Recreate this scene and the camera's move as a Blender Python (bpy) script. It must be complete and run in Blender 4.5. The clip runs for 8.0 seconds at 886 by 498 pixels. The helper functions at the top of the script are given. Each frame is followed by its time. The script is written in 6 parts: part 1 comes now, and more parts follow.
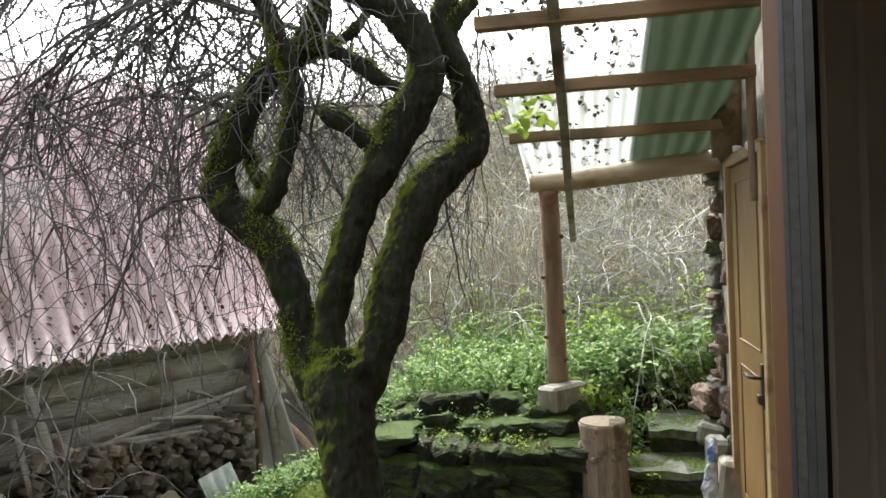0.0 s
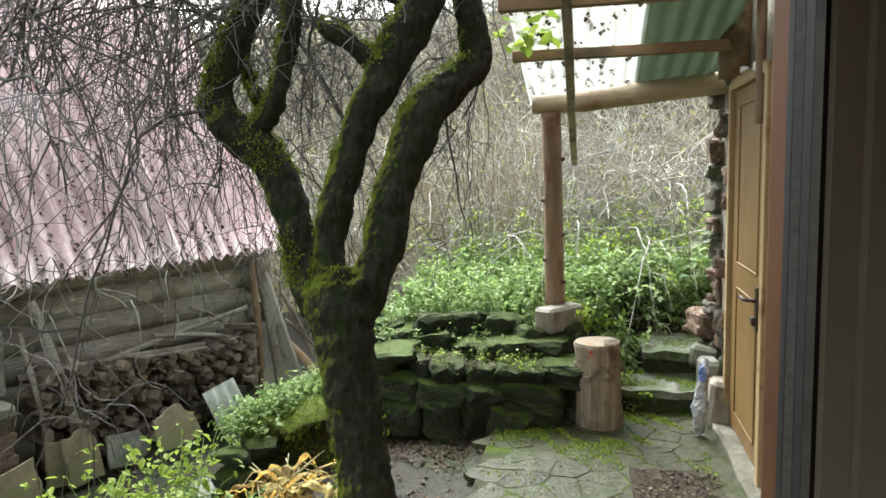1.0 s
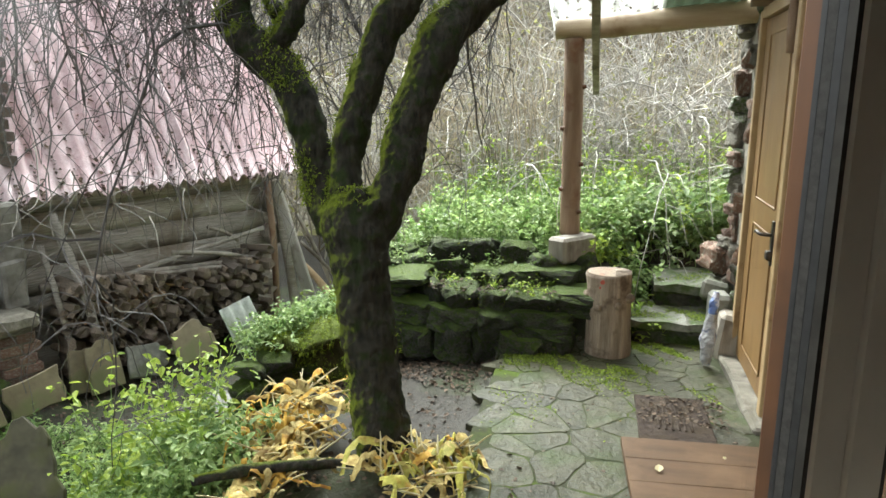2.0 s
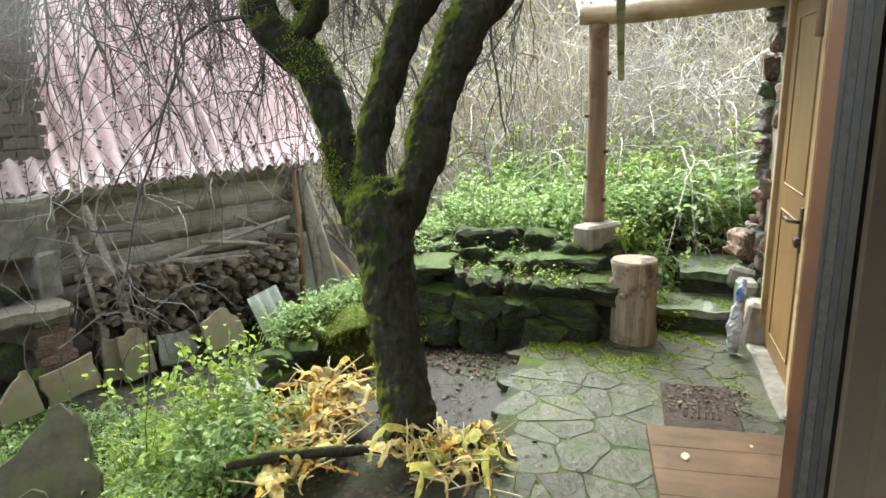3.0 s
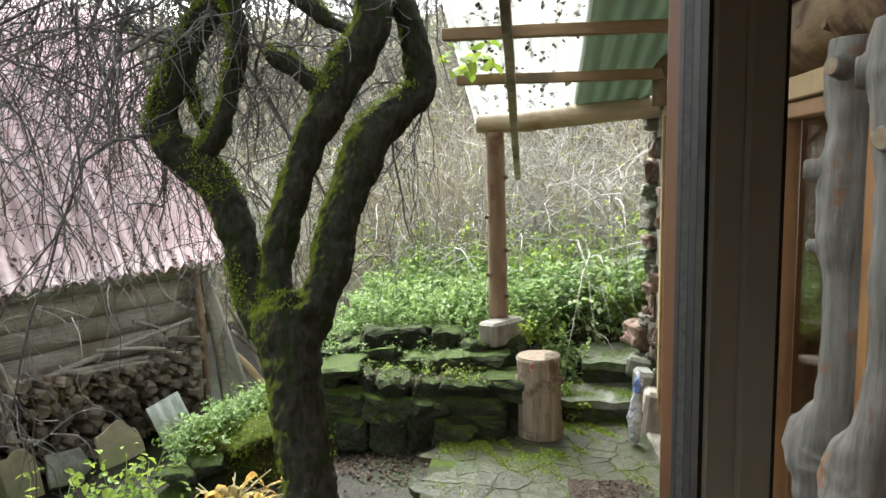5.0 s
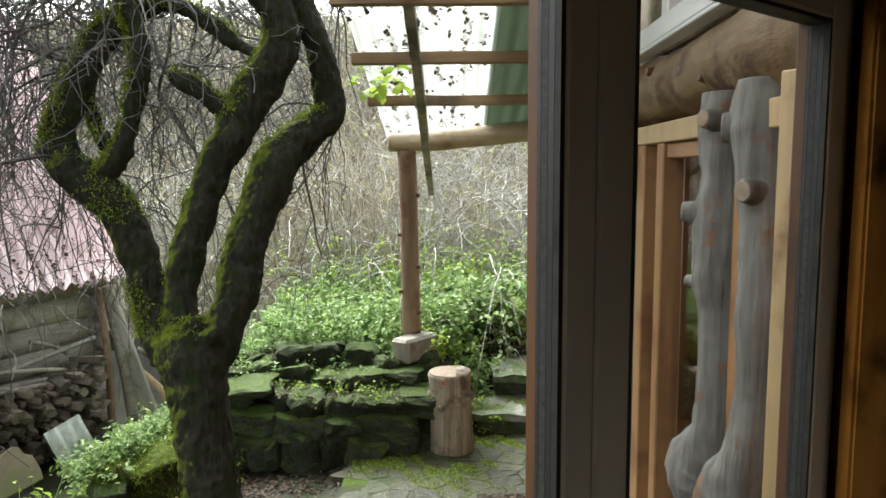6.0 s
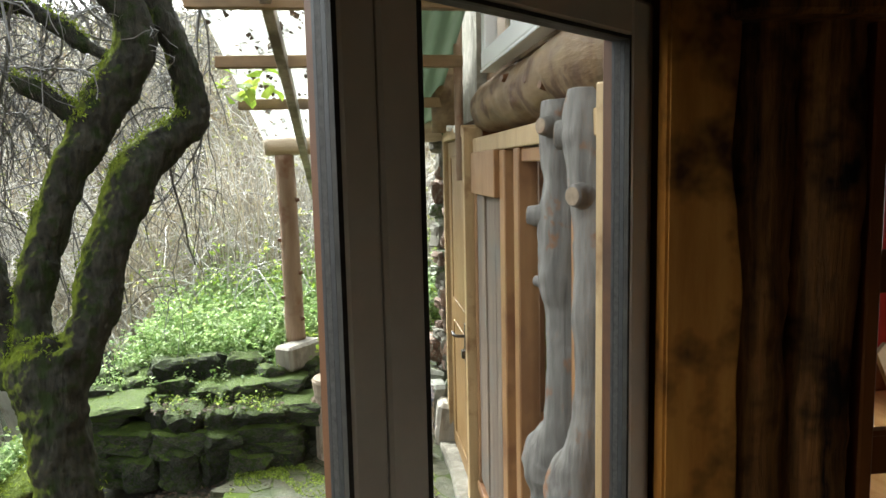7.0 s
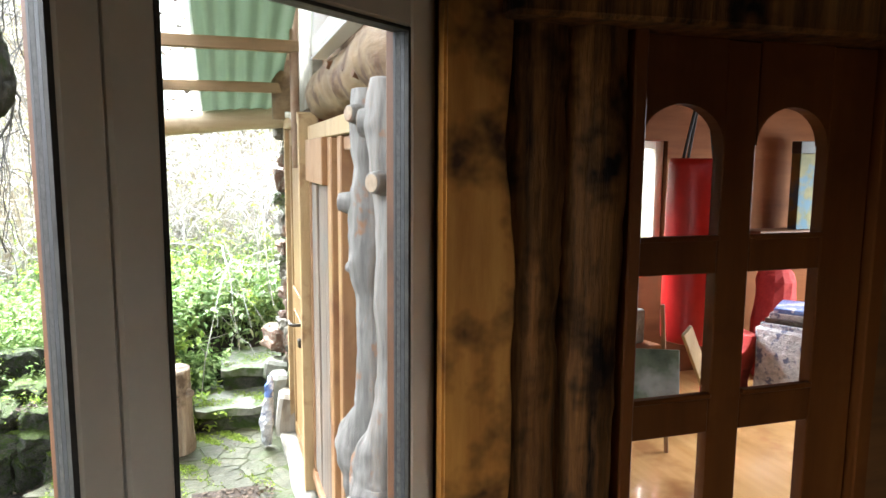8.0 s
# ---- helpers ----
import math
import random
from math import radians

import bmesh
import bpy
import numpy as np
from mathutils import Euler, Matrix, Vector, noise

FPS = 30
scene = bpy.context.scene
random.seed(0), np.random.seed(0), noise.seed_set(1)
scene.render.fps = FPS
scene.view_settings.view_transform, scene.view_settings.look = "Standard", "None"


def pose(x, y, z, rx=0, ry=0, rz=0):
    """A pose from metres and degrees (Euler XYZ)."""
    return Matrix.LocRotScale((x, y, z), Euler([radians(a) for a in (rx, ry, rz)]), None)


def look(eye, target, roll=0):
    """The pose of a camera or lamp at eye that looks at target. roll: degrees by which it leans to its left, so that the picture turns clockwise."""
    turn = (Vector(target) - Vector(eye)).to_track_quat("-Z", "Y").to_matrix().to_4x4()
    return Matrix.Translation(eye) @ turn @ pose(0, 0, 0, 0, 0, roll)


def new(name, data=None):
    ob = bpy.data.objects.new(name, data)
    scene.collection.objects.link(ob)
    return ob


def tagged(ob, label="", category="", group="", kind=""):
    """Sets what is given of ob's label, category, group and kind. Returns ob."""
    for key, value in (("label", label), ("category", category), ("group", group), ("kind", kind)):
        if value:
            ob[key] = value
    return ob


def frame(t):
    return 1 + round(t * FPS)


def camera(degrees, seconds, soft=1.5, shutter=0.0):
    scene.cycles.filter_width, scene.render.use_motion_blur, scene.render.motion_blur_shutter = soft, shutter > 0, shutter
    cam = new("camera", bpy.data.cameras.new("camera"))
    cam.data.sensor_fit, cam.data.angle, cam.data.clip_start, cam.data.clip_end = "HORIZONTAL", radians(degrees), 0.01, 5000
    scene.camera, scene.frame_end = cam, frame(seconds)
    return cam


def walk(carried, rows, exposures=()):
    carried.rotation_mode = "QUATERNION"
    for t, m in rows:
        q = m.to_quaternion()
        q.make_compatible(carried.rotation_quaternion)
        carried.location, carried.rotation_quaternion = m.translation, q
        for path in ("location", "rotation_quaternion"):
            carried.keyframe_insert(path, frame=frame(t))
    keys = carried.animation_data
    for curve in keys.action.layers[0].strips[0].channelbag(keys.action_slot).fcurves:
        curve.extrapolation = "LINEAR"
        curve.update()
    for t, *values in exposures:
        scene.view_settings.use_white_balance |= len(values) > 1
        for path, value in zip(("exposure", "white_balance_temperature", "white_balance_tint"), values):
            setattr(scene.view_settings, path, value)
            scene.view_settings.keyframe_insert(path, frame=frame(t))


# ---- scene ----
cam = camera(64.4, 8.0)
PATH = [
    (0, (-0.024, 0.052, 1.6), (-0.431, 2.010, 1.586), -2.1),
    (0.5, (-0.020, 0.052, 1.586), (-0.428, 2.005, 1.444), -1.8),
    (1, (-0.022, 0.052, 1.570), (-0.433, 1.997, 1.347), -1.4),
    (1.5, (-0.024, 0.045, 1.552), (-0.437, 1.971, 1.208), -1.4),
    (2, (-0.025, 0.036, 1.533), (-0.470, 1.941, 1.119), 0.3),
    (3.5, (-0.025, 0.016, 1.577), (-0.55, 1.893, 1.126), -0.9),
    (4, (-0.015, 0.012, 1.621), (-0.495, 1.925, 1.289), -1.3),
    (4.5, (-0.005, -0.003, 1.652), (-0.388, 1.945, 1.405), -1.7),
    (6, (0.073, -0.060, 1.802), (0.030, 1.927, 1.576), -0.4),
    (6.5, (0.132, -0.062, 1.82), (0.188, 1.924, 1.589), -2.3),
    (7, (0.224, -0.073, 1.825), (0.452, 1.901, 1.592), -1.3),
    (7.5, (0.309, -0.104, 1.812), (0.731, 1.836, 1.568), 0.7),
    (8, (0.389, -0.135, 1.811), (0.977, 1.759, 1.552), 0.4),
]
EXPOSURES = [(0.0, 2.2, 6300, 4), (1.0, 2.45, 6300, 3), (2.0, 2.6, 6300, 3), (3.5, 2.87, 6250, 3), (4.5, 2.62, 6300, 3), (6.0, 2.5, 6300, 2), (6.6, 2.5, 6300, 1), (7.0, 2.95, 6250, 2), (7.5, 3.9, 5950, 5), (8.0, 4.2, 5900, 6)]
walk(cam, [(t, look(eye, target, roll)) for t, eye, target, roll in PATH], EXPOSURES)

# ---- world and light: a bright overcast sky ----
world = bpy.data.worlds.new("overcast_sky")
scene.world = world
world.use_nodes = True
wn = world.node_tree
sky = wn.nodes.new("ShaderNodeTexSky")
sky.sky_type, sky.sun_disc = "NISHITA", False
sky.sun_elevation, sky.sun_rotation = radians(42), radians(-30)
sky.air_density, sky.dust_density = 1.0, 4.0
grey = wn.nodes.new("ShaderNodeHueSaturation")
grey.inputs["Saturation"].default_value = 0.12
wn.links.new(sky.outputs[0], grey.inputs["Color"])
wn.links.new(grey.outputs[0], wn.nodes["Background"].inputs["Color"])
wn.nodes["Background"].inputs["Strength"].default_value = 0.15
sun = new("sun", bpy.data.lights.new("sun", "SUN"))
sun.data.energy, sun.data.angle, sun.data.color = 1.4, radians(40), (1.0, 0.97, 0.93)
sun.matrix_world = look((-6, 12, 14), (0, 3, 0))


# ---- materials ----
def mix_node(nt, fac, a, b):
    n = nt.nodes.new("ShaderNodeMix")
    n.data_type = "RGBA"
    for sock, val in ((n.inputs[0], fac), (n.inputs[6], a), (n.inputs[7], b)):
        if isinstance(val, bpy.types.NodeSocket):
            nt.links.new(val, sock)
        elif isinstance(val, tuple):
            sock.default_value = (*val, 1) if len(val) == 3 else val
        else:
            sock.default_value = val
    return n.outputs[2]


def ramp_node(nt, fac, lo, hi):
    n = nt.nodes.new("ShaderNodeMapRange")
    n.inputs[1].default_value, n.inputs[2].default_value = lo, hi
    nt.links.new(fac, n.inputs[0])
    return n.outputs[0]


def noise_node(nt, coord, scale, detail=4.0, rough=0.6, stretch=(1, 1, 1), turn=(0, 0, 0)):
    if stretch != (1, 1, 1) or turn != (0, 0, 0):
        m = nt.nodes.new("ShaderNodeMapping")
        m.inputs["Scale"].default_value = stretch
        m.inputs["Rotation"].default_value = [radians(a) for a in turn]
        nt.links.new(coord, m.inputs[0])
        coord = m.outputs[0]
    n = nt.nodes.new("ShaderNodeTexNoise")
    n.inputs["Scale"].default_value, n.inputs["Detail"].default_value, n.inputs["Roughness"].default_value = scale, detail, rough
    nt.links.new(coord, n.inputs["Vector"])
    return n.outputs[0]


def surface(name, dark, light, grain=20.0, stain=2.0, stain_colour=None, stain_lo=0.55, stain_hi=0.7, rough=0.8, bump=0.3, bump_dist=0.01,
            stretch=(1, 1, 1), turn=(0, 0, 0), vary=0.0, island=0.0, metal=0.0, up_colour=None, up_lo=0.3, up_hi=0.9, up_way=(0, 0, 1), up_noise=9.0, coat=0.0, shine=0.5):
    """Grain between two colours, stains at a second scale, and, if given, a growth that gathers on upward faces."""
    m = bpy.data.materials.new(name)
    m.use_nodes = True
    nt = m.node_tree
    bsdf = nt.nodes["Principled BSDF"]
    coord = nt.nodes.new("ShaderNodeTexCoord").outputs["Object"]
    g = noise_node(nt, coord, grain, 6, 0.65, stretch, turn)
    col = mix_node(nt, ramp_node(nt, g, 0.3, 0.7), dark, light)
    s = noise_node(nt, coord, stain, 4, 0.6)
    if stain_colour:
        col = mix_node(nt, ramp_node(nt, s, stain_lo, stain_hi), col, stain_colour)
    if up_colour:
        geo = nt.nodes.new("ShaderNodeNewGeometry")
        sep = nt.nodes.new("ShaderNodeVectorMath")
        sep.operation = "DOT_PRODUCT"
        sep.inputs[1].default_value = up_way
        nt.links.new(geo.outputs["Normal"], sep.inputs[0])
        add = nt.nodes.new("ShaderNodeMath")
        add.operation = "MULTIPLY_ADD"
        nt.links.new(noise_node(nt, coord, up_noise, 6, 0.75), add.inputs[0])
        add.inputs[1].default_value = 1.8
        nt.links.new(sep.outputs["Value"], add.inputs[2])
        far = nt.nodes.new("ShaderNodeMath")
        far.operation = "SUBTRACT"
        nt.links.new(add.outputs[0], far.inputs[0])
        far.inputs[1].default_value = 0.9
        green = mix_node(nt, noise_node(nt, coord, 40, 3, 0.7), tuple(c * 0.45 for c in up_colour), tuple(min(1, c * 1.5) for c in up_colour))
        col = mix_node(nt, ramp_node(nt, far.outputs[0], up_lo, up_hi), col, green)
    if vary or island:
        val = nt.nodes.new("ShaderNodeHueSaturation")
        if vary:
            src = nt.nodes.new("ShaderNodeObjectInfo").outputs["Random"]
        else:
            src = nt.nodes.new("ShaderNodeNewGeometry").outputs["Random Per Island"]
        r = nt.nodes.new("ShaderNodeMapRange")
        r.inputs[3].default_value, r.inputs[4].default_value = 1 - max(vary, island), 1 + max(vary, island)
        nt.links.new(src, r.inputs[0])
        nt.links.new(r.outputs[0], val.inputs["Value"])
        nt.links.new(col, val.inputs["Color"])
        col = val.outputs[0]
    nt.links.new(col, bsdf.inputs["Base Color"])
    rr = nt.nodes.new("ShaderNodeMapRange")
    rr.inputs[3].default_value, rr.inputs[4].default_value = max(0.03, rough - 0.15), min(1, rough + 0.1)
    nt.links.new(s, rr.inputs[0])
    nt.links.new(rr.outputs[0], bsdf.inputs["Roughness"])
    bsdf.inputs["Metallic"].default_value = metal
    bsdf.inputs["Coat Weight"].default_value = coat
    bsdf.inputs["Specular IOR Level"].default_value = shine
    if bump:
        b = nt.nodes.new("ShaderNodeBump")
        b.inputs["Strength"].default_value, b.inputs["Distance"].default_value = bump, bump_dist
        nt.links.new(g, b.inputs["Height"])
        nt.links.new(b.outputs[0], bsdf.inputs["Normal"])
    return m


def leafy(name, dark, light, rough=0.55, through_light=0.35):
    """Thin leaves: colour by leaf, some light passing through."""
    m = bpy.data.materials.new(name)
    m.use_nodes = True
    nt = m.node_tree
    bsdf = nt.nodes["Principled BSDF"]
    geo = nt.nodes.new("ShaderNodeNewGeometry")
    col = mix_node(nt, geo.outputs["Random Per Island"], dark, light)
    nt.links.new(col, bsdf.inputs["Base Color"])
    bsdf.inputs["Roughness"].default_value = rough
    tr = nt.nodes.new("ShaderNodeBsdfTranslucent")
    nt.links.new(col, tr.inputs["Color"])
    mx = nt.nodes.new("ShaderNodeMixShader")
    mx.inputs[0].default_value = through_light
    nt.links.new(bsdf.outputs[0], mx.inputs[1])
    nt.links.new(tr.outputs[0], mx.inputs[2])
    nt.links.new(mx.outputs[0], nt.nodes["Material Output"].inputs[0])
    return m


def glassy(name, tint=(1, 1, 1), low=0.025, high=0.75):
    m = bpy.data.materials.new(name)
    m.use_nodes = True
    nt = m.node_tree
    clear = nt.nodes.new("ShaderNodeBsdfTransparent")
    clear.inputs[0].default_value = (*tint, 1)
    gloss = nt.nodes.new("ShaderNodeBsdfGlossy")
    gloss.inputs["Roughness"].default_value = 0.02
    lw = nt.nodes.new("ShaderNodeLayerWeight")
    lw.inputs[0].default_value = 0.5
    pw = nt.nodes.new("ShaderNodeMath")
    pw.operation = "POWER"
    pw.inputs[1].default_value = 4.0
    nt.links.new(lw.outputs["Facing"], pw.inputs[0])
    fres = nt.nodes.new("ShaderNodeMapRange")
    fres.inputs[3].default_value, fres.inputs[4].default_value = low, high
    nt.links.new(pw.outputs[0], fres.inputs[0])
    mx = nt.nodes.new("ShaderNodeMixShader")
    nt.links.new(fres.outputs[0], mx.inputs[0])
    nt.links.new(clear.outputs[0], mx.inputs[1])
    nt.links.new(gloss.outputs[0], mx.inputs[2])
    nt.links.new(mx.outputs[0], nt.nodes["Material Output"].inputs[0])
    return m


bark = surface("mossy_bark", (0.005, 0.0048, 0.0036), (0.046, 0.043, 0.031), 34, 14, (0.016, 0.025, 0.005), 0.5, 0.62, 0.8, 1.0, 0.03, (1, 1, 0.35), up_colour=(0.145, 0.185, 0.014), up_lo=0.30, up_hi=0.78, up_way=(-0.80, 0.05, 0.60), up_noise=12.0, shine=0.2)
twig_bark = surface("twig_bark", (0.03, 0.028, 0.028), (0.16, 0.152, 0.145), 30, 2, None, rough=0.75, bump=0, island=0.5)
far_twig = surface("thicket_bark", (0.26, 0.245, 0.215), (0.58, 0.56, 0.52), 9, 0.8, (0.36, 0.31, 0.22), 0.5, 0.6, 0.85, 0, island=0.45)
back_twig = surface("brown_thicket_bark", (0.12, 0.108, 0.085), (0.38, 0.355, 0.30), 9, 0.8, (0.20, 0.15, 0.085), 0.5, 0.6, 0.85, 0, island=0.5)
reed_stem = surface("dry_reed_stem", (0.24, 0.205, 0.14), (0.48, 0.42, 0.32), 9, 3, None, rough=0.8, bump=0, island=0.45)
wall_moss = surface("thick_wall_moss", (0.028, 0.032, 0.010), (0.10, 0.115, 0.028), 26, 5, (0.060, 0.052, 0.026), 0.46, 0.62, 0.95, 1.0, 0.04, (1, 1, 0.3), up_colour=(0.085, 0.115, 0.016), up_lo=0.3, up_hi=1.0, up_noise=14.0, shine=0.15)
porcelain = surface("white_porcelain", (0.75, 0.75, 0.73), (0.84, 0.84, 0.82), 8, 4, None, rough=0.25, bump=0)
soil = surface("wet_soil", (0.012, 0.011, 0.007), (0.042, 0.037, 0.025), 45, 1.4, (0.034, 0.044, 0.014), 0.5, 0.62, 0.85, 0.8, 0.02)
slate = surface("wet_flagstone", (0.028, 0.029, 0.015), (0.074, 0.073, 0.042), 13, 3.2, (0.036, 0.050, 0.012), 0.5, 0.66, 0.5, 1.0, 0.02, vary=0.3, shine=0.2)
joint_moss = surface("joint_moss", (0.024, 0.027, 0.014), (0.048, 0.056, 0.026), 30, 4, (0.055, 0.082, 0.011), 0.48, 0.6, 0.9, 0.3, 0.008, shine=0.14)
rock = surface("mossy_rock", (0.012, 0.013, 0.009), (0.12, 0.12, 0.095), 22, 8, (0.036, 0.062, 0.010), 0.47, 0.60, 0.8, 1.0, 0.06, vary=0.4, up_colour=(0.085, 0.135, 0.014), up_lo=0.3, up_hi=1.05, up_noise=18.0, shine=0.3)
pale_rock = surface("pale_stone", (0.09, 0.09, 0.072), (0.23, 0.23, 0.19), 18, 3, (0.075, 0.088, 0.04), 0.5, 0.62, 0.65, 0.6, 0.015, vary=0.2)
sand_rock = surface("yellow_stone", (0.12, 0.10, 0.06), (0.23, 0.195, 0.12), 12, 3, (0.13, 0.14, 0.06), 0.5, 0.62, 0.75, 0.5, 0.01, vary=0.2)
brick_mat = surface("worn_brick", (0.12, 0.068, 0.045), (0.23, 0.14, 0.10), 25, 7, (0.26, 0.235, 0.19), 0.5, 0.64, 0.9, 0.8, 0.015, vary=0.3)
mortar = surface("lime_mortar", (0.11, 0.102, 0.078), (0.27, 0.25, 0.205), 16, 5, (0.15, 0.14, 0.105), 0.5, 0.62, 0.95, 1.0, 0.025)
grey_log = surface("weathered_log", (0.17, 0.155, 0.13), (0.50, 0.465, 0.405), 12, 2, (0.19, 0.155, 0.11), 0.5, 0.65, 0.8, 0.8, 0.018, (0.6, 0.6, 9), (0, 0, 0), vary=0.18)
pole_wood = surface("peeled_pole", (0.17, 0.108, 0.068), (0.32, 0.228, 0.155), 18, 4.0, (0.15, 0.068, 0.036), 0.54, 0.68, 0.7, 0.6, 0.012, (1, 1, 0.12), shine=0.3)
beam_wood = surface("peeled_beam", (0.30, 0.22, 0.14), (0.52, 0.42, 0.29), 18, 3.0, (0.24, 0.16, 0.09), 0.54, 0.7, 0.6, 0.35, 0.008, (0.12, 1, 1))
stump_bark = surface("bare_stump_side", (0.13, 0.095, 0.066), (0.40, 0.33, 0.25), 26, 7, (0.11, 0.08, 0.055), 0.54, 0.66, 0.8, 1.0, 0.02, (1, 1, 0.09), shine=0.3)
cut_wood = surface("cut_wood", (0.34, 0.23, 0.13), (0.55, 0.42, 0.27), 40, 6, (0.33, 0.12, 0.06), 0.55, 0.7, 0.7, 0.3, 0.005, vary=0.2)
split_wood = surface("split_firewood", (0.06, 0.048, 0.036), (0.30, 0.24, 0.18), 25, 8, (0.045, 0.034, 0.026), 0.5, 0.64, 0.85, 0.6, 0.01, vary=0.55)
purlin_wood = surface("sawn_purlin", (0.17, 0.105, 0.052), (0.30, 0.20, 0.105), 14, 2, (0.09, 0.062, 0.035), 0.52, 0.68, 0.7, 0.3, 0.006, (0.1, 1, 1))
pale_plank = surface("pale_plank", (0.27, 0.18, 0.085), (0.42, 0.30, 0.155), 14, 6, (0.2, 0.115, 0.05), 0.56, 0.7, 0.55, 0.25, 0.004, (1, 1, 0.08))
old_board = surface("grey_board", (0.16, 0.14, 0.11), (0.36, 0.33, 0.28), 14, 3, (0.10, 0.085, 0.065), 0.5, 0.65, 0.85, 0.5, 0.008, (1, 1, 0.1), vary=0.2)
door_wood = surface("ochre_door", (0.15, 0.082, 0.026), (0.25, 0.15, 0.055), 9, 2.5, (0.21, 0.115, 0.036), 0.52, 0.7, 0.5, 0.2, 0.004, (1, 1, 0.12))
log_wood = surface("honey_log", (0.085, 0.050, 0.022), (0.22, 0.148, 0.078), 14, 6, (0.065, 0.030, 0.013), 0.52, 0.62, 0.65, 0.7, 0.015, (1, 0.25, 1), shine=0.3)
brown_wood = surface("brown_frame_wood", (0.07, 0.03, 0.013), (0.135, 0.062, 0.028), 14, 4, (0.05, 0.024, 0.012), 0.5, 0.7, 0.5, 0.2, 0.004, (1, 1, 0.1), shine=0.3)
frame_wood = surface("oiled_frame_wood", (0.19, 0.09, 0.034), (0.29, 0.16, 0.07), 14, 4, (0.14, 0.06, 0.025), 0.52, 0.7, 0.45, 0.2, 0.004, (1, 1, 0.1))
trunk_grey = surface("silver_trunk", (0.070, 0.065, 0.059), (0.205, 0.193, 0.177), 30, 9, (0.17, 0.092, 0.052), 0.60, 0.67, 0.75, 0.8, 0.012, (1, 1, 0.07), shine=0.25)
burnt = surface("scorched_wood", (0.004, 0.002, 0.0012), (0.20, 0.085, 0.024), 30, 4, (0.005, 0.003, 0.002), 0.50, 0.62, 0.6, 0.9, 0.012, (1, 1, 0.06), shine=0.1)
board_burnt = surface("singed_board", (0.19, 0.066, 0.010), (0.37, 0.165, 0.032), 12, 4.5, (0.030, 0.011, 0.004), 0.47, 0.64, 0.55, 0.3, 0.005, (1, 1, 0.12), shine=0.12)
inner_door_wood = surface("varnished_door", (0.078, 0.021, 0.0035), (0.125, 0.039, 0.007), 8, 3, (0.07, 0.018, 0.003), 0.5, 0.7, 0.5, 0.15, 0.003, (1, 1, 0.1), shine=0.12)
room_wood = surface("room_boards", (0.09, 0.032, 0.012), (0.17, 0.068, 0.026), 7, 2, (0.13, 0.05, 0.019), 0.52, 0.68, 0.7, 0.2, 0.004, (0.1, 0.1, 1), shine=0.08)
floor_wood = surface("lacquered_floor", (0.50, 0.27, 0.10), (0.66, 0.40, 0.17), 8, 2, (0.36, 0.18, 0.07), 0.52, 0.68, 0.14, 0.05, 0.002, (1, 0.1, 1), coat=0.6)
pvc = surface("white_plastic", (0.53, 0.48, 0.39), (0.61, 0.56, 0.46), 6, 3, None, rough=0.35, bump=0.03, bump_dist=0.001)
gasket_grey = surface("grey_gasket", (0.036, 0.034, 0.031), (0.078, 0.074, 0.068), 90, 6, None, rough=0.65, bump=0.3, bump_dist=0.002, shine=0.2)
gasket_black = surface("black_gasket", (0.012, 0.012, 0.012), (0.03, 0.03, 0.03), 40, 6, None, rough=0.6, bump=0.1)
roof_pink = surface("red_painted_fibre_cement", (0.66, 0.50, 0.52), (0.86, 0.74, 0.76), 30, 2.5, (0.56, 0.40, 0.42), 0.52, 0.68, 0.35, 0.4, 0.006, (1, 1, 1), vary=0.1)
fibre_grey = surface("grey_fibre_cement", (0.30, 0.33, 0.28), (0.50, 0.53, 0.47), 25, 4, (0.20, 0.25, 0.14), 0.5, 0.65, 0.6, 0.3, 0.005)
rust_red = surface("worn_brown_boards", (0.054, 0.030, 0.014), (0.112, 0.066, 0.034), 9, 5, (0.13, 0.080, 0.044), 0.5, 0.7, 0.6, 0.3, 0.004, (0.12, 1, 1), shine=0.15)
metal_dark = surface("dark_iron", (0.05, 0.045, 0.04), (0.12, 0.11, 0.10), 40, 6, None, rough=0.4, bump=0.1, metal=0.8)
plaster = surface("grey_plaster", (0.12, 0.115, 0.10), (0.30, 0.29, 0.26), 7, 3, (0.10, 0.092, 0.075), 0.52, 0.68, 0.95, 0.9, 0.03)
red_vinyl = surface("red_vinyl", (0.34, 0.008, 0.008), (0.42, 0.016, 0.014), 8, 3, None, rough=0.35, bump=0.1)
red_cloth = surface("red_cloth", (0.24, 0.012, 0.012), (0.34, 0.03, 0.024), 30, 4, None, rough=0.9, bump=0.5)
white_sack = surface("grey_white_plastic_bag", (0.26, 0.27, 0.28), (0.55, 0.55, 0.56), 26, 16, (0.10, 0.12, 0.20), 0.54, 0.62, 0.4, 0.8, 0.03)
blue_film = surface("blue_plastic", (0.04, 0.08, 0.25), (0.2, 0.3, 0.6), 14, 8, (0.7, 0.7, 0.75), 0.5, 0.6, 0.35, 0.6, 0.02)
rubber = surface("dirty_rubber_mat", (0.022, 0.017, 0.014), (0.075, 0.058, 0.046), 30, 9, (0.05, 0.038, 0.026), 0.5, 0.6, 0.9, 0.9, 0.015, shine=0.1)
pane_glass = glassy("window_glass")
leaf_green = leafy("nettle_leaf", (0.10, 0.19, 0.045), (0.40, 0.52, 0.20), 0.5, 0.45)
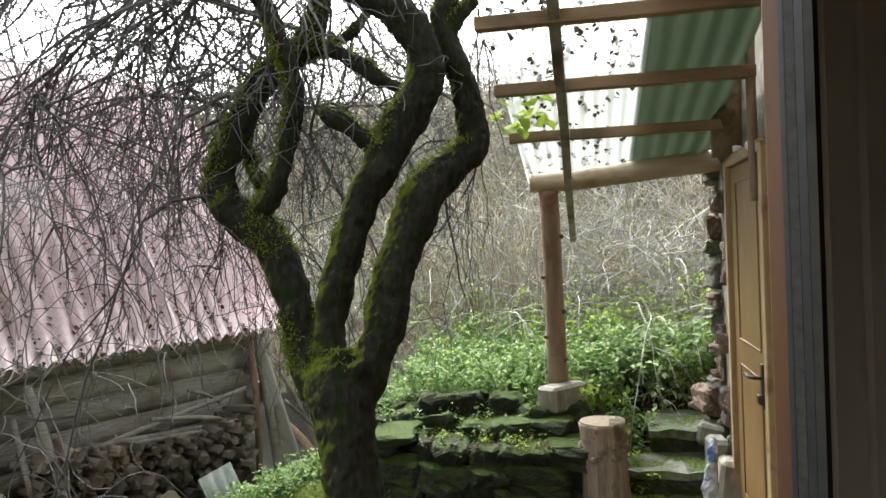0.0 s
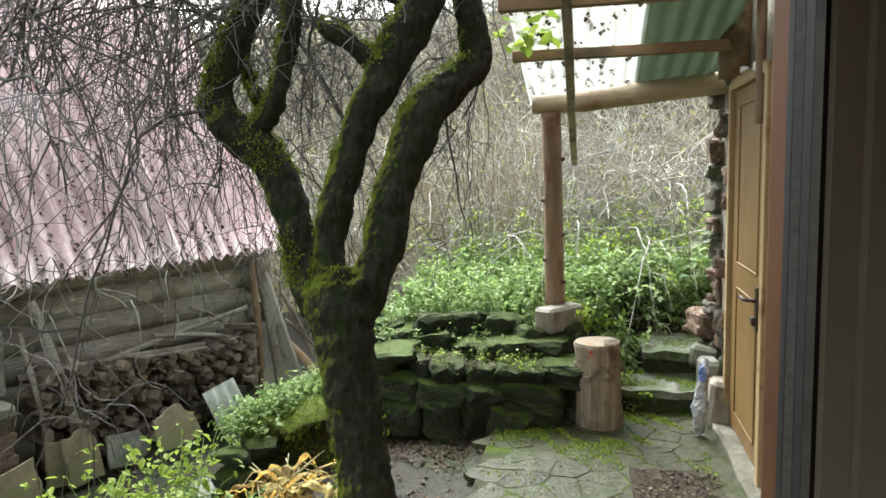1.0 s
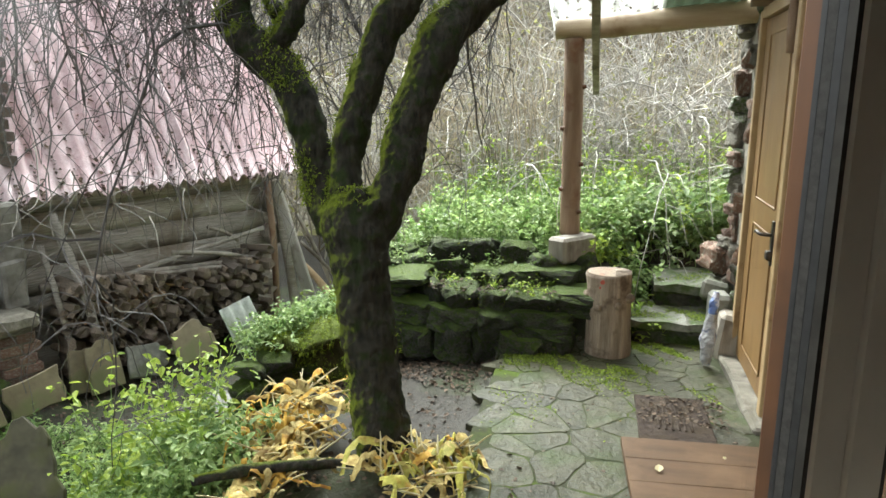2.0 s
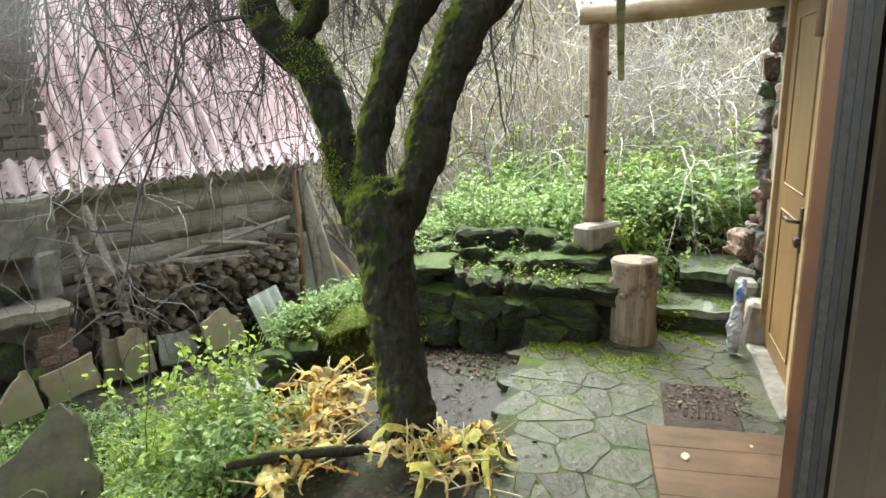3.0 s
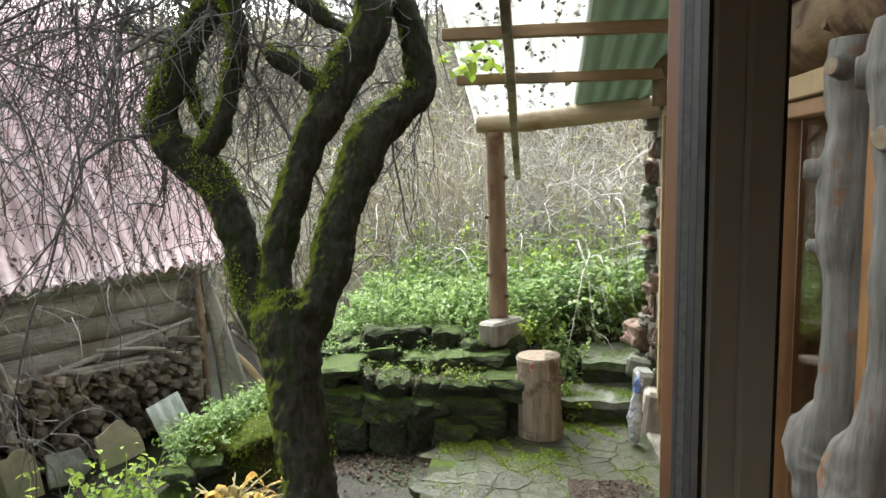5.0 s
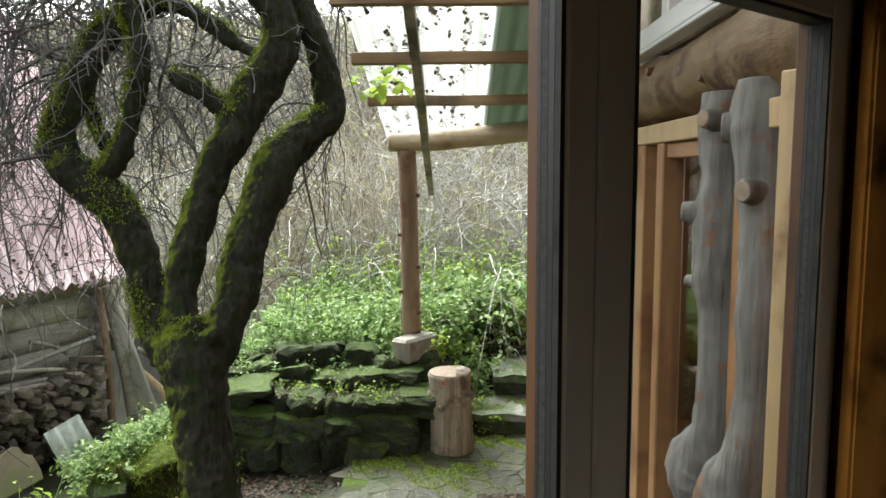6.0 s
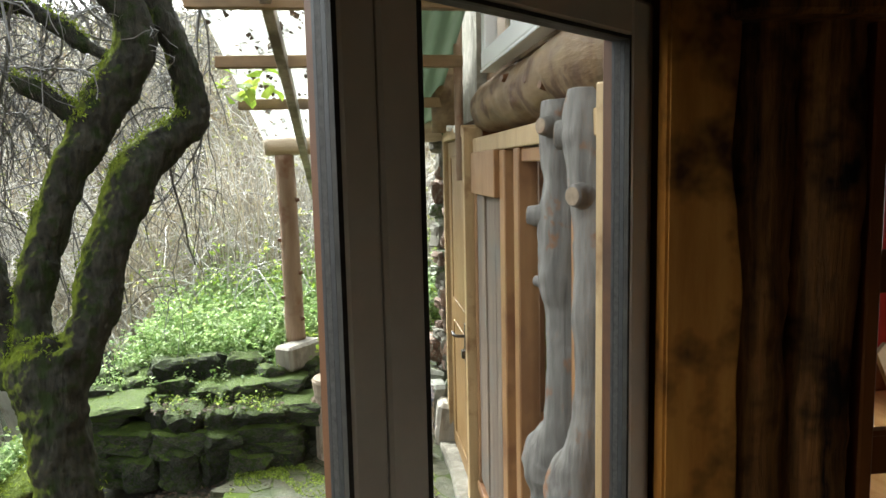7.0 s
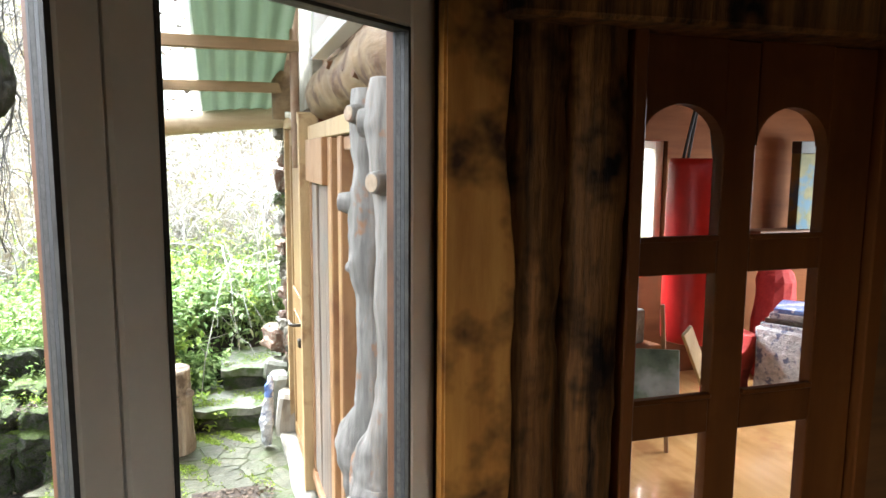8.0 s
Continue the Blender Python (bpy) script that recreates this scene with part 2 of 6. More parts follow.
leaf_light = leafy("young_leaf", (0.17, 0.28, 0.03), (0.42, 0.52, 0.09), 0.5, 0.45)
leaf_yellow = leafy("withered_hosta_leaf", (0.30, 0.17, 0.04), (0.62, 0.50, 0.22), 0.7, 0.35)
leaf_stalk = leafy("pale_stalk", (0.34, 0.29, 0.14), (0.56, 0.50, 0.29), 0.6, 0.1)
leaf_dead = leafy("fallen_leaf", (0.03, 0.022, 0.015), (0.15, 0.105, 0.07), 0.8, 0.1)
leaf_far = leafy("thicket_leaf", (0.16, 0.19, 0.05), (0.42, 0.40, 0.14), 0.7, 0.3)
moss_tuft = leafy("moss_tuft", (0.075, 0.11, 0.008), (0.26, 0.33, 0.03), 0.9, 0.25)

# translucent corrugated roof sheet
clear_sheet = bpy.data.materials.new("milky_roof_sheet")
clear_sheet.use_nodes = True
cs = clear_sheet.node_tree
cs_t = cs.nodes.new("ShaderNodeBsdfTranslucent")
cs_t.inputs[0].default_value = (0.74, 0.77, 0.74, 1)
cs_p = cs.nodes["Principled BSDF"]
cs_p.inputs["Base Color"].default_value = (0.70, 0.73, 0.70, 1)
cs_c = cs.nodes.new("ShaderNodeBsdfTransparent")
cs_m, cs_n = cs.nodes.new("ShaderNodeMixShader"), cs.nodes.new("ShaderNodeMixShader")
cs_m.inputs[0].default_value, cs_n.inputs[0].default_value = 0.6, 0.55
cs.links.new(cs_p.outputs[0], cs_m.inputs[1])
cs.links.new(cs_t.outputs[0], cs_m.inputs[2])
cs.links.new(cs_m.outputs[0], cs_n.inputs[1])
cs.links.new(cs_c.outputs[0], cs_n.inputs[2])
cs.links.new(cs_n.outputs[0], cs.nodes["Material Output"].inputs[0])

green_sheet = bpy.data.materials.new("green_plastic_sheet")
green_sheet.use_nodes = True
gs = green_sheet.node_tree
gs_col = mix_node(gs, noise_node(gs, gs.nodes.new("ShaderNodeTexCoord").outputs["Object"], 7, 4), (0.042, 0.062, 0.038), (0.080, 0.108, 0.066))
gs_t, gs_m = gs.nodes.new("ShaderNodeBsdfTranslucent"), gs.nodes.new("ShaderNodeMixShader")
gs_m.inputs[0].default_value = 0.17
gs.links.new(gs_col, gs_t.inputs["Color"])
gs.links.new(gs_col, gs.nodes["Principled BSDF"].inputs["Base Color"])
gs.links.new(gs.nodes["Principled BSDF"].outputs[0], gs_m.inputs[1])
gs.links.new(gs_t.outputs[0], gs_m.inputs[2])
gs.links.new(gs_m.outputs[0], gs.nodes["Material Output"].inputs[0])

dark_boards = surface("dark_room_boards", (0.045, 0.018, 0.005), (0.13, 0.055, 0.016), 7, 2, (0.16, 0.07, 0.02), 0.55, 0.7, 0.5, 0.2, 0.004, (0.1, 0.1, 1), shine=0.2)
dry_grass = surface("dry_hill_grass", (0.09, 0.08, 0.052), (0.26, 0.235, 0.17), 6, 0.5, (0.24, 0.24, 0.10), 0.5, 0.62, 0.95, 0.8, 0.05)

pale_twig = surface("pale_dead_twig", (0.12, 0.11, 0.095), (0.30, 0.28, 0.245), 20, 3, None, rough=0.85, bump=0, island=0.4)

dark_slab = surface("dark_mossy_slab", (0.028, 0.028, 0.016), (0.085, 0.080, 0.048), 9, 4, (0.055, 0.062, 0.016), 0.5, 0.66, 0.75, 0.6, 0.015, shine=0.25)
grey_cut = surface("weathered_cut", (0.16, 0.12, 0.08), (0.30, 0.23, 0.16), 40, 9, (0.24, 0.11, 0.06), 0.55, 0.68, 0.8, 0.4, 0.005)

withered = surface("withered_leaf_blade", (0.24, 0.165, 0.045), (0.58, 0.48, 0.19), 40, 12, (0.17, 0.10, 0.03), 0.52, 0.66, 0.75, 0.8, 0.005, (1, 1, 0.6), vary=0.4, shine=0.2)

chimney_grey = surface("sooty_mortar", (0.045, 0.042, 0.036), (0.12, 0.11, 0.095), 18, 4, (0.07, 0.06, 0.05), 0.5, 0.65, 0.95, 0.8, 0.015)
dark_brick = surface("sooty_brick", (0.06, 0.042, 0.034), (0.14, 0.09, 0.068), 22, 6, (0.11, 0.105, 0.09), 0.5, 0.64, 0.9, 0.7, 0.012, vary=0.35)
tread_rock = surface("worn_tread_stone", (0.075, 0.08, 0.055), (0.22, 0.22, 0.18), 16, 7, (0.055, 0.09, 0.016), 0.46, 0.58, 0.7, 0.8, 0.015, vary=0.2)
faded_red = surface("faded_red_paint", (0.36, 0.05, 0.035), (0.48, 0.13, 0.09), 60, 20, (0.30, 0.16, 0.11), 0.55, 0.65, 0.85, 0.2, 0.003)
withered_orange = surface("orange_withered_blade", (0.34, 0.18, 0.022), (0.64, 0.43, 0.09), 40, 12, (0.20, 0.09, 0.02), 0.52, 0.66, 0.75, 0.8, 0.005, (1, 1, 0.6), vary=0.3, shine=0.2)
outdoor_plastic = surface("outdoor_white_plastic", (0.70, 0.70, 0.70), (0.80, 0.80, 0.80), 6, 3, (0.6, 0.6, 0.57), 0.55, 0.7, 0.35, 0.03, 0.001)
door_glass = glassy("door_glass", (1, 1, 1), 0.008, 0.35)
# sash plastic with the shade on the glazing beads put into its dark colour
bead_plastic = surface("shaded_bead_plastic", (0.036, 0.033, 0.028), (0.060, 0.056, 0.048), 30, 6, (0.028, 0.026, 0.022), 0.5, 0.65, 0.65, 0.1, 0.002, shine=0.2)
pale_board = surface("bleached_board", (0.30, 0.28, 0.25), (0.52, 0.50, 0.46), 14, 5, (0.2, 0.17, 0.13), 0.52, 0.66, 0.85, 0.6, 0.008, (1, 1, 0.08))
dark_gable = surface("dark_old_boards", (0.035, 0.03, 0.024), (0.11, 0.098, 0.08), 14, 4, (0.05, 0.055, 0.03), 0.5, 0.65, 0.9, 0.6, 0.01, (1, 1, 0.1))
moss_bright = leafy("paving_moss", (0.09, 0.14, 0.014), (0.30, 0.39, 0.055), 0.9, 0.25)
yellow_blade = surface("yellow_green_blade", (0.20, 0.19, 0.03), (0.46, 0.44, 0.10), 40, 12, (0.26, 0.16, 0.03), 0.52, 0.66, 0.7, 0.6, 0.004, (1, 1, 0.6), vary=0.35, shine=0.25)
leaf_pale = leafy("pale_nettle_leaf", (0.22, 0.34, 0.14), (0.60, 0.70, 0.42), 0.45, 0.45)
bramble_bark = surface("bleached_bramble", (0.26, 0.245, 0.22), (0.60, 0.58, 0.54), 20, 3, None, rough=0.85, bump=0, island=0.45)
weathered_brown = surface("weathered_brown_board", (0.075, 0.05, 0.034), (0.21, 0.155, 0.11), 14, 4, (0.12, 0.105, 0.085), 0.5, 0.65, 0.8, 0.5, 0.008, (1, 1, 0.08), vary=0.25)


# ---- mesh helpers ----
def part(name, bm, material, parent=None, label="", smooth=False):
    """Links a bmesh as one mesh object, under a thing or a part if one is given."""
    me = bpy.data.meshes.new(name)
    bm.to_mesh(me)
    bm.free()
    me.materials.append(material)
    if smooth:
        for p in me.polygons:
            p.use_smooth = True
    ob = new(name, me)
    if parent:
        ob.parent = parent
    return tagged(ob, label) if label else ob


def piece(name, mesh, m, parent):
    """One more object on a mesh that alike pieces share."""
    ob = new(name, mesh)
    ob.parent = parent
    ob.matrix_basis = m
    return ob


def thing(name, label, category, group="", kind=""):
    return tagged(new(name), label, category, group, kind)


def from_arrays(name, verts, faces, material, parent=None, smooth=False):
    me = bpy.data.meshes.new(name)
    me.from_pydata(verts, [], faces)
    me.materials.append(material)
    if smooth:
        for p in me.polygons:
            p.use_smooth = True
    ob = new(name, me)
    if parent:
        ob.parent = parent
    return ob


def box(size, at=(0, 0, 0), turn=(0, 0, 0), bevel=0.004, bm=None, wobble=0.0, cuts=0):
    """A bevelled box; wobble shifts its vertices for a worn, hand-cut look."""
    bm = bm or bmesh.new()
    tmp = bmesh.new()
    bmesh.ops.create_cube(tmp, size=1)
    bmesh.ops.scale(tmp, vec=size, verts=tmp.verts)
    if cuts:
        bmesh.ops.subdivide_edges(tmp, edges=[e for e in tmp.edges if e.calc_length() > max(size) * 0.6], cuts=cuts, use_grid_fill=True)
    if wobble:
        for v in tmp.verts:
            v.co += noise.noise_vector(v.co * 3.1 + Vector(at) * 7) * wobble
    if bevel:
        bmesh.ops.bevel(tmp, geom=tmp.edges[:], offset=bevel, segments=1, affect="EDGES", clamp_overlap=True)
    bmesh.ops.transform(tmp, matrix=pose(*at, *turn), verts=tmp.verts)
    me = bpy.data.meshes.new("tmp")
    tmp.to_mesh(me)
    tmp.free()
    bm.from_mesh(me)
    bpy.data.meshes.remove(me)
    return bm


def tube(points, radii, sides=10, rough=0.0, freq=4.0, bm=None, caps=True, fine=1):
    """A round limb along points, with radii that change and an uneven skin."""
    bm = bm or bmesh.new()
    pts, rad = smooth_path([Vector(p) for p in points], list(radii), fine)
    rings, side = [], None
    for i, p in enumerate(pts):
        t = (pts[min(i + 1, len(pts) - 1)] - pts[max(i - 1, 0)]).normalized()
        if i and t.dot(last) < 0:
            t = -t
        last = t
        if side is None:
            side = t.orthogonal().normalized()
        side = (side - t * side.dot(t)).normalized()
        up = t.cross(side)
        ring = []
        for k in range(sides):
            a = 2 * math.pi * k / sides
            d = side * math.cos(a) + up * math.sin(a)
            r = rad[i]
            q = p + d * r
            if rough:
                r *= 1 + rough * noise.noise(q * freq) + rough * 0.5 * noise.noise(q * freq * 3.3)
            ring.append(bm.verts.new(p + d * r))
        rings.append(ring)
    for a, b in zip(rings, rings[1:]):
        for k in range(sides):
            bm.faces.new((a[k], a[(k + 1) % sides], b[(k + 1) % sides], b[k]))
    if caps:
        bm.faces.new(rings[0][::-1])
        bm.faces.new(rings[-1])
    return bm


def smooth_path(pts, rad, n):
    if n <= 1 or len(pts) < 3:
        return pts, rad
    out, rr = [], []
    for i in range(len(pts) - 1):
        p0, p1, p2, p3 = pts[max(i - 1, 0)], pts[i], pts[i + 1], pts[min(i + 2, len(pts) - 1)]
        for k in range(n):
            t = k / n
            out.append(0.5 * (2 * p1 + (p2 - p0) * t + (2 * p0 - 5 * p1 + 4 * p2 - p3) * t * t + (3 * p1 - p0 - 3 * p2 + p3) * t ** 3))
            rr.append(rad[i] * (1 - t) + rad[i + 1] * t)
    return out + [pts[-1]], rr + [rad[-1]]


def many_tubes(paths, radii, sides=3):
    """Vertices and faces of many thin tubes: paths (n, k, 3), radii (n, k)."""
    n, k, _ = paths.shape
    t = np.gradient(paths, axis=1)
    t /= np.linalg.norm(t, axis=2, keepdims=True) + 1e-9
    ref = np.where(np.abs(t[..., 2:3]) > 0.8, np.array([1.0, 0.2, 0]), np.array([0.0, 0.1, 1]))
    u = np.cross(t, ref)
    u /= np.linalg.norm(u, axis=2, keepdims=True) + 1e-9
    w = np.cross(t, u)
    a = np.arange(sides) * 2 * np.pi / sides
    v = paths[:, :, None] + radii[:, :, None, None] * (np.cos(a)[:, None] * u[:, :, None] + np.sin(a)[:, None] * w[:, :, None])
    i, j, s = np.meshgrid(np.arange(n), np.arange(k - 1), np.arange(sides), indexing="ij")
    q = (s + 1) % sides
    base = (i * k + j) * sides
    f = np.stack([base + s, base + q, base + sides + q, base + sides + s], -1).reshape(-1, 4)
    return v.reshape(-1, 3), f


def leaves(places, sizes, rng, droop=0.4, narrow=0.5):
    """Vertices and faces of many small folded leaves."""
    n = len(places)
    yaw = rng.uniform(0, 2 * np.pi, n)
    tilt = rng.normal(0.1, droop, n)
    d = np.stack([np.cos(yaw) * np.cos(tilt), np.sin(yaw) * np.cos(tilt), -np.sin(tilt)], 1)
    s = np.stack([-np.sin(yaw), np.cos(yaw), rng.normal(0, 0.35, n)], 1)
    up = np.cross(d, s)
    L = sizes[:, None]
    p = places
    w = s * L * narrow * 0.5
    v = np.stack([p, p + d * L * 0.32 + w + up * L * 0.06, p + d * L * 0.68 + w * 0.75 + up * L * 0.02, p + d * L - up * L * 0.16, p + d * L * 0.68 - w * 0.75 + up * L * 0.02, p + d * L * 0.32 - w + up * L * 0.06], 1).reshape(-1, 3)
    b = np.arange(n)[:, None] * 6
    f = np.concatenate([b + [0, 1, 2, 3], b + [0, 3, 4, 5]], 1).reshape(-1, 4)
    return v, f


def block_mesh(name, seed, material):
    """A rough squared stone about one metre across, with broken corners, to be scaled."""
    rng = random.Random(seed)
    bm = bmesh.new()
    bmesh.ops.create_cube(bm, size=1)
    for v in bm.verts:
        v.co = Vector([c * rng.uniform(0.78, 1.05) for c in v.co])
    bmesh.ops.bevel(bm, geom=bm.edges[:], offset=0.09, segments=1, affect="EDGES", clamp_overlap=True)
    bmesh.ops.subdivide_edges(bm, edges=[e for e in bm.edges if e.calc_length() > 0.4], cuts=3, use_grid_fill=True)
    bmesh.ops.triangulate(bm, faces=bm.faces[:])
    for v in bm.verts:
        v.co += noise.noise_vector(v.co * 2.6 + Vector((seed, 0, 0))) * 0.16 + noise.noise_vector(v.co * 8 + Vector((0, seed, 0))) * 0.06
    me = bpy.data.meshes.new(name)
    bm.to_mesh(me)
    bm.free()
    me.materials.append(material)
    return me


def rock_mesh(name, seed, material, flat=0.75):
    """An angular stone about one metre across, to be scaled."""
    rng = random.Random(seed)
    bm = bmesh.new()
    for _ in range(22):
        v = Vector((rng.gauss(0, 1), rng.gauss(0, 1), rng.gauss(0, 1))).normalized()
        v = Vector([math.copysign(abs(c) ** 0.6, c) for c in v]) * rng.uniform(0.42, 0.52)
        bm.verts.new((v.x, v.y, v.z * flat))
    bmesh.ops.convex_hull(bm, input=bm.verts)
    bmesh.ops.delete(bm, geom=[v for v in bm.verts if not v.link_faces], context="VERTS")
    bmesh.ops.bevel(bm, geom=bm.edges[:], offset=0.03, segments=1, affect="EDGES", clamp_overlap=True)
    bmesh.ops.triangulate(bm, faces=bm.faces[:])
    bmesh.ops.subdivide_edges(bm, edges=[e for e in bm.edges if e.calc_length() > 0.2], cuts=1)
    bmesh.ops.triangulate(bm, faces=bm.faces[:])
    for v in bm.verts:
        v.co += noise.noise_vector(v.co * 4 + Vector((seed, 0, 0))) * 0.06 + noise.noise_vector(v.co * 11) * 0.02
    me = bpy.data.meshes.new(name)
    bm.to_mesh(me)
    bm.free()
    me.materials.append(material)
    for p in me.polygons:
        p.use_smooth = True
    return me


def smoothstep(a, b, x):
    t = np.clip((x - a) / (b - a), 0, 1)
    return t * t * (3 - 2 * t)


def ground_z(x, y):
    """Height of the ground: the paved yard, the fall to the shed, the raised bed and the slope behind."""
    x, y = np.asarray(x, float), np.asarray(y, float)
    z = -0.03 - 0.40 * smoothstep(-1.0, -2.9, x) * smoothstep(7.5, 6.0, y) - 0.07 * smoothstep(-0.62, -0.72, x)
    z = z + 0.46 * smoothstep(4.62, 4.80, y - 0.82 * smoothstep(-0.02, 0.10, x)) * smoothstep(-1.9, -1.3, x) * smoothstep(1.2, 1.0, x - 10 * (y > 5.4))
    z = z + 0.05 * np.maximum(y - 5.5, 0) + 0.30 * np.maximum(y - 9.5, 0) * smoothstep(9.5, 13, y)
    z = np.minimum(z, 9 + 0.02 * y)
    z = z + 0.02 * np.sin(x * 5.1 + np.cos(y * 3.7)) * smoothstep(-0.7, -1.1, x) + 0.02 * np.sin(y * 6 + x * 2) * smoothstep(-0.7, -1.1, x)
    return z


# ---- the setting: ground ----
gx = np.concatenate([[-400, -150, -60, -30, -18, -12], np.arange(-9, 3.01, 0.15), [5, 8, 12, 18, 30, 60, 150, 400]])
gy = np.concatenate([[-400, -100, -30, -10, -4], np.arange(-1, 9.01, 0.15), [9.5, 10, 11, 12, 13, 14, 16, 18, 21, 25, 30, 36, 45, 60, 100, 400]])
GX, GY = np.meshgrid(gx, gy, indexing="ij")
GZ = ground_z(GX, GY)
idx = np.arange(GX.size).reshape(GX.shape)
ground = from_arrays("ground", np.stack([GX, GY, GZ], -1).reshape(-1, 3),
                     np.stack([idx[:-1, :-1], idx[1:, :-1], idx[1:, 1:], idx[:-1, 1:]], -1).reshape(-1, 4).tolist(), soil, smooth=True)
ground.data.materials.append(dry_grass)
for p in ground.data.polygons:
    p.material_index = int(p.center.y > 7.4)
tagged(ground, "wet dark garden soil with scattered leaves", "ground", kind="structure")

# ---- the diagonal window between room and yard ----
W0 = Vector((0.747, 1.323, 0))
WU = Vector((math.sin(radians(50)), math.cos(radians(50)), 0))
WN = Vector((-WU.y, WU.x, 0))
WTURN = math.degrees(math.atan2(WU.y, WU.x))


def win(s, d, z):
    """A place by the window: s metres to the left of its right-hand corner, d metres outwards."""
    return W0 - WU * s + WN * d + Vector((0, 0, z))


def win_box(s0, s1, d0, d1, z0, z1, bevel=0.004, bm=None):
    return box((s1 - s0, d1 - d0, z1 - z0), win((s0 + s1) / 2, (d0 + d1) / 2, (z0 + z1) / 2), (0, 0, WTURN), bevel, bm)


WZ0, WZ1 = 0.80, 2.068
window = thing("window_1", "two-leaf white plastic window with brown outer face, closed", "window", kind="structure")
part("frame_head", win_box(-0.12, 1.95, -0.02, 0.04, WZ1 + 0.075, WZ1 + 0.14), pvc, window)
part("frame_jamb", win_box(-0.12, -0.058, -0.02, 0.04, WZ0, WZ1 + 0.075), pvc, window)
part("frame_jamb", win_box(1.86, 1.95, -0.02, 0.04, WZ0, WZ1 + 0.075), pvc, window)
part("window_sill", win_box(-0.12, 1.95, -0.22, 0.04, WZ0 - 0.06, WZ0), pvc, window)
part("mullion", win_box(0.645, 0.735, -0.015, -0.002, WZ0, WZ1 + 0.075), pvc, window)
for s0, s1, left, right in ((0.03, 0.612, 0.073, 0.085), (0.750, 1.80, 0.05, 0.061)):
    sash = thing("sash", "", "")
    sash.parent = window
    for name, a, b, z0, z1 in (("stile", s0 - right, s0, WZ0, WZ1 + 0.07), ("stile", s1, s1 + left, WZ0, WZ1 + 0.07), ("top_rail", s0, s1, WZ1, WZ1 + 0.07), ("bottom_rail", s0, s1, WZ0, WZ0 + 0.06)):
        part(name, win_box(a, b, -0.05, -0.009, z0, z1, 0.005), pvc, sash)
        part("outer_cladding", win_box(a - 0.002, b + 0.002, -0.008, 0.016, z0, z1, 0.003), brown_wood, sash, "brown outer face")
    for k, (a, b) in enumerate(((s0, s0 + 0.008), (s1 - 0.008, s1), (s0, s1), (s0, s1))):
        upright = k < 2
        z0, z1 = (WZ0 + 0.06, WZ1) if upright else ((WZ1 - 0.008, WZ1 - 0.001) if k == 2 else (WZ0 + 0.061, WZ0 + 0.069))
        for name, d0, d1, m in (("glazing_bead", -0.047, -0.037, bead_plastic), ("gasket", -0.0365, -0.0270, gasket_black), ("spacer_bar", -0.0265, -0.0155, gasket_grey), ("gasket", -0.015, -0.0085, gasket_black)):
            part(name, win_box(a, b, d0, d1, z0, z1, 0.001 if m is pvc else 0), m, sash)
    pane = part("pane", win_box(s0 + 0.002, s1 - 0.002, -0.0125, -0.0095, WZ0 + 0.064, WZ1 - 0.004, 0), pane_glass, sash)
    pane.visible_shadow = False

# ---- rooms ----
FLOOR, CEIL = 0.05, 2.45


def slab(name, x0, x1, y0, y1, z0, z1, material, label="", bevel=0.0):
    ob = part(name, box((x1 - x0, y1 - y0, z1 - z0), ((x0 + x1) / 2, (y0 + y1) / 2, (z0 + z1) / 2), (0, 0, 0), bevel), material)
    return tagged(ob, label, name.split("_")[0], kind="structure")


def prism(corners, z0, z1):
    bm = bmesh.new()
    lo = [bm.verts.new((x, y, z0)) for x, y in corners]
    hi = [bm.verts.new((x, y, z1)) for x, y in corners]
    bm.faces.new(lo[::-1])
    bm.faces.new(hi)
    for k in range(len(lo)):
        j = (k + 1) % len(lo)
        bm.faces.new((lo[k], lo[j], hi[j], hi[k]))
    return bm


ROOM = ((0.84, 1.36), (-1.33, -0.44), (-1.4, -3.2), (6.2, -3.2), (6.2, 1.36))
tagged(part("floor", prism(ROOM, -0.02, FLOOR), dark_boards), "dark board floor", "floor", kind="structure")
tagged(part("ceiling", prism(ROOM, CEIL, CEIL + 0.1), dark_boards), "dark board ceiling", "ceiling", kind="structure")
slab("floor", 0.97, 6.2, 1.365, 4.92, -0.02, FLOOR, floor_wood, "glossy lacquered board floor")
slab("ceiling", 0.97, 6.2, 1.5, 4.92, CEIL + 0.15, CEIL + 0.25, room_wood, "board ceiling")
slab("wall_south", -1.4, 1.2, -3.2, -3.0, -0.02, CEIL, dark_boards, "board wall")
slab("wall_south", 2.6, 6.2, -3.2, -3.0, -0.02, CEIL, dark_boards, "board wall")
slab("wall_south", 1.2, 2.6, -3.2, -3.0, -0.02, 0.9, dark_boards, "board wall")
slab("wall_south", 1.2, 2.6, -3.2, -3.0, 2.1, CEIL, dark_boards, "board wall")
# unseen opening and warm lamp, added to brighten the frames and inner door
south = new("window_light", bpy.data.lights.new("window_light", "AREA"))
south.data.shape, south.data.size, south.data.size_y, south.data.energy, south.data.color = "RECTANGLE", 1.35, 1.15, 0.13, (1.0, 0.82, 0.58)
south.matrix_world = look((1.9, -3.1, 1.5), (1.2, 0.0, 1.3))
slab("wall_east", 6.2, 6.4, -3.2, 2.2, -0.02, CEIL + 0.25, dark_boards, "board wall")
slab("wall_east", 6.2, 6.4, 2.2, 4.2, -0.02, 0.9, room_wood, "board wall")
slab("wall_east", 6.2, 6.4, 2.2, 4.2, 2.1, CEIL + 0.25, room_wood, "board wall")
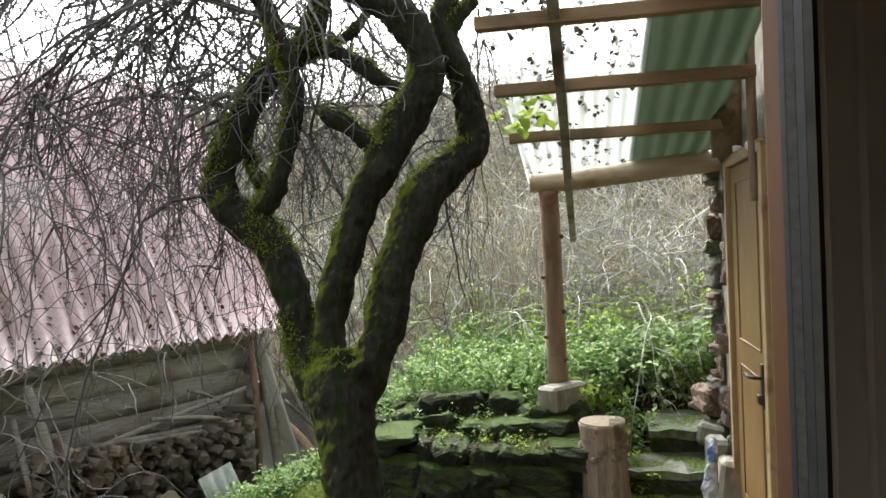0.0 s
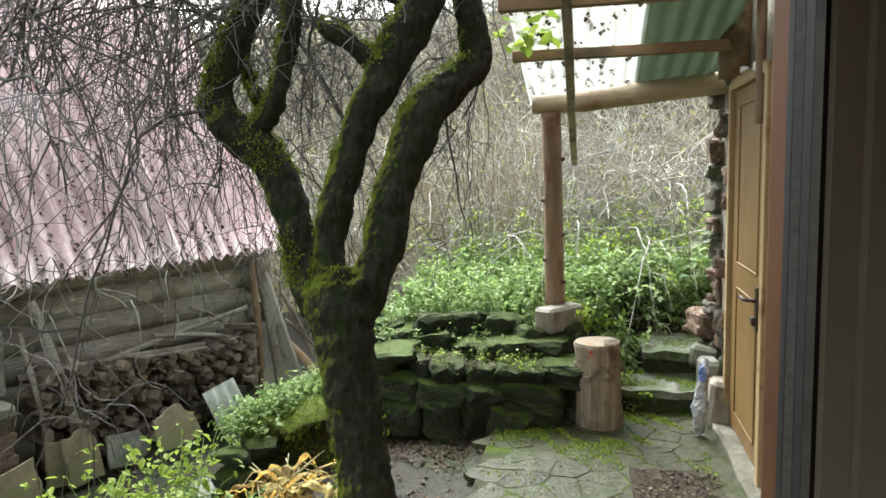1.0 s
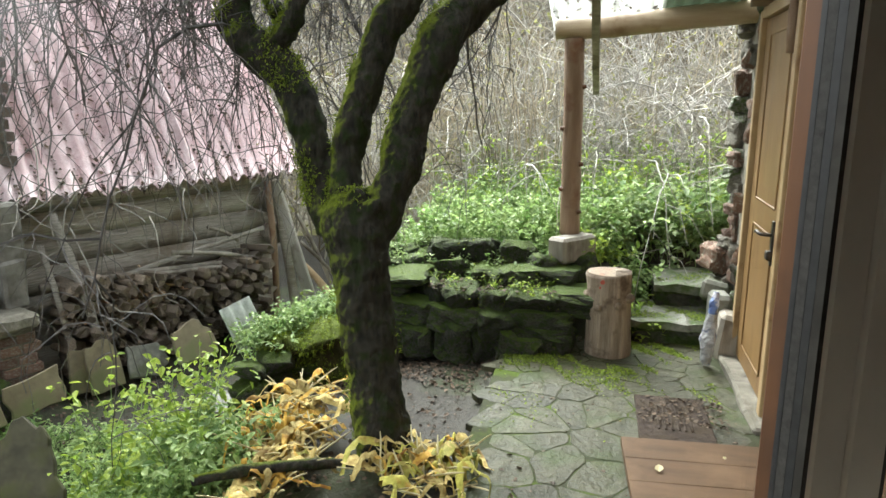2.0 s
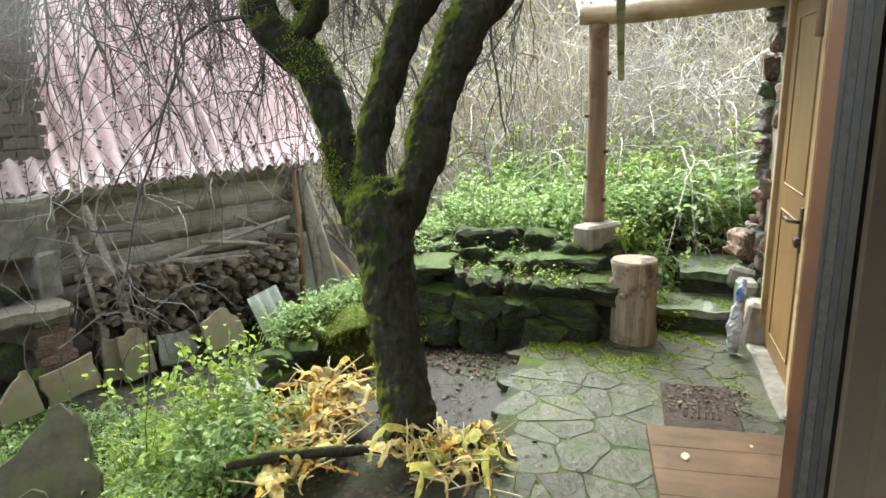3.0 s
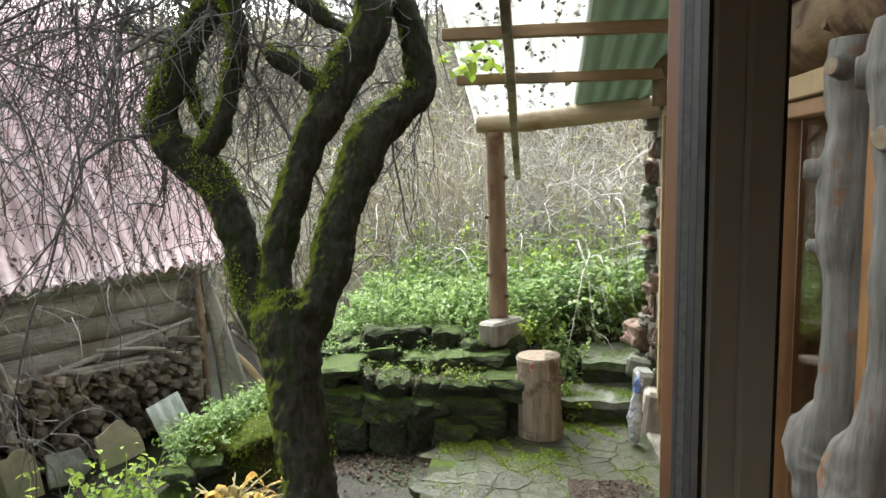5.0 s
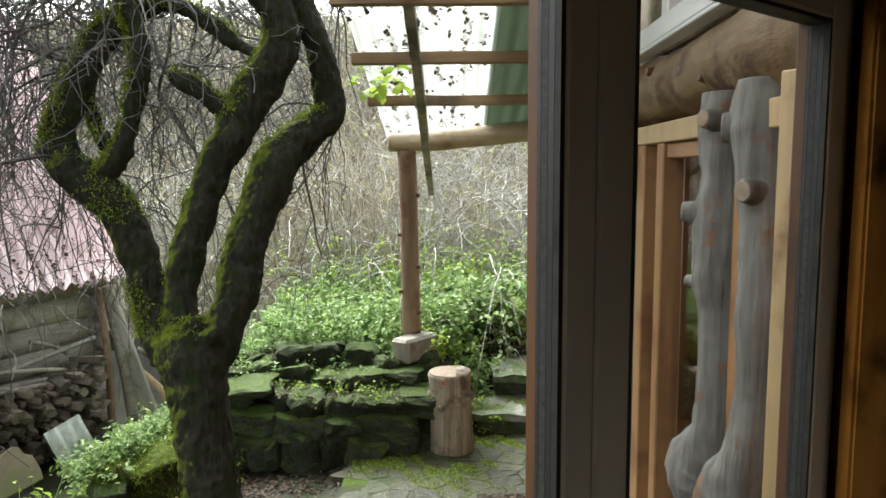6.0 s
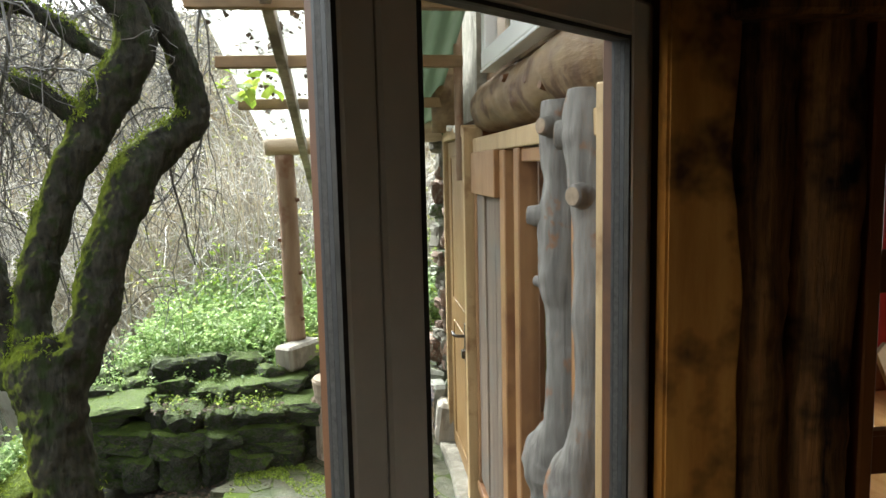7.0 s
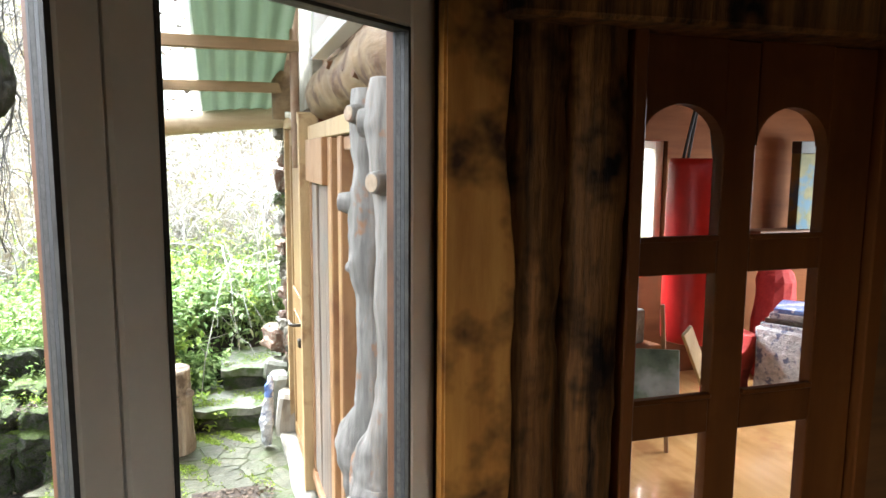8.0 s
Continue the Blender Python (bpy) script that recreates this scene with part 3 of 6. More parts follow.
slab("wall_east", 6.2, 6.4, 4.2, 5.1, -0.02, CEIL + 0.25, room_wood, "board wall")
# fill lamp in an added, unseen east opening; lifts the second room's floor
day = new("window_light", bpy.data.lights.new("window_light", "AREA"))
day.data.shape, day.data.size, day.data.size_y, day.data.energy, day.data.color = "RECTANGLE", 1.9, 1.15, 15, (1.0, 0.98, 0.95)
day.matrix_world = look((6.3, 3.2, 1.5), (4.4, 3.0, -0.6))
slab("wall_west", -1.4, -1.2, -3.0, -0.52, -0.02, CEIL, dark_boards, "board wall")
for nm, a, b, z0, z1 in (("wall_window", -0.16, -0.10, -0.02, CEIL), ("wall_window", 1.95, 2.75, -0.02, CEIL), ("wall_window", -0.10, 1.95, -0.02, WZ0 - 0.06), ("wall_window", -0.10, 1.95, WZ1 + 0.11, CEIL + 0.2)):
    tagged(part(nm, win_box(a, b, -0.06, 0.06, z0, z1, 0), dark_boards), "board wall round the window", "wall", kind="structure")
DY = 1.30
tagged(part("wall_window", win_box(-0.10, 2.75, -0.06, 0.06, CEIL + 0.2, 3.6, 0), log_wood), "honey-coloured board wall over the window", "wall", kind="structure")
slab("wall_inner", 2.08, 6.2, DY, DY + 0.2, -0.02, CEIL + 0.1, dark_boards, "dark board wall")
slab("wall_inner", 0.99, 2.08, DY, DY + 0.2, 2.16, CEIL + 0.1, dark_boards, "dark board wall")
slab("wall_inner", 0.86, 1.268, DY + 0.03, DY + 0.2, -0.02, 2.16, burnt, "scorched log wall")
slab("wall_north", 0.97, 2.60, 4.72, 4.92, -0.02, CEIL + 0.2, room_wood, "board wall")
slab("wall_north", 3.76, 6.2, 4.72, 4.92, -0.02, CEIL + 0.2, room_wood, "board wall")
slab("wall_north", 2.60, 3.76, 4.72, 4.92, -0.02, 1.0, room_wood, "board wall")
slab("wall_north", 2.60, 3.76, 4.72, 4.92, 1.95, CEIL + 0.2, room_wood, "board wall")

# ---- the house wall along the yard ----
EX = 0.77
# ---- porch roof ----
RSL = 0.26


def roof_z(y):
    return 2.10 + RSL * (4.83 - y)


beam = part("porch_beam", tube([(-0.40, 4.83, 1.985), (-0.1, 4.83, 1.99), (0.3, 4.83, 2.03), (EX + 0.1, 4.83, 2.08)], (0.062, 0.066, 0.07, 0.072), 14, 0.08, 5, fine=6), beam_wood, smooth=True)
tagged(beam, "peeled round log carrying the porch roof", "beam")
post = part("porch_post", tube([(-0.26, 4.85, 0.64), (-0.265, 4.85, 1.0), (-0.27, 4.85, 1.5), (-0.28, 4.84, 1.93)], (0.068, 0.066, 0.064, 0.066), 14, 0.05, 5, fine=6), pole_wood, smooth=True)
tagged(post, "peeled reddish log post of the porch", "post")
for px, pz, way in ((-0.20, 1.62, 1), (-0.335, 1.35, -1), (-0.20, 1.12, 1), (-0.20, 0.80, 1), (-0.33, 0.95, -1)):
    part("knot", tube([(px - 0.012 * way, 4.80, pz), (px + 0.012 * way, 4.795, pz + 0.006)], (0.018, 0.010), 8, 0.25, 30, fine=2), brown_wood, post, "dark knot stub")
block = part("post_block", box((0.17, 0.34, 0.17), (-0.235, 4.75, 0.565), (0, 0, -38), 0.02, wobble=0.015), old_board)
tagged(block, "squared grey timber block under the porch post", "timber block")
for y in (4.22, 3.62, 3.02, 2.42, 1.82, 1.22):
    p = part("purlin", box((1.24, 0.055, 0.06), (0.155, y, roof_z(y) - 0.05), (0, 0, 0), 0.004, wobble=0.006, cuts=4), purlin_wood)
    tagged(p, "sawn wooden purlin under the porch roof", "purlin", "purlins")
raf = part("rafter_board", box((0.05, 3.6, 0.075), (-0.14, 4.15, 2.17), (-18, 0, 0.3), 0.004, wobble=0.006, cuts=4), old_board)
tagged(raf, "long grey board hanging out under the porch roof", "board")


def corrugated(x0, x1, y0, y1, zf, wave, amp, nx, ny, thick=0.003):
    bm = bmesh.new()
    xs, ys = np.linspace(x0, x1, nx), np.linspace(y0, y1, ny)
    grid = [[bm.verts.new((x, y, zf(y) + amp * math.sin(2 * math.pi * x / wave))) for y in ys] for x in xs]
    for a, b in zip(grid, grid[1:]):
        for k in range(ny - 1):
            bm.faces.new((a[k], b[k], b[k + 1], a[k + 1]))
    return bm


sheet = part("roof_sheet", corrugated(-0.44, 0.27, 1.0, 5.2, roof_z, 0.075, 0.012, 120, 8), clear_sheet, smooth=True)
tagged(sheet, "milky corrugated plastic porch roof sheet", "roof sheet")
gsheet = part("roof_sheet", corrugated(0.25, 0.74, 1.6, 4.95, lambda y: roof_z(y) + 0.022, 0.1, 0.014, 90, 8), green_sheet, smooth=True)
tagged(gsheet, "green corrugated plastic porch roof sheet letting light through", "roof sheet")

# ---- shed ----
SC, SU = Vector((-3.079, 6.15, 0)), Vector((-math.sin(radians(24.5)), -math.cos(radians(24.5)), 0))
SN = Vector((-SU.y, SU.x, 0))
if SN.x < 0:
    SN = -SN
STURN = math.degrees(math.atan2(SU.y, SU.x))


def shed(s, d, z):
    """A place by the shed: s metres along its wall from the corner, d metres in front of it."""
    return SC + SU * s + SN * d + Vector((0, 0, z))


shed_ob = thing("log_shed", "old grey log shed with red corrugated roof", "shed")
for k in range(7):
    z = -0.45 + 0.2 * k + 0.08
    part("wall_log", tube([shed(0.08, -0.1, z), shed(2.0, -0.1, z), shed(4.6, -0.1, z - 0.02)], (0.115, 0.115, 0.11), 10, 0.1, 3, fine=6), grey_log, shed_ob, smooth=True)
PITCH = 58
for k in range(5):
    bm = bmesh.new()
    W, L, n = 1.13, 2.9, 66
    cols = []
    for i in range(n + 1):
        s = -0.10 + k * 1.08 + W * i / n
        col = []
        for j in range(7):
            d = 0.27 - math.cos(radians(PITCH)) * L * j / 6
            z = 0.885 - 0.012 * s + math.sin(radians(PITCH)) * L * j / 6 + 0.027 * math.cos(2 * math.pi * s / 0.1413) + 0.004 * (k % 2)
            col.append(bm.verts.new(shed(s, d, z)))
        cols.append(col)
    for a, b in zip(cols, cols[1:]):
        for j in range(6):
            bm.faces.new((a[j], b[j], b[j + 1], a[j + 1]))
    bmesh.ops.solidify(bm, geom=bm.faces[:], thickness=0.007)
    part("roof_sheet", bm, roof_pink, shed_ob, "", True)


# far slope of the shed roof, gable and rafters
bm = bmesh.new()
ridge_d, ridge_z = 0.27 - math.cos(radians(PITCH)) * 2.9, 0.88 + math.sin(radians(PITCH)) * 2.9
vs = [bm.verts.new(shed(*p)) for p in ((-0.10, ridge_d - 0.02, ridge_z - 0.02), (5.1, ridge_d - 0.02, ridge_z - 0.02), (5.1, ridge_d * 2 - 0.3, 0.88), (-0.10, ridge_d * 2 - 0.3, 0.88))]
bm.faces.new(vs)
bmesh.ops.solidify(bm, geom=bm.faces[:], thickness=0.01)
part("roof_back", bm, roof_pink, shed_ob)
bm = bmesh.new()
vs = [bm.verts.new(shed(*p)) for p in ((0.11, -0.05, -0.6), (0.11, -0.05, 1.05), (0.11, ridge_d, ridge_z - 0.12), (0.11, ridge_d * 2, 1.0), (0.11, ridge_d * 2, -0.6))]
bm.faces.new(vs)
bmesh.ops.solidify(bm, geom=bm.faces[:], thickness=0.04)
part("gable", bm, dark_gable, shed_ob, "dark grey board gable")
part("back_wall", box((5.0, 0.1, 1.7), shed(2.5, ridge_d * 2, 0.15), (0, 0, STURN), 0.01), grey_log, shed_ob)
part("eave_plate", tube([shed(0.0, 0.02, 0.85), shed(2.3, 0.03, 0.83), shed(4.8, 0.02, 0.81)], (0.07, 0.07, 0.07), 8, 0.1, 3, fine=5), grey_log, shed_ob, smooth=True)
for x, z in ((-0.02, 0.62), (-0.02, 0.3)):
    part("log_end", tube([shed(x + 0.12, 0.1, z), shed(x + 0.12, -0.14, z)], (0.10, 0.10), 12, 0.06, 5), old_board, shed_ob)

# leaning posts and poles at the shed corner
cp_a, cp_b = shed(0.13, 0.12, 0.80), shed(-0.12, 0.34, -0.44)
cp = part("corner_post", box((0.12, 0.04, (cp_a - cp_b).length), bevel=0.008, wobble=0.012, cuts=3), pale_board)
cp.matrix_world = Matrix.Translation((cp_a + cp_b) / 2) @ (cp_a - cp_b).to_track_quat("Z", "Y").to_matrix().to_4x4() @ pose(0, 0, 0, 0, 0, 60)
tagged(cp, "pale grey weathered board leaning at the shed corner", "board")
for k, (a, b, r, m, lab) in enumerate((
        (shed(0.20, 0.12, 0.80), shed(0.26, 0.26, -0.45), 0.032, pole_wood, "reddish peeled pole leaning on the shed wall"),
        (shed(0.10, 0.06, 0.8), shed(0.04, 0.26, -0.45), 0.045, grey_log, "dark pole leaning at the shed corner"),
        (shed(-0.15, 0.1, 0.45), shed(-0.35, 0.4, -0.35), 0.02, old_board, "thin stick leaning behind the shed corner"),
        (shed(-0.1, 0.2, 0.2), shed(-0.45, 0.5, -0.35), 0.018, old_board, "thin stick leaning behind the shed corner"),
        (shed(-0.06, 0.22, 0.02), shed(-0.28, 0.45, -0.40), 0.035, cut_wood, "split board leaning at the shed corner"),
        (shed(2.15, 0.25, 0.75), shed(2.0, 0.55, -0.42), 0.03, grey_log, "dark pole leaning by the hearth"),
        (shed(2.25, 0.25, 0.55), shed(2.2, 0.5, -0.42), 0.022, grey_log, "dark stick leaning by the hearth"),
        (shed(0.35, 0.22, 0.40), shed(2.4, 0.25, 0.10), 0.022, grey_log, "long weathered pole resting on the firewood"),
        (shed(0.40, 0.26, 0.13), shed(2.3, 0.3, 0.26), 0.025, old_board, "long weathered lath resting on the firewood"),
        (shed(0.55, 0.34, 0.18), shed(1.3, 0.3, 0.34), 0.018, old_board, "lath resting on the firewood"),
        (shed(0.5, 0.34, 0.10), shed(1.5, 0.32, 0.2), 0.02, old_board, "lath resting on the firewood"),
        (shed(0.55, 0.12, 0.3), shed(0.9, 0.2, 0.48), 0.016, old_board, "lath hung on the shed wall"))):
    mid = (a + b) / 2 + Vector((0.012, 0.01, 0.015))
    tagged(part("pole", tube([a, mid, b], (r * 0.9, r, r * 1.05), 8, 0.12, 6, fine=4), m, smooth=True), lab, "pole")
cut = thing("log_end", "round sawn log lying on the firewood", "log")
part("log_side", tube([shed(0.58, 0.42, 0.12), shed(0.62, 0.0, 0.12)], (0.055, 0.055), 14, 0.03, 8), stump_bark, cut, smooth=True)
part("cut_face", tube([shed(0.578, 0.424, 0.12), shed(0.58, 0.42, 0.12)], (0.05, 0.052), 14), cut_wood, cut, "pale cut face")

# firewood stack
stack = thing("firewood_stack", "stack of split dark firewood against the shed wall", "firewood")
billets = []
for k in range(8):
    rng = random.Random(50 + k)
    n = rng.choice((4, 7, 9, 10))
    bm = bmesh.new()
    ring0, ring1 = [], []
    for j in range(n):
        a = 2 * math.pi * j / n + rng.uniform(-0.25, 0.25)
        r = rng.uniform(0.8, 1.1)
        ring0.append(bm.verts.new((r * math.cos(a), -3.2, r * math.sin(a) * 0.8)))
        ring1.append(bm.verts.new((r * math.cos(a) * 1.05, 3.2 + rng.uniform(-0.3, 0.3), r * math.sin(a) * 0.85)))
    bm.faces.new(ring0[::-1])
    bm.faces.new(ring1)
    for j in range(n):
        bm.faces.new((ring0[j], ring0[(j + 1) % n], ring1[(j + 1) % n], ring1[j]))
    bmesh.ops.recalc_face_normals(bm, faces=bm.faces[:])
    me = bpy.data.meshes.new("billet")
    bm.to_mesh(me)
    bm.free()
    me.materials.append(split_wood)
    billets.append(me)
rng = random.Random(7)
s_pos = 0.52
while s_pos < 2.2:
    top = 0.19 + 0.06 * math.sin(s_pos * 4)
    z = -0.42
    while z < top:
        r = rng.choice((0.018, 0.024, 0.03, 0.036, 0.048))
        z += r
        m = Matrix.Translation(shed(s_pos + rng.uniform(-0.02, 0.02), 0.33 + rng.uniform(-0.05, 0.06), z)) @ pose(0, 0, 0, rng.uniform(-12, 12), rng.uniform(0, 360), STURN + rng.uniform(-24, 24)) @ Matrix.Scale(r, 4)
        piece("billet", rng.choice(billets), m, stack)
        z += r * 0.85
    s_pos += rng.uniform(0.045, 0.07)
bundle = thing("twig_bundle", "bundle of thin pale sticks stacked on the firewood", "sticks", kind="stuff")
rg = np.random.default_rng(3)
c = np.array([shed(1.62 + a, 0.44, 0.06 + b) for a, b in zip(rg.normal(0, 0.14, 70), rg.normal(0, 0.045, 70))])
e = c + np.array(SN * -0.5) + rg.normal(0, 0.05, c.shape)
v, f = many_tubes(np.stack([c, (c + e) / 2, e], 1), np.full((70, 3), 0.009), 6)
from_arrays("stick", v, f.tolist(), cut_wood, bundle)

# slabs and sheet leaning on the stack
sheet2 = part("corrugated_scrap", corrugated(-0.16, 0.16, -0.19, 0.19, lambda y: 0.0, 0.105, 0.016, 40, 3), fibre_grey, smooth=True)
bpy_mod = sheet2.modifiers.new("thick", "SOLIDIFY")
bpy_mod.thickness = 0.008
sheet2.matrix_world = Matrix.Translation(shed(0.92, 0.66, -0.27)) @ pose(0, 0, 0, 66, 4, STURN - 180) @ pose(0, 0, 0, 0, 0, 14)
tagged(sheet2, "piece of grey corrugated fibre-cement sheet leaning on the firewood", "roof sheet")


def flagslab(name, at, w, h, t, turn, seed, material, label, lean=18, outline=()):
    """A broken flat stone, standing on its edge."""
    rng = random.Random(seed)
    bm = bmesh.new()
    n = rng.choice((5, 6, 7))
    pts = []
    for k in range(n):
        a = 2 * math.pi * (k + rng.uniform(-0.3, 0.3)) / n + 0.4
        pts.append((math.copysign(abs(math.cos(a)) ** 0.55, math.cos(a)) * w / 2 * rng.uniform(0.85, 1.08), math.copysign(abs(math.sin(a)) ** 0.55, math.sin(a)) * h / 2 * rng.uniform(0.85, 1.08)))
    if outline:
        pts = [(a * w, b * h) for a, b in outline]
    rough = []
    for (xa, za), (xb, zb) in zip(pts, pts[1:] + pts[:1]):
        for q in (0, 0.35, 0.7):
            j = 0.0 if q == 0 else 0.05
            rough.append((xa + (xb - xa) * q + rng.uniform(-j, j) * w, za + (zb - za) * q + rng.uniform(-j, j) * h))
    pts, n = rough, len(rough)
    lo = [bm.verts.new((x, -t / 2, z)) for x, z in pts]
    hi = [bm.verts.new((x * 0.97, t / 2, z * 0.97)) for x, z in pts]
    bm.faces.new(lo)
    bm.faces.new(hi[::-1])
    for k in range(n):
        j = (k + 1) % n
        bm.faces.new((lo[j], lo[k], hi[k], hi[j]))
    bmesh.ops.recalc_face_normals(bm, faces=bm.faces[:])
    bmesh.ops.bevel(bm, geom=bm.edges[:], offset=0.006, segments=1, affect="EDGES", clamp_overlap=True)
    ob = part(name, bm, material)
    ob.matrix_world = Matrix.Translation(at) @ pose(0, 0, 0, -lean, 0, turn) @ pose(0, 0, 0, 0, rng.uniform(-8, 8), 0)
    return tagged(ob, label, "stone slab", "slabs by the woodpile")


FACE = STURN + 180
flagslab("stone_slab", shed(2.08, 0.62, -0.29), 0.24, 0.36, 0.04, FACE, 1, sand_rock, "ochre flat stone leaning on the firewood", 18, ((-0.5, -0.5), (0.5, -0.46), (0.46, 0.30), (0.2, 0.5), (-0.44, 0.42)))
flagslab("stone_slab", shed(2.24, 0.58, -0.30), 0.16, 0.32, 0.04, FACE, 2, sand_rock, "ochre flat stone leaning on the firewood", 18, ((-0.5, -0.5), (0.45, -0.5), (0.5, 0.44), (-0.2, 0.5)))
flagslab("stone_slab", shed(1.77, 0.64, -0.34), 0.32, 0.27, 0.04, FACE, 3, pale_rock, "grey flat stone leaning on the firewood", 30, ((-0.5, -0.36), (0.2, -0.5), (0.5, -0.1), (0.36, 0.42), (-0.4, 0.5)))
flagslab("stone_slab", shed(1.46, 0.74, -0.24), 0.34, 0.30, 0.04, FACE, 4, sand_rock, "greenish flat stone leaning by the firewood", 25, ((-0.5, -0.5), (0.5, -0.5), (0.48, 0.12), (0.16, 0.5), (-0.42, 0.3)))
flagslab("stone_slab", shed(2.60, 0.80, -0.26), 0.34, 0.26, 0.04, FACE, 5, sand_rock, "ochre flat stone leaning on the hearth", 18, ((-0.5, -0.5), (0.46, -0.44), (0.5, 0.5), (-0.5, 0.32)))
flagslab("stone_slab", shed(2.95, 0.88, -0.24), 0.24, 0.28, 0.05, FACE, 6, sand_rock, "ochre broken stone leaning on the hearth", 18, ((-0.5, -0.5), (0.5, -0.5), (0.42, 0.5), (0.1, 0.36), (-0.5, -0.1)))
flagslab("stone_slab", (-2.62, 2.45, -0.22), 0.56, 0.62, 0.05, 20, 33, dark_slab, "large dark flat stone standing in the weeds", 30, ((-0.5, -0.5), (0.52, -0.5), (0.46, -0.1), (0.3, 0.2), (0.12, 0.46), (-0.06, 0.5), (-0.2, 0.3), (-0.42, 0.0)))
flagslab("stone_slab", (-2.52, 2.12, -0.32), 0.40, 0.36, 0.05, 30, 8, dark_slab, "dark flat stone standing in the weeds", 24)

# ---- open-air hearth with chimney beside the shed ----
hearth = thing("garden_hearth", "plastered brick hearth with stone shelf and brick chimney", "hearth")
part("shelf", box((1.3, 0.62, 0.10), shed(3.10, 0.30, 0.14), (0, 0, STURN), 0.02, wobble=0.045, cuts=7), mortar, hearth, "thick rough mortar shelf")
part("cheek", box((0.15, 0.45, 0.36), shed(2.47, 0.16, 0.34), (0, 0, STURN), 0.02, wobble=0.045, cuts=4), plaster, hearth)
part("hood", box((1.4, 0.5, 0.40), shed(3.10, 0.12, 0.66), (0, 0, STURN), 0.02, wobble=0.04, cuts=6), plaster, hearth, "grey plastered hood")
part("back", box((1.3, 0.06, 1.3), shed(3.10, -0.09, 0.1), (0, 0, STURN), 0.01), burnt, hearth, "sooty back wall")
bricks = []
for k in range(4):
    bm = box((1, 1, 1), bevel=0.06, wobble=0.06)
    me = bpy.data.meshes.new("brick")
    bm.to_mesh(me)
    bm.free()
    me.materials.append(brick_mat)
    bricks.append(me)
sooty_bricks = []
for me in bricks:
    me = me.copy()
    me.materials[0] = dark_brick
    sooty_bricks.append(me)
rng = random.Random(12)
part("pillar_core", box((0.20, 0.40, 0.54), shed(2.56, 0.32, -0.18), (0, 0, STURN), 0.01), mortar, hearth)
for row in range(7):
    for col in range(2):
        s = 2.51 + 0.125 * col - (0.03 if row % 2 else 0)
        piece("brick", rng.choice(bricks), Matrix.Translation(shed(s, 0.47, -0.42 + 0.072 * row)) @ pose(0, 0, 0, 0, 0, STURN + rng.uniform(-3, 3)) @ Matrix.Diagonal((0.115, 0.12, 0.06, 1)), hearth)
    piece("brick", rng.choice(bricks), Matrix.Translation(shed(2.455, 0.36, -0.42 + 0.072 * row)) @ pose(0, 0, 0, 0, 0, STURN) @ Matrix.Diagonal((0.06, 0.22, 0.06, 1)), hearth)
chim = part("chimney", box((0.62, 0.5, 2.0), shed(2.63, -0.15, 1.75), (0, 0, STURN), 0.01), chimney_grey, hearth)
for row in range(24):
    for col in range(3):
        s = 2.41 + 0.215 * col + (0.05 if row % 2 else -0.03)
        piece("brick", rng.choice(sooty_bricks), Matrix.Translation(shed(s, 0.105, 0.80 + 0.08 * row)) @ pose(0, 0, 0, 0, 0, STURN + rng.uniform(-1, 1)) @ Matrix.Diagonal((0.20, 0.05, 0.066, 1)), chim)
    for col in range(2):
        piece("brick", rng.choice(sooty_bricks), Matrix.Translation(shed(2.315, -0.02 - 0.24 * col, 0.80 + 0.08 * row)) @ pose(0, 0, 0, 0, 0, STURN) @ Matrix.Diagonal((0.05, 0.22, 0.066, 1)), chim)
rocks = [rock_mesh("rock", k, rock) for k in range(10)]
pale_rocks = [rock_mesh("rock", 40 + k, pale_rock, 0.6) for k in range(5)]
for k, (s, d, z, r) in enumerate(((2.75, 0.40, 0.27, 0.16), (2.95, 0.45, 0.26, 0.2), (2.62, 0.33, 0.25, 0.1), (2.75, 0.65, -0.28, 0.22), (2.85, 0.5, -0.15, 0.26), (3.05, 0.62, -0.25, 0.24), (2.70, 0.75, -0.36, 0.16))):
    ob = new("stone", rocks[k % 10])
    ob.matrix_world = Matrix.Translation(shed(s, d, z)) @ pose(0, 0, 0, 20 * k, 0, 70 * k) @ Matrix.Scale(r, 4)
    tagged(ob, "rough grey stone lying in the garden hearth", "stone", "stones in the hearth")

# ---- house wall along the yard ----
slab("wall_house", EX + 0.10, EX + 0.20, 1.45, 3.45, 2.24, 3.6, log_wood, "honey-coloured board wall")
slab("wall_house", EX + 0.04, EX + 0.2, 4.42, 5.05, -0.02, 2.2, mortar, "rough mortared stone pier")
slab("wall_house", EX + 0.05, EX + 0.2, 3.45, 5.05, 2.06, 3.6, mortar, "rough mortared wall over the door")
slab("wall_house", EX + 0.06, EX + 0.2, 1.45, 3.45, -0.02, 0.12, mortar, "rough mortared plinth")
sill = part("threshold", box((0.12, 1.15, 0.13), (EX - 0.02, 3.92, -0.02), bevel=0.015, wobble=0.03, cuts=9), mortar)
tagged(sill, "rough pale mortar threshold under the door", "threshold", kind="structure")
door = thing("door_1", "ochre painted wooden door with iron lever handle, closed", "door", kind="structure")
leaf = part("door_leaf", box((0.045, 0.78, 1.92), (EX + 0.03, 3.94, 1.01), bevel=0.004), door_wood, door)
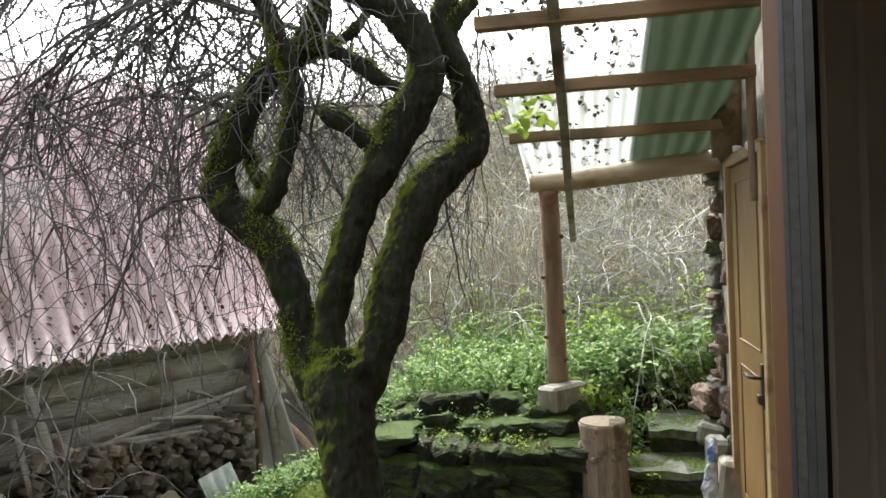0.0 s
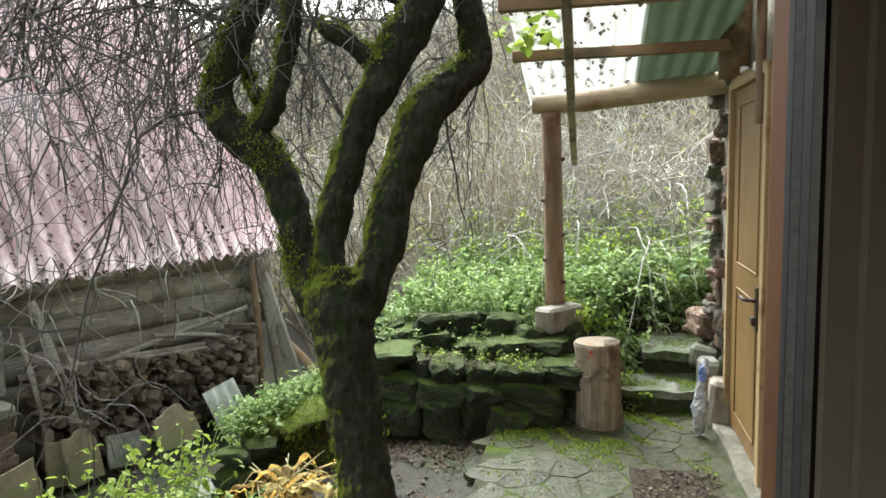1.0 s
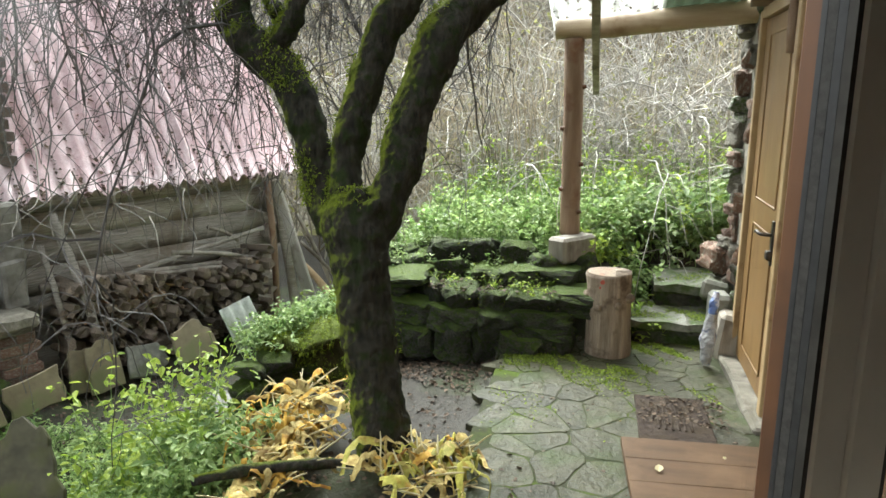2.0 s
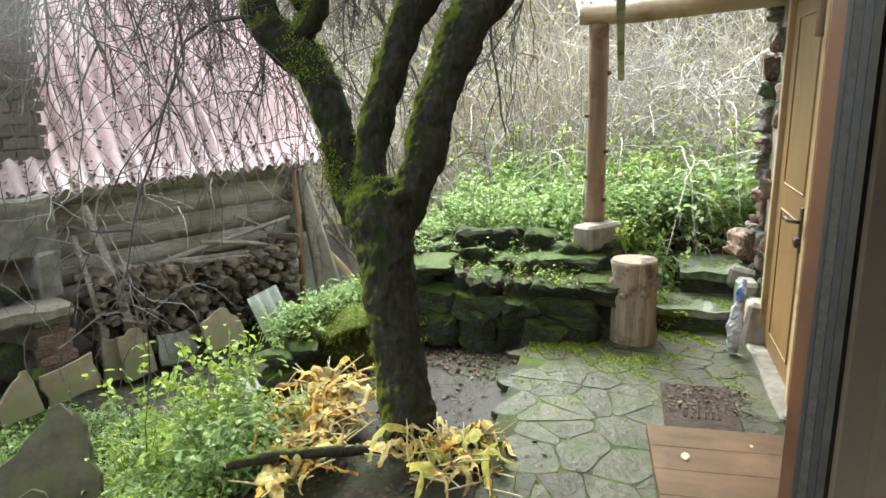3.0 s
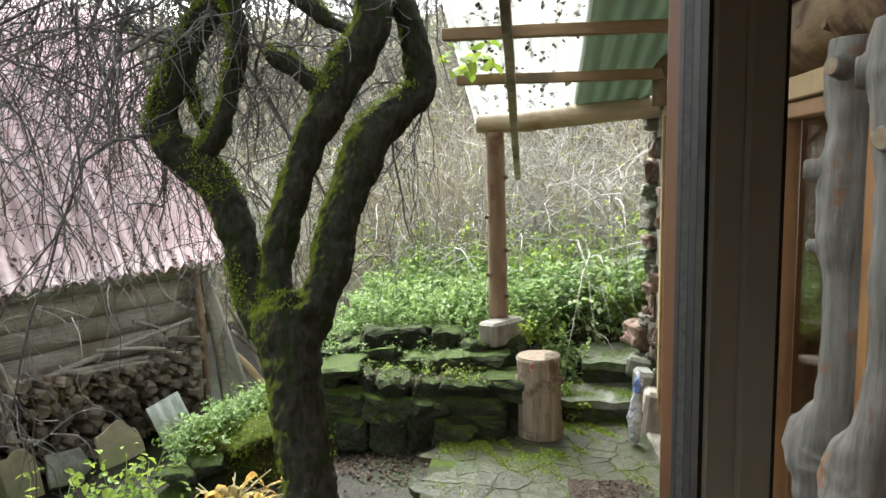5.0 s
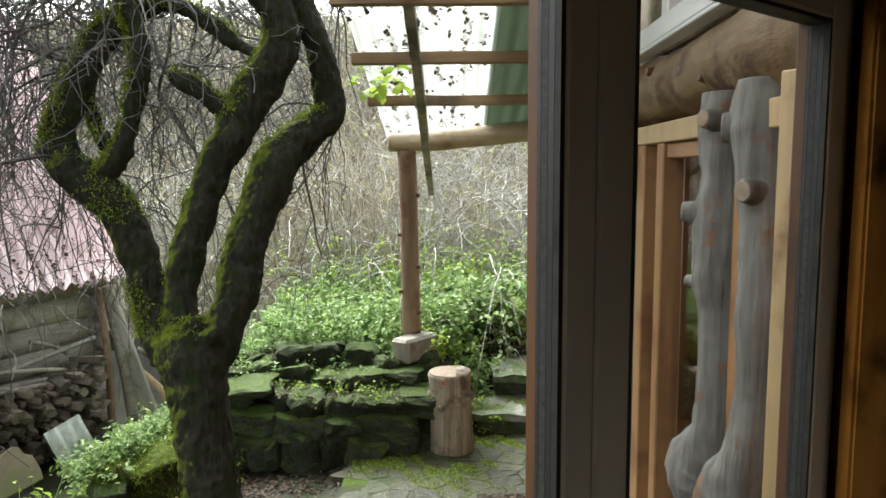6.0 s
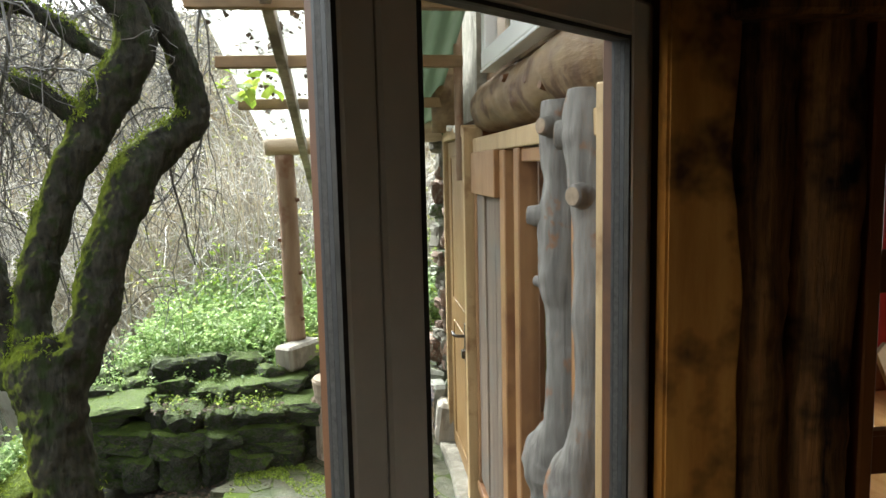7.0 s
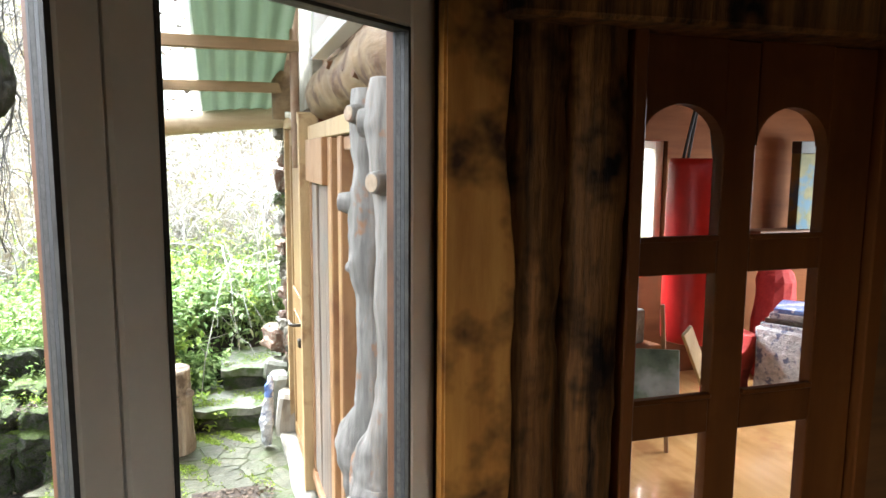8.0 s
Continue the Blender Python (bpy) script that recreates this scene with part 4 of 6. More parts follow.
for y, z, h in ((3.94, 1.45, 0.86), (3.94, 0.52, 0.72)):
    for dy in (-0.24, 0.24):
        part("raised_moulding", box((0.008, 0.014, h), (EX + 0.005, y + dy, z), bevel=0.004), door_wood, leaf)
    for dz in (-h / 2, h / 2):
        part("raised_moulding", box((0.008, 0.47, 0.014), (EX + 0.005, y, z + dz), bevel=0.004), door_wood, leaf)
part("door_frame", box((0.10, 0.06, 2.0), (EX + 0.03, 3.515, 1.02), bevel=0.004), pale_plank, door, "pale wooden jamb")
part("door_frame", box((0.10, 0.05, 2.0), (EX + 0.03, 4.365, 1.02), bevel=0.004), pale_plank, door)
part("door_frame", box((0.098, 0.79, 0.06), (EX + 0.03, 3.94, 2.005), bevel=0.004), pale_plank, door)
handle = part("door_handle", box((0.012, 0.04, 0.22), (EX - 0.002, 3.66, 0.86), bevel=0.004), metal_dark, door, "dark iron lever handle")
part("lever", tube([(EX - 0.01, 3.66, 0.90), (EX - 0.06, 3.66, 0.905), (EX - 0.065, 3.72, 0.91), (EX - 0.06, 3.79, 0.895)], (0.009, 0.009, 0.009, 0.007), 8, fine=3), metal_dark, handle, smooth=True)
part("lock", box((0.03, 0.05, 0.045), (EX - 0.012, 3.66, 0.80), bevel=0.006), metal_dark, handle)

# stones and bricks that stand out of the mortar pier
rng = random.Random(31)
pier = thing("pier_stones", "bricks and stones standing out of the mortared wall end", "masonry", kind="structure")
pier_blocks = [block_mesh("brick", 120 + k, (brick_mat, mortar, tread_rock)[k % 3]) for k in range(9)]
z = 0.58
while z < 2.1:
    h = rng.uniform(0.07, 0.16)
    piece("brick", rng.choice(pier_blocks), Matrix.Translation((EX + 0.05 - rng.choice((-0.02, 0.0, 0.02, 0.035)), 4.96 + rng.uniform(-0.05, 0.04), z + h / 2)) @ pose(0, 0, 0, rng.uniform(-7, 7), rng.uniform(-8, 8), rng.uniform(-20, 20)) @ Matrix.Diagonal((0.13, rng.uniform(0.14, 0.24), h * 1.1, 1)), pier)
    z += h * rng.uniform(0.95, 1.3)
for k in range(26):
    piece("stone", rng.choice(pier_blocks), Matrix.Translation((EX + 0.055, rng.uniform(4.45, 4.95), rng.uniform(0.1, 2.1))) @ pose(0, 0, 0, rng.uniform(-20, 20), 0, rng.uniform(0, 360)) @ Matrix.Diagonal((0.07, 0.16, 0.12, 1)), pier)
piece("brick", block_mesh("brick", 99, brick_mat), Matrix.Translation((EX - 0.06, 5.0, 0.50)) @ pose(0, 0, 0, 6, 9, 22) @ Matrix.Diagonal((0.15, 0.22, 0.18, 1)), pier)
for k, (x, y, z, w, h) in enumerate(((EX - 0.08, 4.62, 0.15, 0.12, 0.38), (EX - 0.03, 4.45, 0.12, 0.14, 0.30), (EX - 0.05, 4.85, 0.32, 0.18, 0.16))):
    ob = part("plinth_stone", box((w, 0.2, h), (x, y, z), (rng.uniform(-4, 4), 4, rng.uniform(-12, 12)), 0.025, wobble=0.04, cuts=2), pale_rock if k != 1 else old_board)
    tagged(ob, "pale rough stone set against the wall foot", "stone")
# posts and honey-coloured pole on the wall over the door
pole = part("wall_pole", tube([(EX - 0.02, 3.60, 1.75), (EX - 0.02, 3.62, 2.3), (EX - 0.01, 3.64, 3.0)], (0.022, 0.024, 0.024), 8, 0.08, 6, fine=4), pole_wood, smooth=True)
tagged(pole, "thin brown pole fixed upright on the wall", "pole")
brace = part("wall_post", tube([(EX + 0.02, 4.3, 2.04), (EX + 0.0, 4.25, 2.5), (EX + 0.02, 4.2, 3.1)], (0.11, 0.10, 0.10), 12, 0.1, 4, fine=4), log_wood, smooth=True)
tagged(brace, "rough honey-coloured log post over the door", "post")

# big log over the glazed front, and the glazed front itself
log = part("log_beam", tube([(EX + 0.13, 1.40, 2.09), (EX + 0.12, 1.9, 2.105), (EX + 0.13, 2.4, 2.095), (EX + 0.12, 2.9, 2.11), (EX + 0.13, 3.5, 2.11)], (0.125, 0.128, 0.12, 0.125, 0.12), 28, 0.16, 4.5, fine=14), log_wood, smooth=True)
for y, z in ((1.72, 2.13), (2.25, 2.10), (2.62, 2.15), (2.05, 2.06)):
    part("knot", tube([(EX + 0.05, y, z), (EX + 0.002, y - 0.01, z + 0.004)], (0.026, 0.013), 10, 0.2, 20, fine=2), brown_wood, log, "dark knot")
tagged(log, "thick honey-coloured log over the glazed wall", "log beam")
up = thing("window_2", "white plastic window above the thick log", "window", kind="structure")
for y in (1.85, 2.40, 2.995):
    part("frame_upright", box((0.06, 0.07, 1.0), (EX + 0.03, y, 2.745), bevel=0.006), outdoor_plastic, up)
part("frame_rail", box((0.062, 1.215, 0.075), (EX + 0.029, 2.4225, 2.280), bevel=0.006), outdoor_plastic, up)
part("sill", box((0.066, 1.25, 0.012), (EX + 0.03, 2.4225, 2.236), bevel=0.003), outdoor_plastic, up)
part("pane", box((0.006, 1.15, 0.95), (EX + 0.05, 2.4225, 2.755), bevel=0), pane_glass, up).visible_shadow = False
glazed = thing("window_3", "oiled wooden glazed front with panes and weathered boards", "window", kind="structure")
GXX = EX + 0.07
part("head_board", box((0.09, 2.0, 0.07), (GXX, 2.47, 1.925), bevel=0.004), pale_plank, glazed)
part("sill_board", box((0.10, 2.0, 0.05), (GXX, 2.47, 0.14), bevel=0.004), frame_wood, glazed)
for y, w, m in ((3.45, 0.06, frame_wood), (2.76, 0.10, frame_wood), (2.50, 0.08, frame_wood), (1.78, 0.06, frame_wood), (1.52, 0.08, frame_wood)):
    part("mullion", box((0.08, w, 1.725), (GXX - 0.002, y, 1.026), bevel=0.005), m, glazed)
for z in (1.86,):
    part("sash_rail", box((0.06, 0.64, 0.05), (GXX, 2.135, z), bevel=0.004), frame_wood, glazed)
part("upper_panel", box((0.05, 0.60, 0.20), (EX + 0.03, 3.115, 1.79), bevel=0.004), frame_wood, glazed, "orange-brown panel")
part("pane", box((0.006, 0.17, 1.66), (GXX + 0.01, 2.625, 1.03), bevel=0), pane_glass, glazed).visible_shadow = False
rngb = random.Random(4)
for k in range(5):
    part("weathered_board", box((0.025, 0.118, 1.50), (GXX - 0.02 + rngb.uniform(-0.01, 0.01), 3.35 - 0.122 * k, 0.94), bevel=0.005, wobble=0.008, cuts=3), weathered_brown, glazed)
part("pane", box((0.006, 0.68, 1.66), (GXX + 0.01, 2.155, 1.03), bevel=0), pane_glass, glazed).visible_shadow = False

# ---- twin silver trunks and the plank beside the window ----
twin = thing("driftwood_column", "pair of bare silver-grey trunks with sawn knots by the window", "tree trunk")
part("trunk", tube([(0.82, 1.93, 0.0), (0.82, 1.93, 0.6), (0.815, 1.955, 0.76), (0.81, 1.975, 0.87), (0.81, 1.965, 0.94), (0.82, 1.915, 1.04), (0.825, 1.90, 1.22), (0.825, 1.905, 1.40), (0.82, 1.915, 1.50), (0.82, 1.92, 1.66), (0.82, 1.915, 1.78), (0.815, 1.92, 1.90), (0.82, 1.925, 2.0)], (0.08, 0.08, 0.092, 0.108, 0.104, 0.078, 0.07, 0.074, 0.082, 0.088, 0.072, 0.076, 0.07), 36, 0.14, 7, fine=12), trunk_grey, twin, smooth=True)
part("trunk", tube([(0.82, 1.68, 0.0), (0.82, 1.68, 0.6), (0.81, 1.70, 0.78), (0.80, 1.73, 0.88), (0.80, 1.73, 0.94), (0.82, 1.685, 1.05), (0.83, 1.665, 1.22), (0.83, 1.665, 1.5), (0.83, 1.67, 1.75), (0.825, 1.69, 1.90), (0.83, 1.69, 2.01)], (0.075, 0.075, 0.09, 0.106, 0.102, 0.076, 0.068, 0.068, 0.074, 0.082, 0.075), 36, 0.14, 7, fine=12), trunk_grey, twin, smooth=True)
for p, d, r in (((0.745, 1.965, 1.675), (-0.9, 0.4, 0.05), 0.028), ((0.765, 1.98, 1.47), (-0.6, 0.8, 0.1), 0.017), ((0.755, 1.87, 1.93), (-0.9, -0.4, 0.05), 0.026), ((0.765, 1.73, 1.90), (-0.9, 0.4, 0.0), 0.036), ((0.768, 1.63, 1.745), (-0.8, -0.5, 0.0), 0.028), ((0.70, 1.71, 0.84), (-0.9, -0.2, 0), 0.026)):
    p, d = Vector(p), Vector(d).normalized()
    knot = part("knot", tube([p - d * 0.03, p + d * 0.005, p + d * 0.03], (r * 1.6, r * 1.15, r * 0.95), 12, 0.14, 12, fine=3), trunk_grey, twin, smooth=True)
    part("sawn_face", tube([p + d * 0.0305, p + d * 0.032], (r * 0.84, r * 0.82), 12, 0.1, 12), grey_cut, knot, "pale sawn face")
plank = part("trim_plank", box((0.034, 0.05, 2.0), (0.766, 1.424, 1.0), (0, 0, 30), 0.004, wobble=0.003), pale_plank)
tagged(plank, "pale planed plank upright beside the window", "plank")

# ---- stump ----
stump = thing("stump", "sawn log stump with bare side, standing on the paving", "stump")
part("log_side", tube([(-0.03, 4.3, -0.02), (-0.03, 4.3, 0.06), (-0.03, 4.3, 0.2), (-0.035, 4.3, 0.35), (-0.045, 4.3, 0.50)], (0.14, 0.142, 0.135, 0.132, 0.136), 28, 0.06, 6, fine=5), stump_bark, stump, smooth=True)
part("top_face", tube([(-0.045, 4.3, 0.499), (-0.045, 4.3, 0.503)], (0.128, 0.126), 28, 0.04, 6), grey_cut, stump, "sawn top face")
for px_, pz_, pw_, ph_ in ((-0.075, 0.465, 0.03, 0.022), (-0.052, 0.445, 0.018, 0.03), (-0.088, 0.43, 0.014, 0.018)):
    part("paint_mark", tube([(px_, 4.172, pz_), (px_, 4.1655, pz_)], (pw_ / 2, pw_ / 2.4), 9, 0.4, 60), faded_red, stump, "faded red paint mark")
for p, d, r in (((-0.09, 4.19, 0.30), (-0.5, -0.8, 0.1), 0.022), ((0.02, 4.18, 0.32), (0.3, -0.9, 0.1), 0.02), ((-0.16, 4.27, 0.36), (-0.9, -0.3, 0.2), 0.03), ((0.09, 4.24, 0.36), (0.9, -0.4, 0.1), 0.025)):
    p, d = Vector(p), Vector(d).normalized()
    part("knot", tube([p - d * 0.02, p + d * 0.012, p + d * 0.025], (r * 1.5, r, r * 0.6), 10, 0.1, 9, fine=3), stump_bark, stump, smooth=True)

stump.matrix_world = pose(0.055, 0.03, 0.012)

# ---- steps ----
for k, (x0, x1, y0, y1, z0, z1) in enumerate(((0.15, 0.68, 4.56, 5.1, -0.03, 0.15), (0.33, 0.76, 4.92, 5.5, 0.12, 0.31))):
    st = thing("stone_step", "mossy stone step with a pale worn slab on top", "step", "stone steps")
    part("riser", box((x1 - x0 - 0.03, y1 - y0, z1 - z0 - 0.05), ((x0 + x1) / 2, (y0 + y1) / 2 + 0.02, (z0 + z1) / 2 - 0.025), (0, 0, 1.5), 0.02, wobble=0.03, cuts=3), rock, st, "dark mossy riser")
    slab_bm = box((x1 - x0, y1 - y0, 0.05), ((x0 + x1) / 2, (y0 + y1) / 2, z1 - 0.028), (0.5, 1, 2 - 3 * k), 0.0, cuts=8)
    for v in slab_bm.verts:
        v.co += noise.noise_vector(v.co * 7) * 0.022 + Vector((0, 0, 0.012 * noise.noise(v.co * 15)))
    part("tread_slab", slab_bm, tread_rock, st)

rt = np.random.default_rng(23)
mt = np.concatenate([np.stack([rt.uniform(0.16, 0.66, 2600), rt.uniform(4.64, 5.0, 2600), np.full(2600, 0.150)], 1), np.stack([rt.uniform(0.34, 0.74, 900), rt.uniform(5.02, 5.4, 900), np.full(900, 0.312)], 1)])
mt = mt[np.sin(mt[:, 0] * 17 + 3 * np.sin(mt[:, 1] * 13)) + rt.normal(0, 0.5, len(mt)) > -0.2]
v, f = leaves(mt, rt.uniform(0.006, 0.016, len(mt)), rt, 0.7, 0.6)
tagged(from_arrays("step_moss", v, f.tolist(), moss_bright), "bright moss growing on the stone steps", "moss", kind="stuff")

# ---- mat, boards and bag by the door ----
mat_ob = thing("door_mat", "dirty brown rubber door mat with grooves on the paving", "mat")
part("mat_base", box((0.345, 0.52, 0.015), (0.347, 3.40, 0.012), (0, 0, 1), 0.004), rubber, mat_ob)
for k in range(6):
    part("rib", box((0.012, 0.28, 0.008), (0.275 + 0.03 * k, 3.40, 0.022), bevel=0.003), rubber, mat_ob)
rq2 = np.random.default_rng(9)
plat = thing("wooden_platform", "worn reddish-brown board platform lying on the paving", "platform")
for k in range(5):
    part("board", box((0.63, 0.1885, 0.032), (0.415 + 0.0133 * k, 3.025 - 0.19 * k, 0.026), (0, 0, 4), 0.0015, wobble=0.001, cuts=4), rust_red, plat)
v, f = leaves(np.array([[0.245, 2.80, 0.048], [0.10, 3.30, 0.024], [0.52, 3.0, 0.048]]), np.array([0.045, 0.022, 0.02]), np.random.default_rng(2), 0.2, 0.8)
tagged(from_arrays("dry_leaf", v, f.tolist(), leaf_stalk), "pale dry leaf fallen on the board platform", "leaf")
v, f = leaves(np.stack([rq2.uniform(0.19, 0.60, 260), rq2.uniform(3.32, 3.66, 260), np.full(260, 0.026)], 1), rq2.uniform(0.012, 0.03, 260), rq2, 0.3, 0.8)
tagged(from_arrays("mat_litter", v, f.tolist(), leaf_dead), "dark crumbled leaves lying on the door mat", "leaves", kind="stuff")
for k in range(2):
    knob = part("insulator", tube([(EX - 0.005, (3.66, 3.95)[k], 2.02 + 0.02 * k), (EX - 0.03, (3.66, 3.95)[k], 2.02 + 0.02 * k), (EX - 0.045, (3.66, 3.95)[k], 2.02 + 0.02 * k)], (0.022 - 0.008 * k, 0.026 - 0.008 * k, 0.016), 12, fine=3), porcelain, smooth=True)
    tagged(knob, "small white porcelain knob on the wall over the door", "insulator", "insulators")
bag = thing("plastic_bag", "crumpled white and blue plastic bag hung by the wall", "bag")
bm = tube([(0.60, 4.20, 0.02), (0.59, 4.20, 0.10), (0.60, 4.21, 0.2), (0.61, 4.22, 0.30), (0.62, 4.23, 0.36)], (0.022, 0.04, 0.042, 0.03, 0.018), 14, 0.5, 16, fine=5)
part("sack", bm, white_sack, bag)
bm = tube([(0.61, 4.22, 0.33), (0.615, 4.22, 0.38), (0.63, 4.24, 0.45)], (0.026, 0.03, 0.016), 12, 0.5, 18, fine=5)
part("blue_wrap", bm, blue_film, bag, "blue patterned wrap")

rq = np.random.default_rng(5)
st = np.array([shed(a, b, c) for a, b, c in zip(rq.uniform(0.4, 4.2, 64), rq.uniform(0.35, 0.95, 64), rq.uniform(0.75, 1.25, 64))])
dd = np.stack([rq.normal(0, 0.6, 64), rq.normal(0, 0.6, 64), rq.normal(-0.5, 0.3, 64)], 1)
pth, p, d = [st], st.copy(), dd / np.linalg.norm(dd, axis=1, keepdims=True)
for k in range(9):
    d = d + rq.normal(0, 0.22, d.shape) + np.array([0, 0, -0.18 if k < 5 else 0.22])
    d /= np.linalg.norm(d, axis=1, keepdims=True)
    p = p + d * rq.uniform(0.06, 0.10, (64, 1))
    pth.append(p.copy())
v, f = many_tubes(np.stack(pth, 1), np.linspace(0.0042, 0.0018, 10)[None] * rq.uniform(0.6, 1.3, (64, 1)), 4)
tagged(from_arrays("dead_vines", v, f.tolist(), pale_twig), "pale bare vines hanging before the shed eave", "vines", kind="stuff")
lit = []
for k in range(3000):
    i = rq.integers(-1, 34)
    up_s = rq.uniform(0, 1) ** 1.6 * 1.9
    s_ = 0.0706 + 0.1413 * i + rq.normal(0, 0.013)
    lit.append(shed(s_, 0.27 - math.cos(radians(PITCH)) * up_s + 0.006, 0.885 - 0.012 * s_ + math.sin(radians(PITCH)) * up_s - 0.018))
v, f = leaves(np.array(lit), rq.uniform(0.015, 0.045, len(lit)), rq, 0.8, 0.8)
tagged(from_arrays("roof_litter", v, f.tolist(), leaf_dead), "dark dead leaves in the grooves of the shed roof", "leaves", kind="stuff")

# ---- interior: trim, inner door, the room behind it ----
bm = box((0.165, 0.05, 2.3), (0.8995, DY - 0.035, 1.25), bevel=0.0, cuts=40)
for v in bm.verts:
    if v.co.x > 0.8995:
        z = v.co.z
        v.co.x += 0.011 * math.sin(z * 5.2 + 0.8) + 0.006 * math.sin(z * 13) - 0.012 + 0.008 * noise.noise(Vector((0, v.co.y * 9, z * 9)))
bmesh.ops.bevel(bm, geom=[e for e in bm.edges if e.is_boundary or e.calc_face_angle(0) > 0.8], offset=0.006, segments=2, affect="EDGES", clamp_overlap=True)
trim = part("window_trim_board", bm, board_burnt)
tagged(trim, "rough live-edge singed board beside the window", "board")
bm = bmesh.new()
for x, r in ((1.04, 0.08), (1.19, 0.085)):
    tube([(x, DY + 0.03, 0.05), (x + 0.005, DY + 0.03, 0.7), (x - 0.005, DY + 0.03, 1.3), (x + 0.005, DY + 0.03, 1.8), (x, DY + 0.03, 2.14)], (r, r * 1.04, r * 0.96, r, r), 40, 0.13, 9, bm=bm, fine=16)
tagged(part("corner_log", bm, burnt, smooth=True), "scorched black logs beside the inner door", "log")
lin = part("lintel_beam", box((3.2, 0.12, 0.24), (2.54, DY - 0.06, 2.215), bevel=0.01, wobble=0.012, cuts=8), burnt)
tagged(lin, "scorched beam over the inner door", "beam")

idoor = thing("door_2", "varnished brown inner door with arched glass panes, closed", "door", kind="structure")
IY = DY + 0.05
part("door_frame", box((0.034, 0.18, 2.1), (1.283, DY + 0.052, 1.10), bevel=0.004), inner_door_wood, idoor)
part("door_frame", box((0.05, 0.12, 2.1), (2.06, DY + 0.06, 1.10), bevel=0.004), inner_door_wood, idoor)
part("door_frame", box((0.74, 0.12, 0.05), (1.665, DY + 0.06, 2.125), bevel=0.004), inner_door_wood, idoor)
PX = ((1.330, 1.562), (1.662, 1.884))
PZ = ((1.612, 1.942), (1.205, 1.526), (0.79, 1.108), (0.375, 0.69))
for x0, x1, nm in ((1.302, 1.328, "stile"), (1.564, 1.660, "mid_stile"), (1.886, 2.03, "stile")):
    part(nm, box((x1 - x0, 0.042, 2.037), ((x0 + x1) / 2, IY, 1.0785), bevel=0.003), inner_door_wood, idoor)
for a, b in PX:
    edges = [0.06] + [z for p in PZ[::-1] for z in p] + [2.09]
    for z0, z1 in zip(edges[::2], edges[1::2]):
        if z1 > 2.0:
            continue
        part("rail", box((b - a + 0.003, 0.04, z1 - z0), ((a + b) / 2, IY, (z0 + z1) / 2), bevel=0.003), inner_door_wood, idoor)
        part("ledge", box((b - a, 0.02, 0.014), ((a + b) / 2, IY - 0.022, z1 + 0.004), bevel=0.003), inner_door_wood, idoor)
    # arched head over the top pane
    bm = bmesh.new()
    n = 16
    arc = [((a + b) / 2 - (b - a) / 2 * math.cos(math.pi * k / n), 1.845 + 0.097 * math.sin(math.pi * k / n)) for k in range(n + 1)]
    for y, flip in ((IY - 0.02, False), (IY + 0.02, True)):
        low = [bm.verts.new((x, y, z)) for x, z in arc]
        top = [bm.verts.new((x, y, 2.099)) for x, z in arc]
        for k in range(n):
            q = (low[k], low[k + 1], top[k + 1], top[k])
            bm.faces.new(q[::-1] if flip else q)
        if flip:
            for k in range(n):
                bm.faces.new((prev[k + 1], prev[k], low[k], low[k + 1]))
        prev = low
    part("arched_head", bm, inner_door_wood, idoor)
    for z0, z1 in PZ:
        part("pane", box((b - a - 0.002, 0.004, z1 - z0), ((a + b) / 2, IY + 0.004, (z0 + z1) / 2), bevel=0), door_glass, idoor).visible_shadow = False

for x0, x1, z0, z1 in ((1.29, 1.33, 0.06, 2.1), (2.0, 2.04, 0.06, 2.1), (1.29, 2.04, 2.07, 2.11)):
    part("door_stop", box((x1 - x0, 0.02, z1 - z0), ((x0 + x1) / 2, IY + 0.034, (z0 + z1) / 2), bevel=0.002), inner_door_wood, idoor)

# far window of the second room
w4 = thing("window_4", "white plastic window in the far board wall", "window", kind="structure")
for x in (2.64, 3.18, 3.72):
    part("frame_upright", box((0.07, 0.06, 0.95), (x, 4.80, 1.475), bevel=0.005), pvc, w4)
for z in (1.03, 1.92):
    part("frame_rail", box((1.01, 0.058, 0.06), (3.18, 4.80, z), bevel=0.005), pvc, w4)
part("pane", box((1.03, 0.005, 0.83), (3.18, 4.815, 1.475), bevel=0), pane_glass, w4).visible_shadow = False

bagp = thing("punching_bag", "long red vinyl punching bag hanging on black straps", "punching bag")
bx, by = 3.57, 4.06
part("bag_body", tube([(bx, by, 0.55), (bx, by, 0.58), (bx, by, 1.2), (bx, by, 1.76), (bx, by, 1.80)], (0.20, 0.22, 0.222, 0.214, 0.17), 28, 0.03, 5, fine=4), red_vinyl, bagp, smooth=True)
for dx, dy in ((-0.15, 0), (0.15, 0), (0, 0.15), (0, -0.15)):
    part("strap", tube([(bx + dx, by + dy, 1.78), (bx + dx * 0.2, by + dy * 0.2, 2.3)], (0.012, 0.012), 6), gasket_black, bagp, "black strap")
part("hook", tube([(bx, by, 2.28), (bx, by, CEIL + 0.15)], (0.012, 0.012), 6), metal_dark, bagp)

box_ob = thing("packed_box", "grey box of papers with a blue folder on top", "box")
part("carton", box((0.54, 0.42, 0.56), (4.36, 3.87, 0.33), (0, 0, 24), 0.018, wobble=0.018, cuts=3), white_sack, box_ob)
